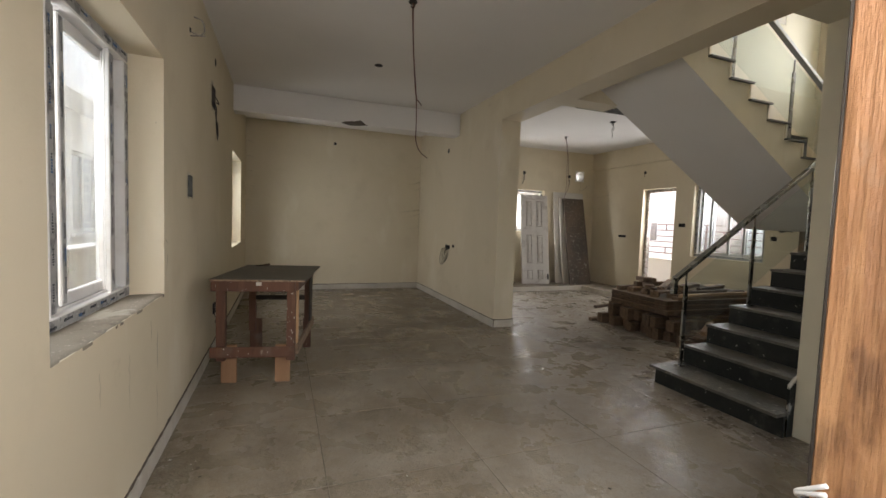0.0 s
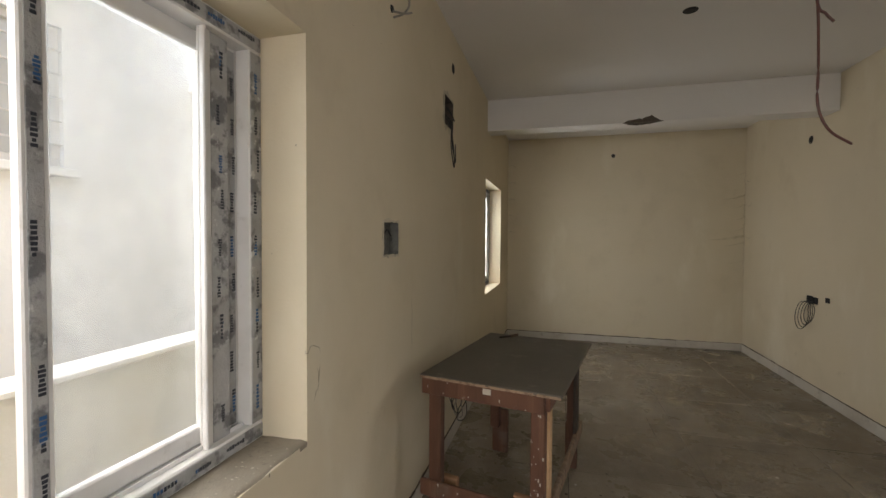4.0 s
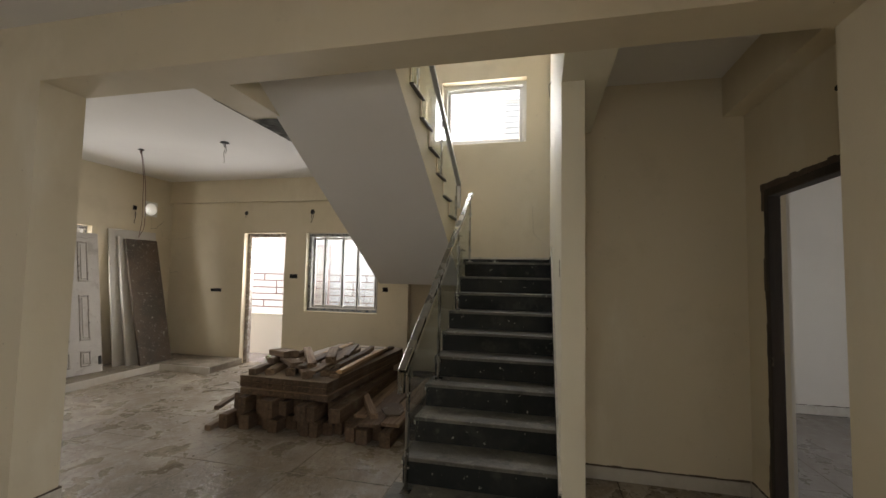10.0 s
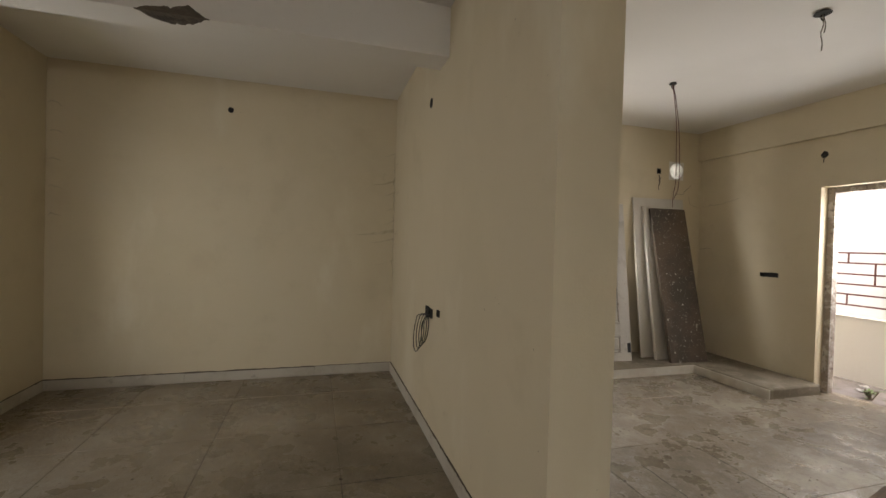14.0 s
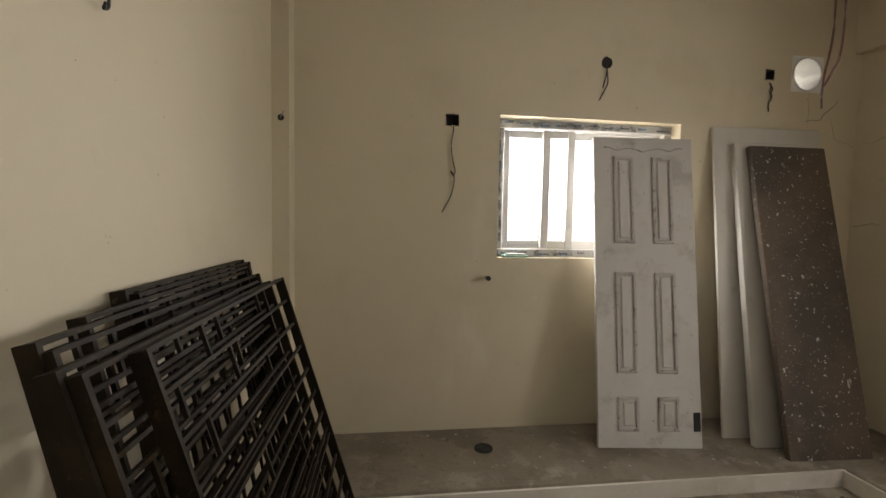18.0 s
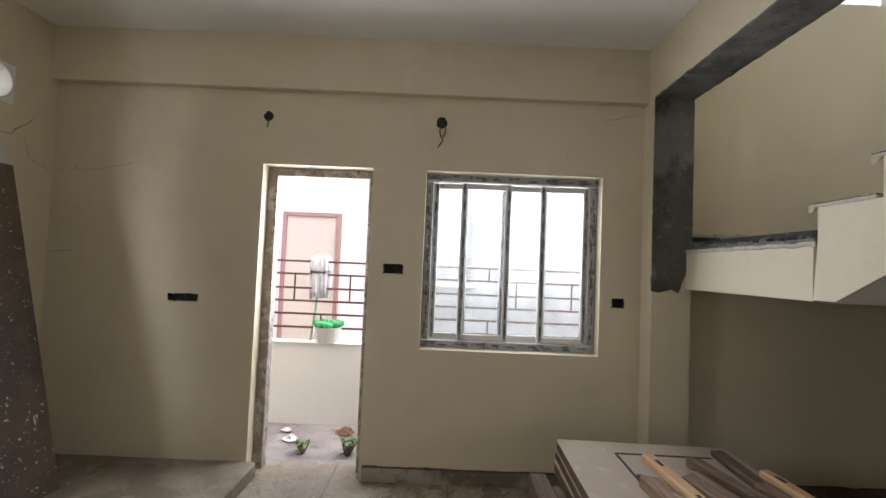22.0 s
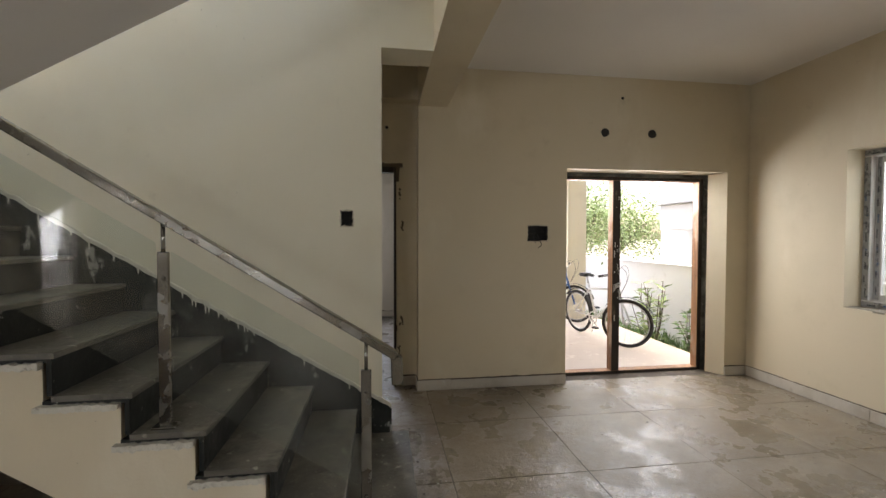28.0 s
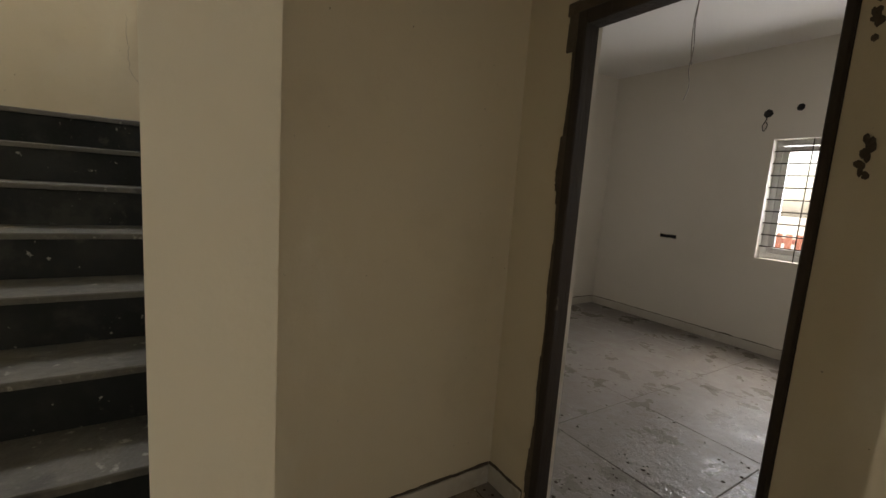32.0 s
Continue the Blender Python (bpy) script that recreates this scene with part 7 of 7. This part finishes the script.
for u0, u1, z0, z1 in ((6.985, 7.075, 0.885, 0.96), (6.90, 6.965, 0.89, 0.955), (6.715, 6.765, 0.93, 0.975)):
    b = new_bm()
    for a in ((u0, u1, 0.0005, 0.003, z0, z1), (u0, u0 + 0.006, 0.003, 0.012, z0, z1), (u1 - 0.006, u1, 0.003, 0.012, z0, z1), (u0 + 0.006, u1 - 0.006, 0.003, 0.012, z0, z0 + 0.006), (u0 + 0.006, u1 - 0.006, 0.003, 0.012, z1 - 0.006, z1)):
        box(b, *a)
    b.transform(back)
    part("box", b, HOLE, ob_)
for k in range(4):
    b = new_bm()
    r = 0.10 + 0.012 * k
    pts = [(6.93 + 0.006 * k, 0.01, 0.92)] + [(6.97 + 0.01 * k + r * 0.85 * math.sin(a), 0.022 + 0.016 * k + 0.03 * (1 - math.cos(a)) * 0.5, 0.80 - 0.01 * k + r * math.cos(a)) for a in [radians(q) for q in range(20, 340, 32)]] + [(6.99 + 0.004 * k, 0.012, 0.915)]
    tube(b, bend(pts, 4), 0.0035, 6)
    b.transform(back)
    part("cable_loop", b, CABLE_B, ob_)


low = thing("socket_box", "black socket box behind the workbench with loose cable loops", "socket", (WEST, 5.02, 0.42))
back = low.matrix_world.inverted() @ frame_of("x", WEST, 1)
b = new_bm()
for a in ((4.97, 5.07, 0.0005, 0.004, 0.37, 0.47), (4.97, 4.977, 0.004, 0.014, 0.37, 0.47), (5.063, 5.07, 0.004, 0.014, 0.37, 0.47), (4.977, 5.063, 0.004, 0.014, 0.37, 0.377), (4.977, 5.063, 0.004, 0.014, 0.463, 0.47)):
    box(b, *a)
b.transform(back)
part("box", b, HOLE, low)
for k in range(4):
    r = 0.075 + 0.018 * k
    b = new_bm()
    pts = [(5.0 + 0.01 * k, 0.006, 0.42)] + [(5.04 + 0.02 * k + r * 0.8 * math.sin(q), 0.03 + 0.018 * k + 0.02 * math.sin(2 * q + k), 0.33 - 0.015 * k + r * math.cos(q)) for q in [radians(v) for v in range(10, 330, 32)]] + [(5.05, 0.008, 0.41)]
    tube(b, bend(pts, 4), 0.004, 6)
    b.transform(back)
    part("cable_loop", b, CABLE_B if k != 2 else CABLE_G, low)


# wires that hang from the ceilings
def hanging(at, label, lines, r=0.0045, material=None, disc=0.035):
    th = thing("hanging_cable", label, "cable", at)
    b = new_bm()
    rod(b, (0, 0, -0.012), (0, 0, 0), disc, 18, disc * 0.8)
    part("hook_plate", b, HOLE, th, "dark round ceiling plate")
    b = new_bm()
    tube(b, bend([(0.012, 0, -0.005), (0.014, 0, -0.04), (0, 0, -0.055), (-0.014, 0, -0.04), (-0.010, 0, -0.02)], 5), 0.004, 6)
    part("hook", b, IRON, th)
    for pts in lines:
        b = new_bm()
        tube(b, bend([Vector(p) - Vector(at) for p in pts], 6), r, 6)
        part("cable", b, material or CABLE_R, th)
    return th


hanging((1.525, 3.70, CEILING), "red brown flex hanging from a ceiling hook", [
    [(1.525, 3.70, 2.985), (1.53, 3.715, 2.90), (1.552, 3.735, 2.62), (1.586, 3.75, 2.32), (1.612, 3.75, 2.268), (1.636, 3.75, 2.238)],
    [(1.53, 3.70, 2.985), (1.535, 3.715, 2.88), (1.556, 3.735, 2.60), (1.589, 3.75, 2.304), (1.596, 3.75, 2.097), (1.598, 3.75, 1.965), (1.631, 3.75, 1.882), (1.70, 3.76, 1.834)]], 0.0042)
hanging((5.52, 7.19, CEILING), "pair of pale brown wires hanging from a ceiling hook", [
    [(5.52, 7.19, 2.985), (5.55, 7.18, 2.85), (5.585, 7.17, 2.60), (5.605, 7.17, 2.35), (5.612, 7.17, 2.14), (5.604, 7.17, 2.02), (5.58, 7.17, 1.96), (5.552, 7.17, 1.91)],
    [(5.515, 7.19, 2.985), (5.535, 7.18, 2.85), (5.56, 7.17, 2.60), (5.565, 7.17, 2.40), (5.573, 7.17, 2.10), (5.55, 7.17, 1.95), (5.545, 7.17, 1.88), (5.548, 7.17, 1.835)]], 0.0035)
hanging((5.45, 5.91, CEILING), "short black wire on a ceiling hook", [[(5.45, 5.91, 2.985), (5.46, 5.91, 2.92), (5.44, 5.91, 2.86), (5.455, 5.91, 2.80), (5.45, 5.91, 2.75)], [(5.45, 5.91, 2.985), (5.48, 5.91, 2.93), (5.47, 5.91, 2.87)]], 0.004, CABLE_G, 0.05)
hanging((5.17, -1.2, CEILING), "pale wire hanging from the bedroom ceiling", [[(5.17, -1.2, 2.985), (5.18, -1.2, 2.80), (5.165, -1.2, 2.60), (5.18, -1.2, 2.45), (5.16, -1.2, 2.33), (5.19, -1.2, 2.22)], [(5.17, -1.2, 2.985), (5.19, -1.2, 2.78), (5.18, -1.2, 2.58), (5.165, -1.2, 2.48)]], 0.004, CABLE_G)
b = new_bm()
for k, (r, z) in enumerate(((0.045, -0.003), (0.034, -0.008))):
    rod(b, (1.57, 5.16, CEILING + z), (1.57, 5.16, CEILING + 0.001), r, 20)
tagged(part("ceiling_box", b, HOLE), "dark round fan box in the ceiling", "ceiling box")

# bent hooks and pipe stubs on the walls
def wall_hook(axis, face, side, u, z, lines, label, material, r=0.005, cat="hook"):
    m = frame_of(axis, face, side)
    th = thing("wall_hook", label, cat, m @ Vector((u, 0, z)))
    back = th.matrix_world.inverted() @ m
    b = new_bm()
    rod(b, (u, 0.0, z), (u, 0.006, z), 0.018, 14, 0.014)
    b.transform(back)
    part("plate", b, HOLE, th)
    for pts in lines:
        b = new_bm()
        tube(b, bend(pts, 6), r, 6)
        b.transform(back)
        part("wire", b, material, th)
    return th


wall_hook("x", WEST, 1, 3.91, 2.58, [[(3.93, 0.0, 2.55), (3.93, 0.05, 2.56), (3.90, 0.09, 2.58), (3.88, 0.08, 2.64), (3.88, 0.03, 2.66)], [(3.91, 0.0, 2.57), (3.92, 0.06, 2.555), (3.95, 0.085, 2.57)]], "stiff pale wires poking out of a conduit", CABLE_G)
wall_hook("y", STAIR_S, 1, 6.756, 3.985, [[(6.756, 0.0, 3.985), (6.75, 0.03, 3.95), (6.77, 0.02, 3.86), (6.75, 0.02, 3.80)]], "dark wire on a hook in the stairwell", CABLE_B, 0.004)
wall_hook("x", PART_E, 1, 6.96, 2.46, [[(6.96, 0.0, 2.46), (6.955, 0.03, 2.40), (6.945, 0.03, 2.25), (6.95, 0.03, 2.10), (6.955, 0.03, 2.00), (6.95, 0.02, 1.93), (6.955, 0.015, 1.90), (6.93, 0.02, 1.885), (6.92, 0.03, 1.895)]], "dark wire hanging down the wall from a hole", CABLE_B, 0.0035)
wall_hook("y", 8.37, -1, 3.485, 1.99, [[(3.485, 0.0, 1.99), (3.49, 0.03, 1.985), (3.51, 0.03, 2.02)]], "bent wire stub on the column", CABLE_G, 0.003)
tap = thing("pipe_stub", "capped tap pipe stub in the kitchen wall", "pipe", (4.708, KBACK, 1.08))
b = new_bm()
rod(b, (0, -0.045, 0), (0, 0, 0), 0.011, 12)
part("pipe", b, STEEL, tap)
b = new_bm()
rod(b, (0, -0.062, 0), (0, -0.04, 0), 0.015, 12)
part("cap", b, CABLE_B, tap)
b = new_bm()
for r, z in ((0.055, 0.104), (0.042, 0.107)):
    rod(b, (4.655, 8.24, 0.095), (4.655, 8.24, z), r, 22)
tagged(part("floor_drain", b, HOLE), "round dark drain cover in the cement plinth", "drain")
dish = thing("soap_dish", "pale green plastic dish on the kitchen sill", "dish", (4.90, 8.545, 1.209))
GREENP = mat("pale green plastic", (0.42, 0.62, 0.55), 0.45)
b = new_bm()
rbox(b, -0.085, 0.085, -0.03, 0.03, 0, 0.014, 0.006)
part("tray", b, GREENP, dish)
b = new_bm()
rbox(b, -0.06, 0.07, -0.025, 0.025, 0.014, 0.024, 0.004)
part("sponge", b, UPVC, dish)

# round vent pipe through the kitchen wall
u0, u1, z0, z1 = VENT
cx, cz, R = (u0 + u1) / 2, (z0 + z1) / 2, 0.113
b = new_bm()
n = 32
rings = []
for y, k in ((KBACK - 0.0, 1), (8.73, 1)):
    inner = [b.verts.new((cx + R * math.cos(i * math.tau / n), y, cz + R * math.sin(i * math.tau / n))) for i in range(n)]
    outer = [b.verts.new((cx + 0.12 * math.cos(i * math.tau / n) / max(abs(math.cos(i * math.tau / n)), abs(math.sin(i * math.tau / n))), y, cz + 0.12 * math.sin(i * math.tau / n) / max(abs(math.cos(i * math.tau / n)), abs(math.sin(i * math.tau / n))))) for i in range(n)]
    rings.append((inner, outer))
for i in range(n):
    j = (i + 1) % n
    for inner, outer in rings:
        b.faces.new((inner[i], inner[j], outer[j], outer[i]))
    b.faces.new((rings[0][0][i], rings[1][0][i], rings[1][0][j], rings[0][0][j]))
# white instead of wall paint, to imitate daylight showing through the hole
part("vent_opening", b, OUTW, bpy.data.objects["wall_kitchen"])
vent = thing("vent_pipe", "white plastic vent pipe with a ragged plaster rim", "vent", (cx, KBACK, cz))
b = new_bm()
torus(b, (0, 0, 0), R - 0.004, 0.007, 32, 6)
part("rim", b, UPVC, vent)
b = new_bm()
rod(b, (0, 0.15, 0), (0, 0.155, 0), R - 0.002, 32)
part("cover", b, GLASS, vent)

# chipped plaster along the lower edge of the living room beam
rnd = random.Random(31)
b = new_bm()
n = 44
cols = []
for i in range(n + 1):
    u = i / n
    x = 1.365 + 0.37 * u
    jag = 0.012 * noise.noise(Vector((x * 34, 1, 0))) + 0.008 * noise.noise(Vector((x * 90, 4, 0)))
    up = (0.034 * math.sin(math.pi * u) ** 0.6 + 0.028 * math.exp(-((u - 0.70) / 0.13) ** 2) + jag) * min(1.0, 8 * u, 8 * (1 - u))
    deep = (0.15 * math.sin(math.pi * u) ** 0.8 * (1.1 - 0.5 * u) + 2 * jag) * min(1.0, 8 * u, 8 * (1 - u))
    up, deep = max(up, 0.002), max(deep, 0.004)
    col = []
    for k in range(5):
        col.append(b.verts.new((x, 6.6535 - 0.004 * rnd.random() * (0 < k), 2.672 + up * (1 - k / 4) - 0.0015)))
    for k in range(1, 6):
        col.append(b.verts.new((x, 6.6535 + deep * k / 5, 2.6705 - 0.005 * rnd.random() * (k < 5))))
    cols.append(col)
for p, q in zip(cols, cols[1:]):
    for k in range(9):
        b.faces.new((p[k], p[k + 1], q[k + 1], q[k]))
part("broken_core", b, BRICK, bpy.data.objects["beam_living"], "dark broken plaster under the beam")


# hairline cracks and streaks in the plaster
CRACK = mat("crack in plaster", (0.34, 0.29, 0.205), 0.95, layers=[(20, 0.45, 0.7, (0.46, 0.40, 0.295), 0.8)])


def crack(wall_name, axis, face, side, pts, wide, seed, depth=0.0008):
    """A thin wandering ribbon that tapers at both ends."""
    rnd = random.Random(seed)
    m = frame_of(axis, face, side)
    p = [Vector((u, depth, z)) for u, z in pts]
    line = []
    for a, c in zip(p, p[1:]):
        k = max(3, int((c - a).length / 0.03))
        for i in range(k):
            line.append(a.lerp(c, i / k) + Vector((rnd.gauss(0, 0.006), 0, rnd.gauss(0, 0.006))))
    line.append(p[-1])
    b = new_bm()
    pairs = []
    for i, q in enumerate(line):
        t = i / (len(line) - 1)
        w = 0.7 * wide * (4 * t * (1 - t)) ** 0.5 * rnd.uniform(0.3, 1.0) + 0.0004
        d = (line[min(i + 1, len(line) - 1)] - line[max(i - 1, 0)]).normalized()
        nrm = Vector((-d.z, 0, d.x))
        pairs.append((b.verts.new(q + nrm * w), b.verts.new(q - nrm * w)))
    for (a, c), (d, e) in zip(pairs, pairs[1:]):
        b.faces.new((a, d, e, c))
    b.transform(m)
    part("crack", b, CRACK, bpy.data.objects[wall_name])


STAIN = mat("brown damp stain", (0.50, 0.43, 0.30), 0.8, layers=[(9, 0.4, 0.65, (0.60, 0.53, 0.385), 0.9)])
for k, (z, x, w) in enumerate(((2.36, 2.98, 0.006), (2.05, 2.90, 0.022), (1.93, 3.00, 0.012), (1.77, 3.04, 0.006), (1.62, 3.02, 0.014), (1.50, 2.72, 0.034), (1.42, 2.90, 0.012), (1.18, 2.95, 0.010))):
    rnd = random.Random(70 + k)
    b = new_bm()
    n = 16
    up = [(3.163 - (3.163 - x) * i / n, z + 0.05 * (1 - i / n) ** 2 + w * (1 - i / n) ** 0.8 * rnd.uniform(0.7, 1.1)) for i in range(n + 1)]
    dn = [(3.163 - (3.163 - x) * i / n, z + 0.05 * (1 - i / n) ** 2 - w * 0.4 * (1 - i / n) ** 0.8 * rnd.uniform(0.4, 1.3)) for i in range(n + 1)]
    vs = [(b.verts.new((p[0], 0.0006, p[1])), b.verts.new((q[0], 0.0006, q[1]))) for p, q in zip(up, dn)]
    for (a, c), (d, e) in zip(vs, vs[1:]):
        b.faces.new((a, d, e, c))
    b.transform(frame_of("y", BACK, -1))
    part("stain", b, STAIN, bpy.data.objects["wall_back"])
for k, z in enumerate((1.60, 1.85, 2.10, 2.35, 2.60)):
    crack("wall_back", "y", BACK, -1, [(0.01, z), (0.06, z + 0.01), (0.13, z - 0.02)], 0.004, 20 + k)
crack("wall_back", "y", BACK, -1, [(3.16, 1.0), (3.155, 1.6), (3.158, 2.4)], 0.004, 31)
for k, (z, y) in enumerate(((2.30, 8.45), (1.98, 8.40), (1.55, 8.42))):
    crack("wall_partition", "x", PART_W, -1, [(8.61, z), (8.5, z - 0.03), (y, z + 0.01)], 0.005, 40 + k)
crack("wall_kitchen", "y", KBACK, -1, [(6.93, 2.37), (6.925, 2.25), (6.92, 2.12)], 0.003, 50)
crack("wall_kitchen", "y", KBACK, -1, [(6.90, 2.15), (7.02, 2.18), (7.10, 2.26), (7.16, 2.32)], 0.008, 51)
crack("wall_kitchen", "y", KBACK, -1, [(7.10, 2.2), (7.14, 2.05), (7.31, 2.0)], 0.003, 52)
crack("wall_east", "x", EAST, -1, [(8.49, 2.02), (8.2, 2.03), (7.9, 2.10)], 0.004, 53)
crack("wall_east", "x", EAST, -1, [(8.49, 1.45), (8.3, 1.47)], 0.005, 54)
crack("column_kitchen", "x", 3.53, 1, [(8.43, 1.88), (8.435, 1.75), (8.43, 1.66)], 0.004, 55)
crack("wall_west", "x", WEST, 1, [(3.05, 0.42), (3.06, 0.30), (3.05, 0.20)], 0.006, 56)
crack("wall_east", "x", EAST, -1, [(4.45, 2.58), (4.55, 2.55), (4.70, 2.52)], 0.004, 57)
crack("wall_stair_east", "x", 7.30, -1, [(2.25, 1.95), (2.4, 2.1), (2.42, 2.5)], 0.003, 58)

for k, (y, z, ln, w) in enumerate(((3.06, 0.70, 0.22, 0.010), (2.95, 0.78, 0.12, 0.006), (2.62, 0.70, 0.25, 0.005), (2.3, 0.74, 0.15, 0.005), (4.2, 1.2, 0.3, 0.004), (5.6, 0.8, 0.35, 0.004))):
    crack("wall_west", "x", WEST, 1, [(y, z), (y + 0.004, z - ln / 2), (y, z - ln)], w, 240 + k)

# broken floor joints and scratches
for k, (pts, w) in enumerate((([(3.197, 1.146), (3.229, 1.157), (3.285, 1.13)], 0.003), ([(3.285, 1.075), (3.269, 1.017), (3.251, 0.978)], 0.004), ([(3.29, 1.08), (3.275, 1.03)], 0.006))):
    crack("wall_west", "x", WEST, 1, pts, w, 260 + k)
DARKLINE = mat("dirt in a floor joint", (0.06, 0.047, 0.034), 0.95)
rnd = random.Random(90)
for k in range(34):
    along_x = rnd.random() < 0.5
    i, j = rnd.randint(0, 7), rnd.randint(0, 8)
    x, y = TW * i, 0.95 + TD * j
    if k % 4 == 3:
        x, y = x + rnd.uniform(0.1, 0.7), y + rnd.uniform(0.1, 0.7)
    if x > 5.0 and y < 4.3 or x < 0.1 or 4.8 < x < 6.9 and 3.4 < y < 5.4:
        continue
    ln = rnd.uniform(0.25, 0.75)
    a, c = Vector((x, y, 0.0009)), Vector((x + ln * along_x, y + ln * (not along_x), 0.0009))
    b = new_bm()
    pairs = []
    n = int(ln / 0.025)
    for q in range(n + 1):
        p = a.lerp(c, q / n) + Vector((rnd.gauss(0, 0.002), rnd.gauss(0, 0.002), 0))
        w = 0.0045 * (4 * (q / n) * (1 - q / n)) ** 0.4 * rnd.uniform(0.2, 1.0) + 0.0004
        d = Vector((0, w, 0)) if along_x else Vector((w, 0, 0))
        pairs.append((b.verts.new(p + d), b.verts.new(p - d)))
    for (p, q), (r, t) in zip(pairs, pairs[1:]):
        b.faces.new((p, r, t, q))
    part("joint_crack", b, DARKLINE, FLOOR)

# ---- crumbs, chips and dry leaves on the floor ----
def crumbs(name, spots, count, size, material, label, seed):
    rnd = random.Random(seed)
    b = new_bm()
    for _ in range(count):
        x0, x1, y0, y1, z = rnd.choice(spots)
        x, y, s = rnd.uniform(x0, x1), rnd.uniform(y0, y1), rnd.uniform(0.3, 1.0) ** 2 * size
        h = s * rnd.uniform(0.25, 0.6)
        a = rnd.uniform(0, 6.28)
        foot = [b.verts.new((x + s * rnd.uniform(0.6, 1) * math.cos(a + q), y + s * rnd.uniform(0.5, 0.9) * math.sin(a + q), z)) for q in (0, 1.3, 2.6, 3.9, 5.1)]
        tip = b.verts.new((x + rnd.uniform(-0.3, 0.3) * s, y + rnd.uniform(-0.3, 0.3) * s, z + h))
        for p, q in zip(foot, foot[1:] + foot[:1]):
            b.faces.new((p, q, tip))
    return tagged(part(name, b, material), label, "debris", kind="stuff")


LIVING = [(0.1, 3.1, 1.2, 8.5, 0.0), (0.02, 0.25, 1.2, 8.5, 0.0)]
HALL = [(3.5, 7.2, 4.4, 7.8, 0.0), (3.4, 4.6, 0.95, 3.0, 0.0), (3.5, 6.6, 7.3, 7.83, 0.0)]
PLINTH = [(4.0, 7.2, 7.9, 8.45, 0.101)]
BED = [(3.5, 5.2, -2.0, 0.7, 0.0), (3.5, 4.6, 0.0, 0.84, 0.0)]
crumbs("plaster_crumbs", LIVING + HALL * 2 + PLINTH + BED + [(3.5, 4.7, 0.9, 1.4, 0.0)], 1100, 0.013, mat("pale plaster crumb", (0.5, 0.47, 0.41), 0.95), "pale plaster crumbs scattered on the floor", 61)
crumbs("dirt_crumbs", LIVING + HALL * 2 + BED * 2 + [(3.45, 4.7, 0.87, 1.1, 0.0), (4.5, 6.3, 4.6, 6.4, 0.0)], 1200, 0.016, mat("dark dirt crumb", (0.07, 0.055, 0.04), 0.95), "dark dirt and wood crumbs on the floor", 62)
crumbs("sill_crumbs", [(-0.11, -0.01, 2.0, 3.15, 0.865)], 110, 0.006, mat("pale sill crumb", (0.42, 0.38, 0.31), 0.95), "plaster crumbs lying on the window sill", 63)
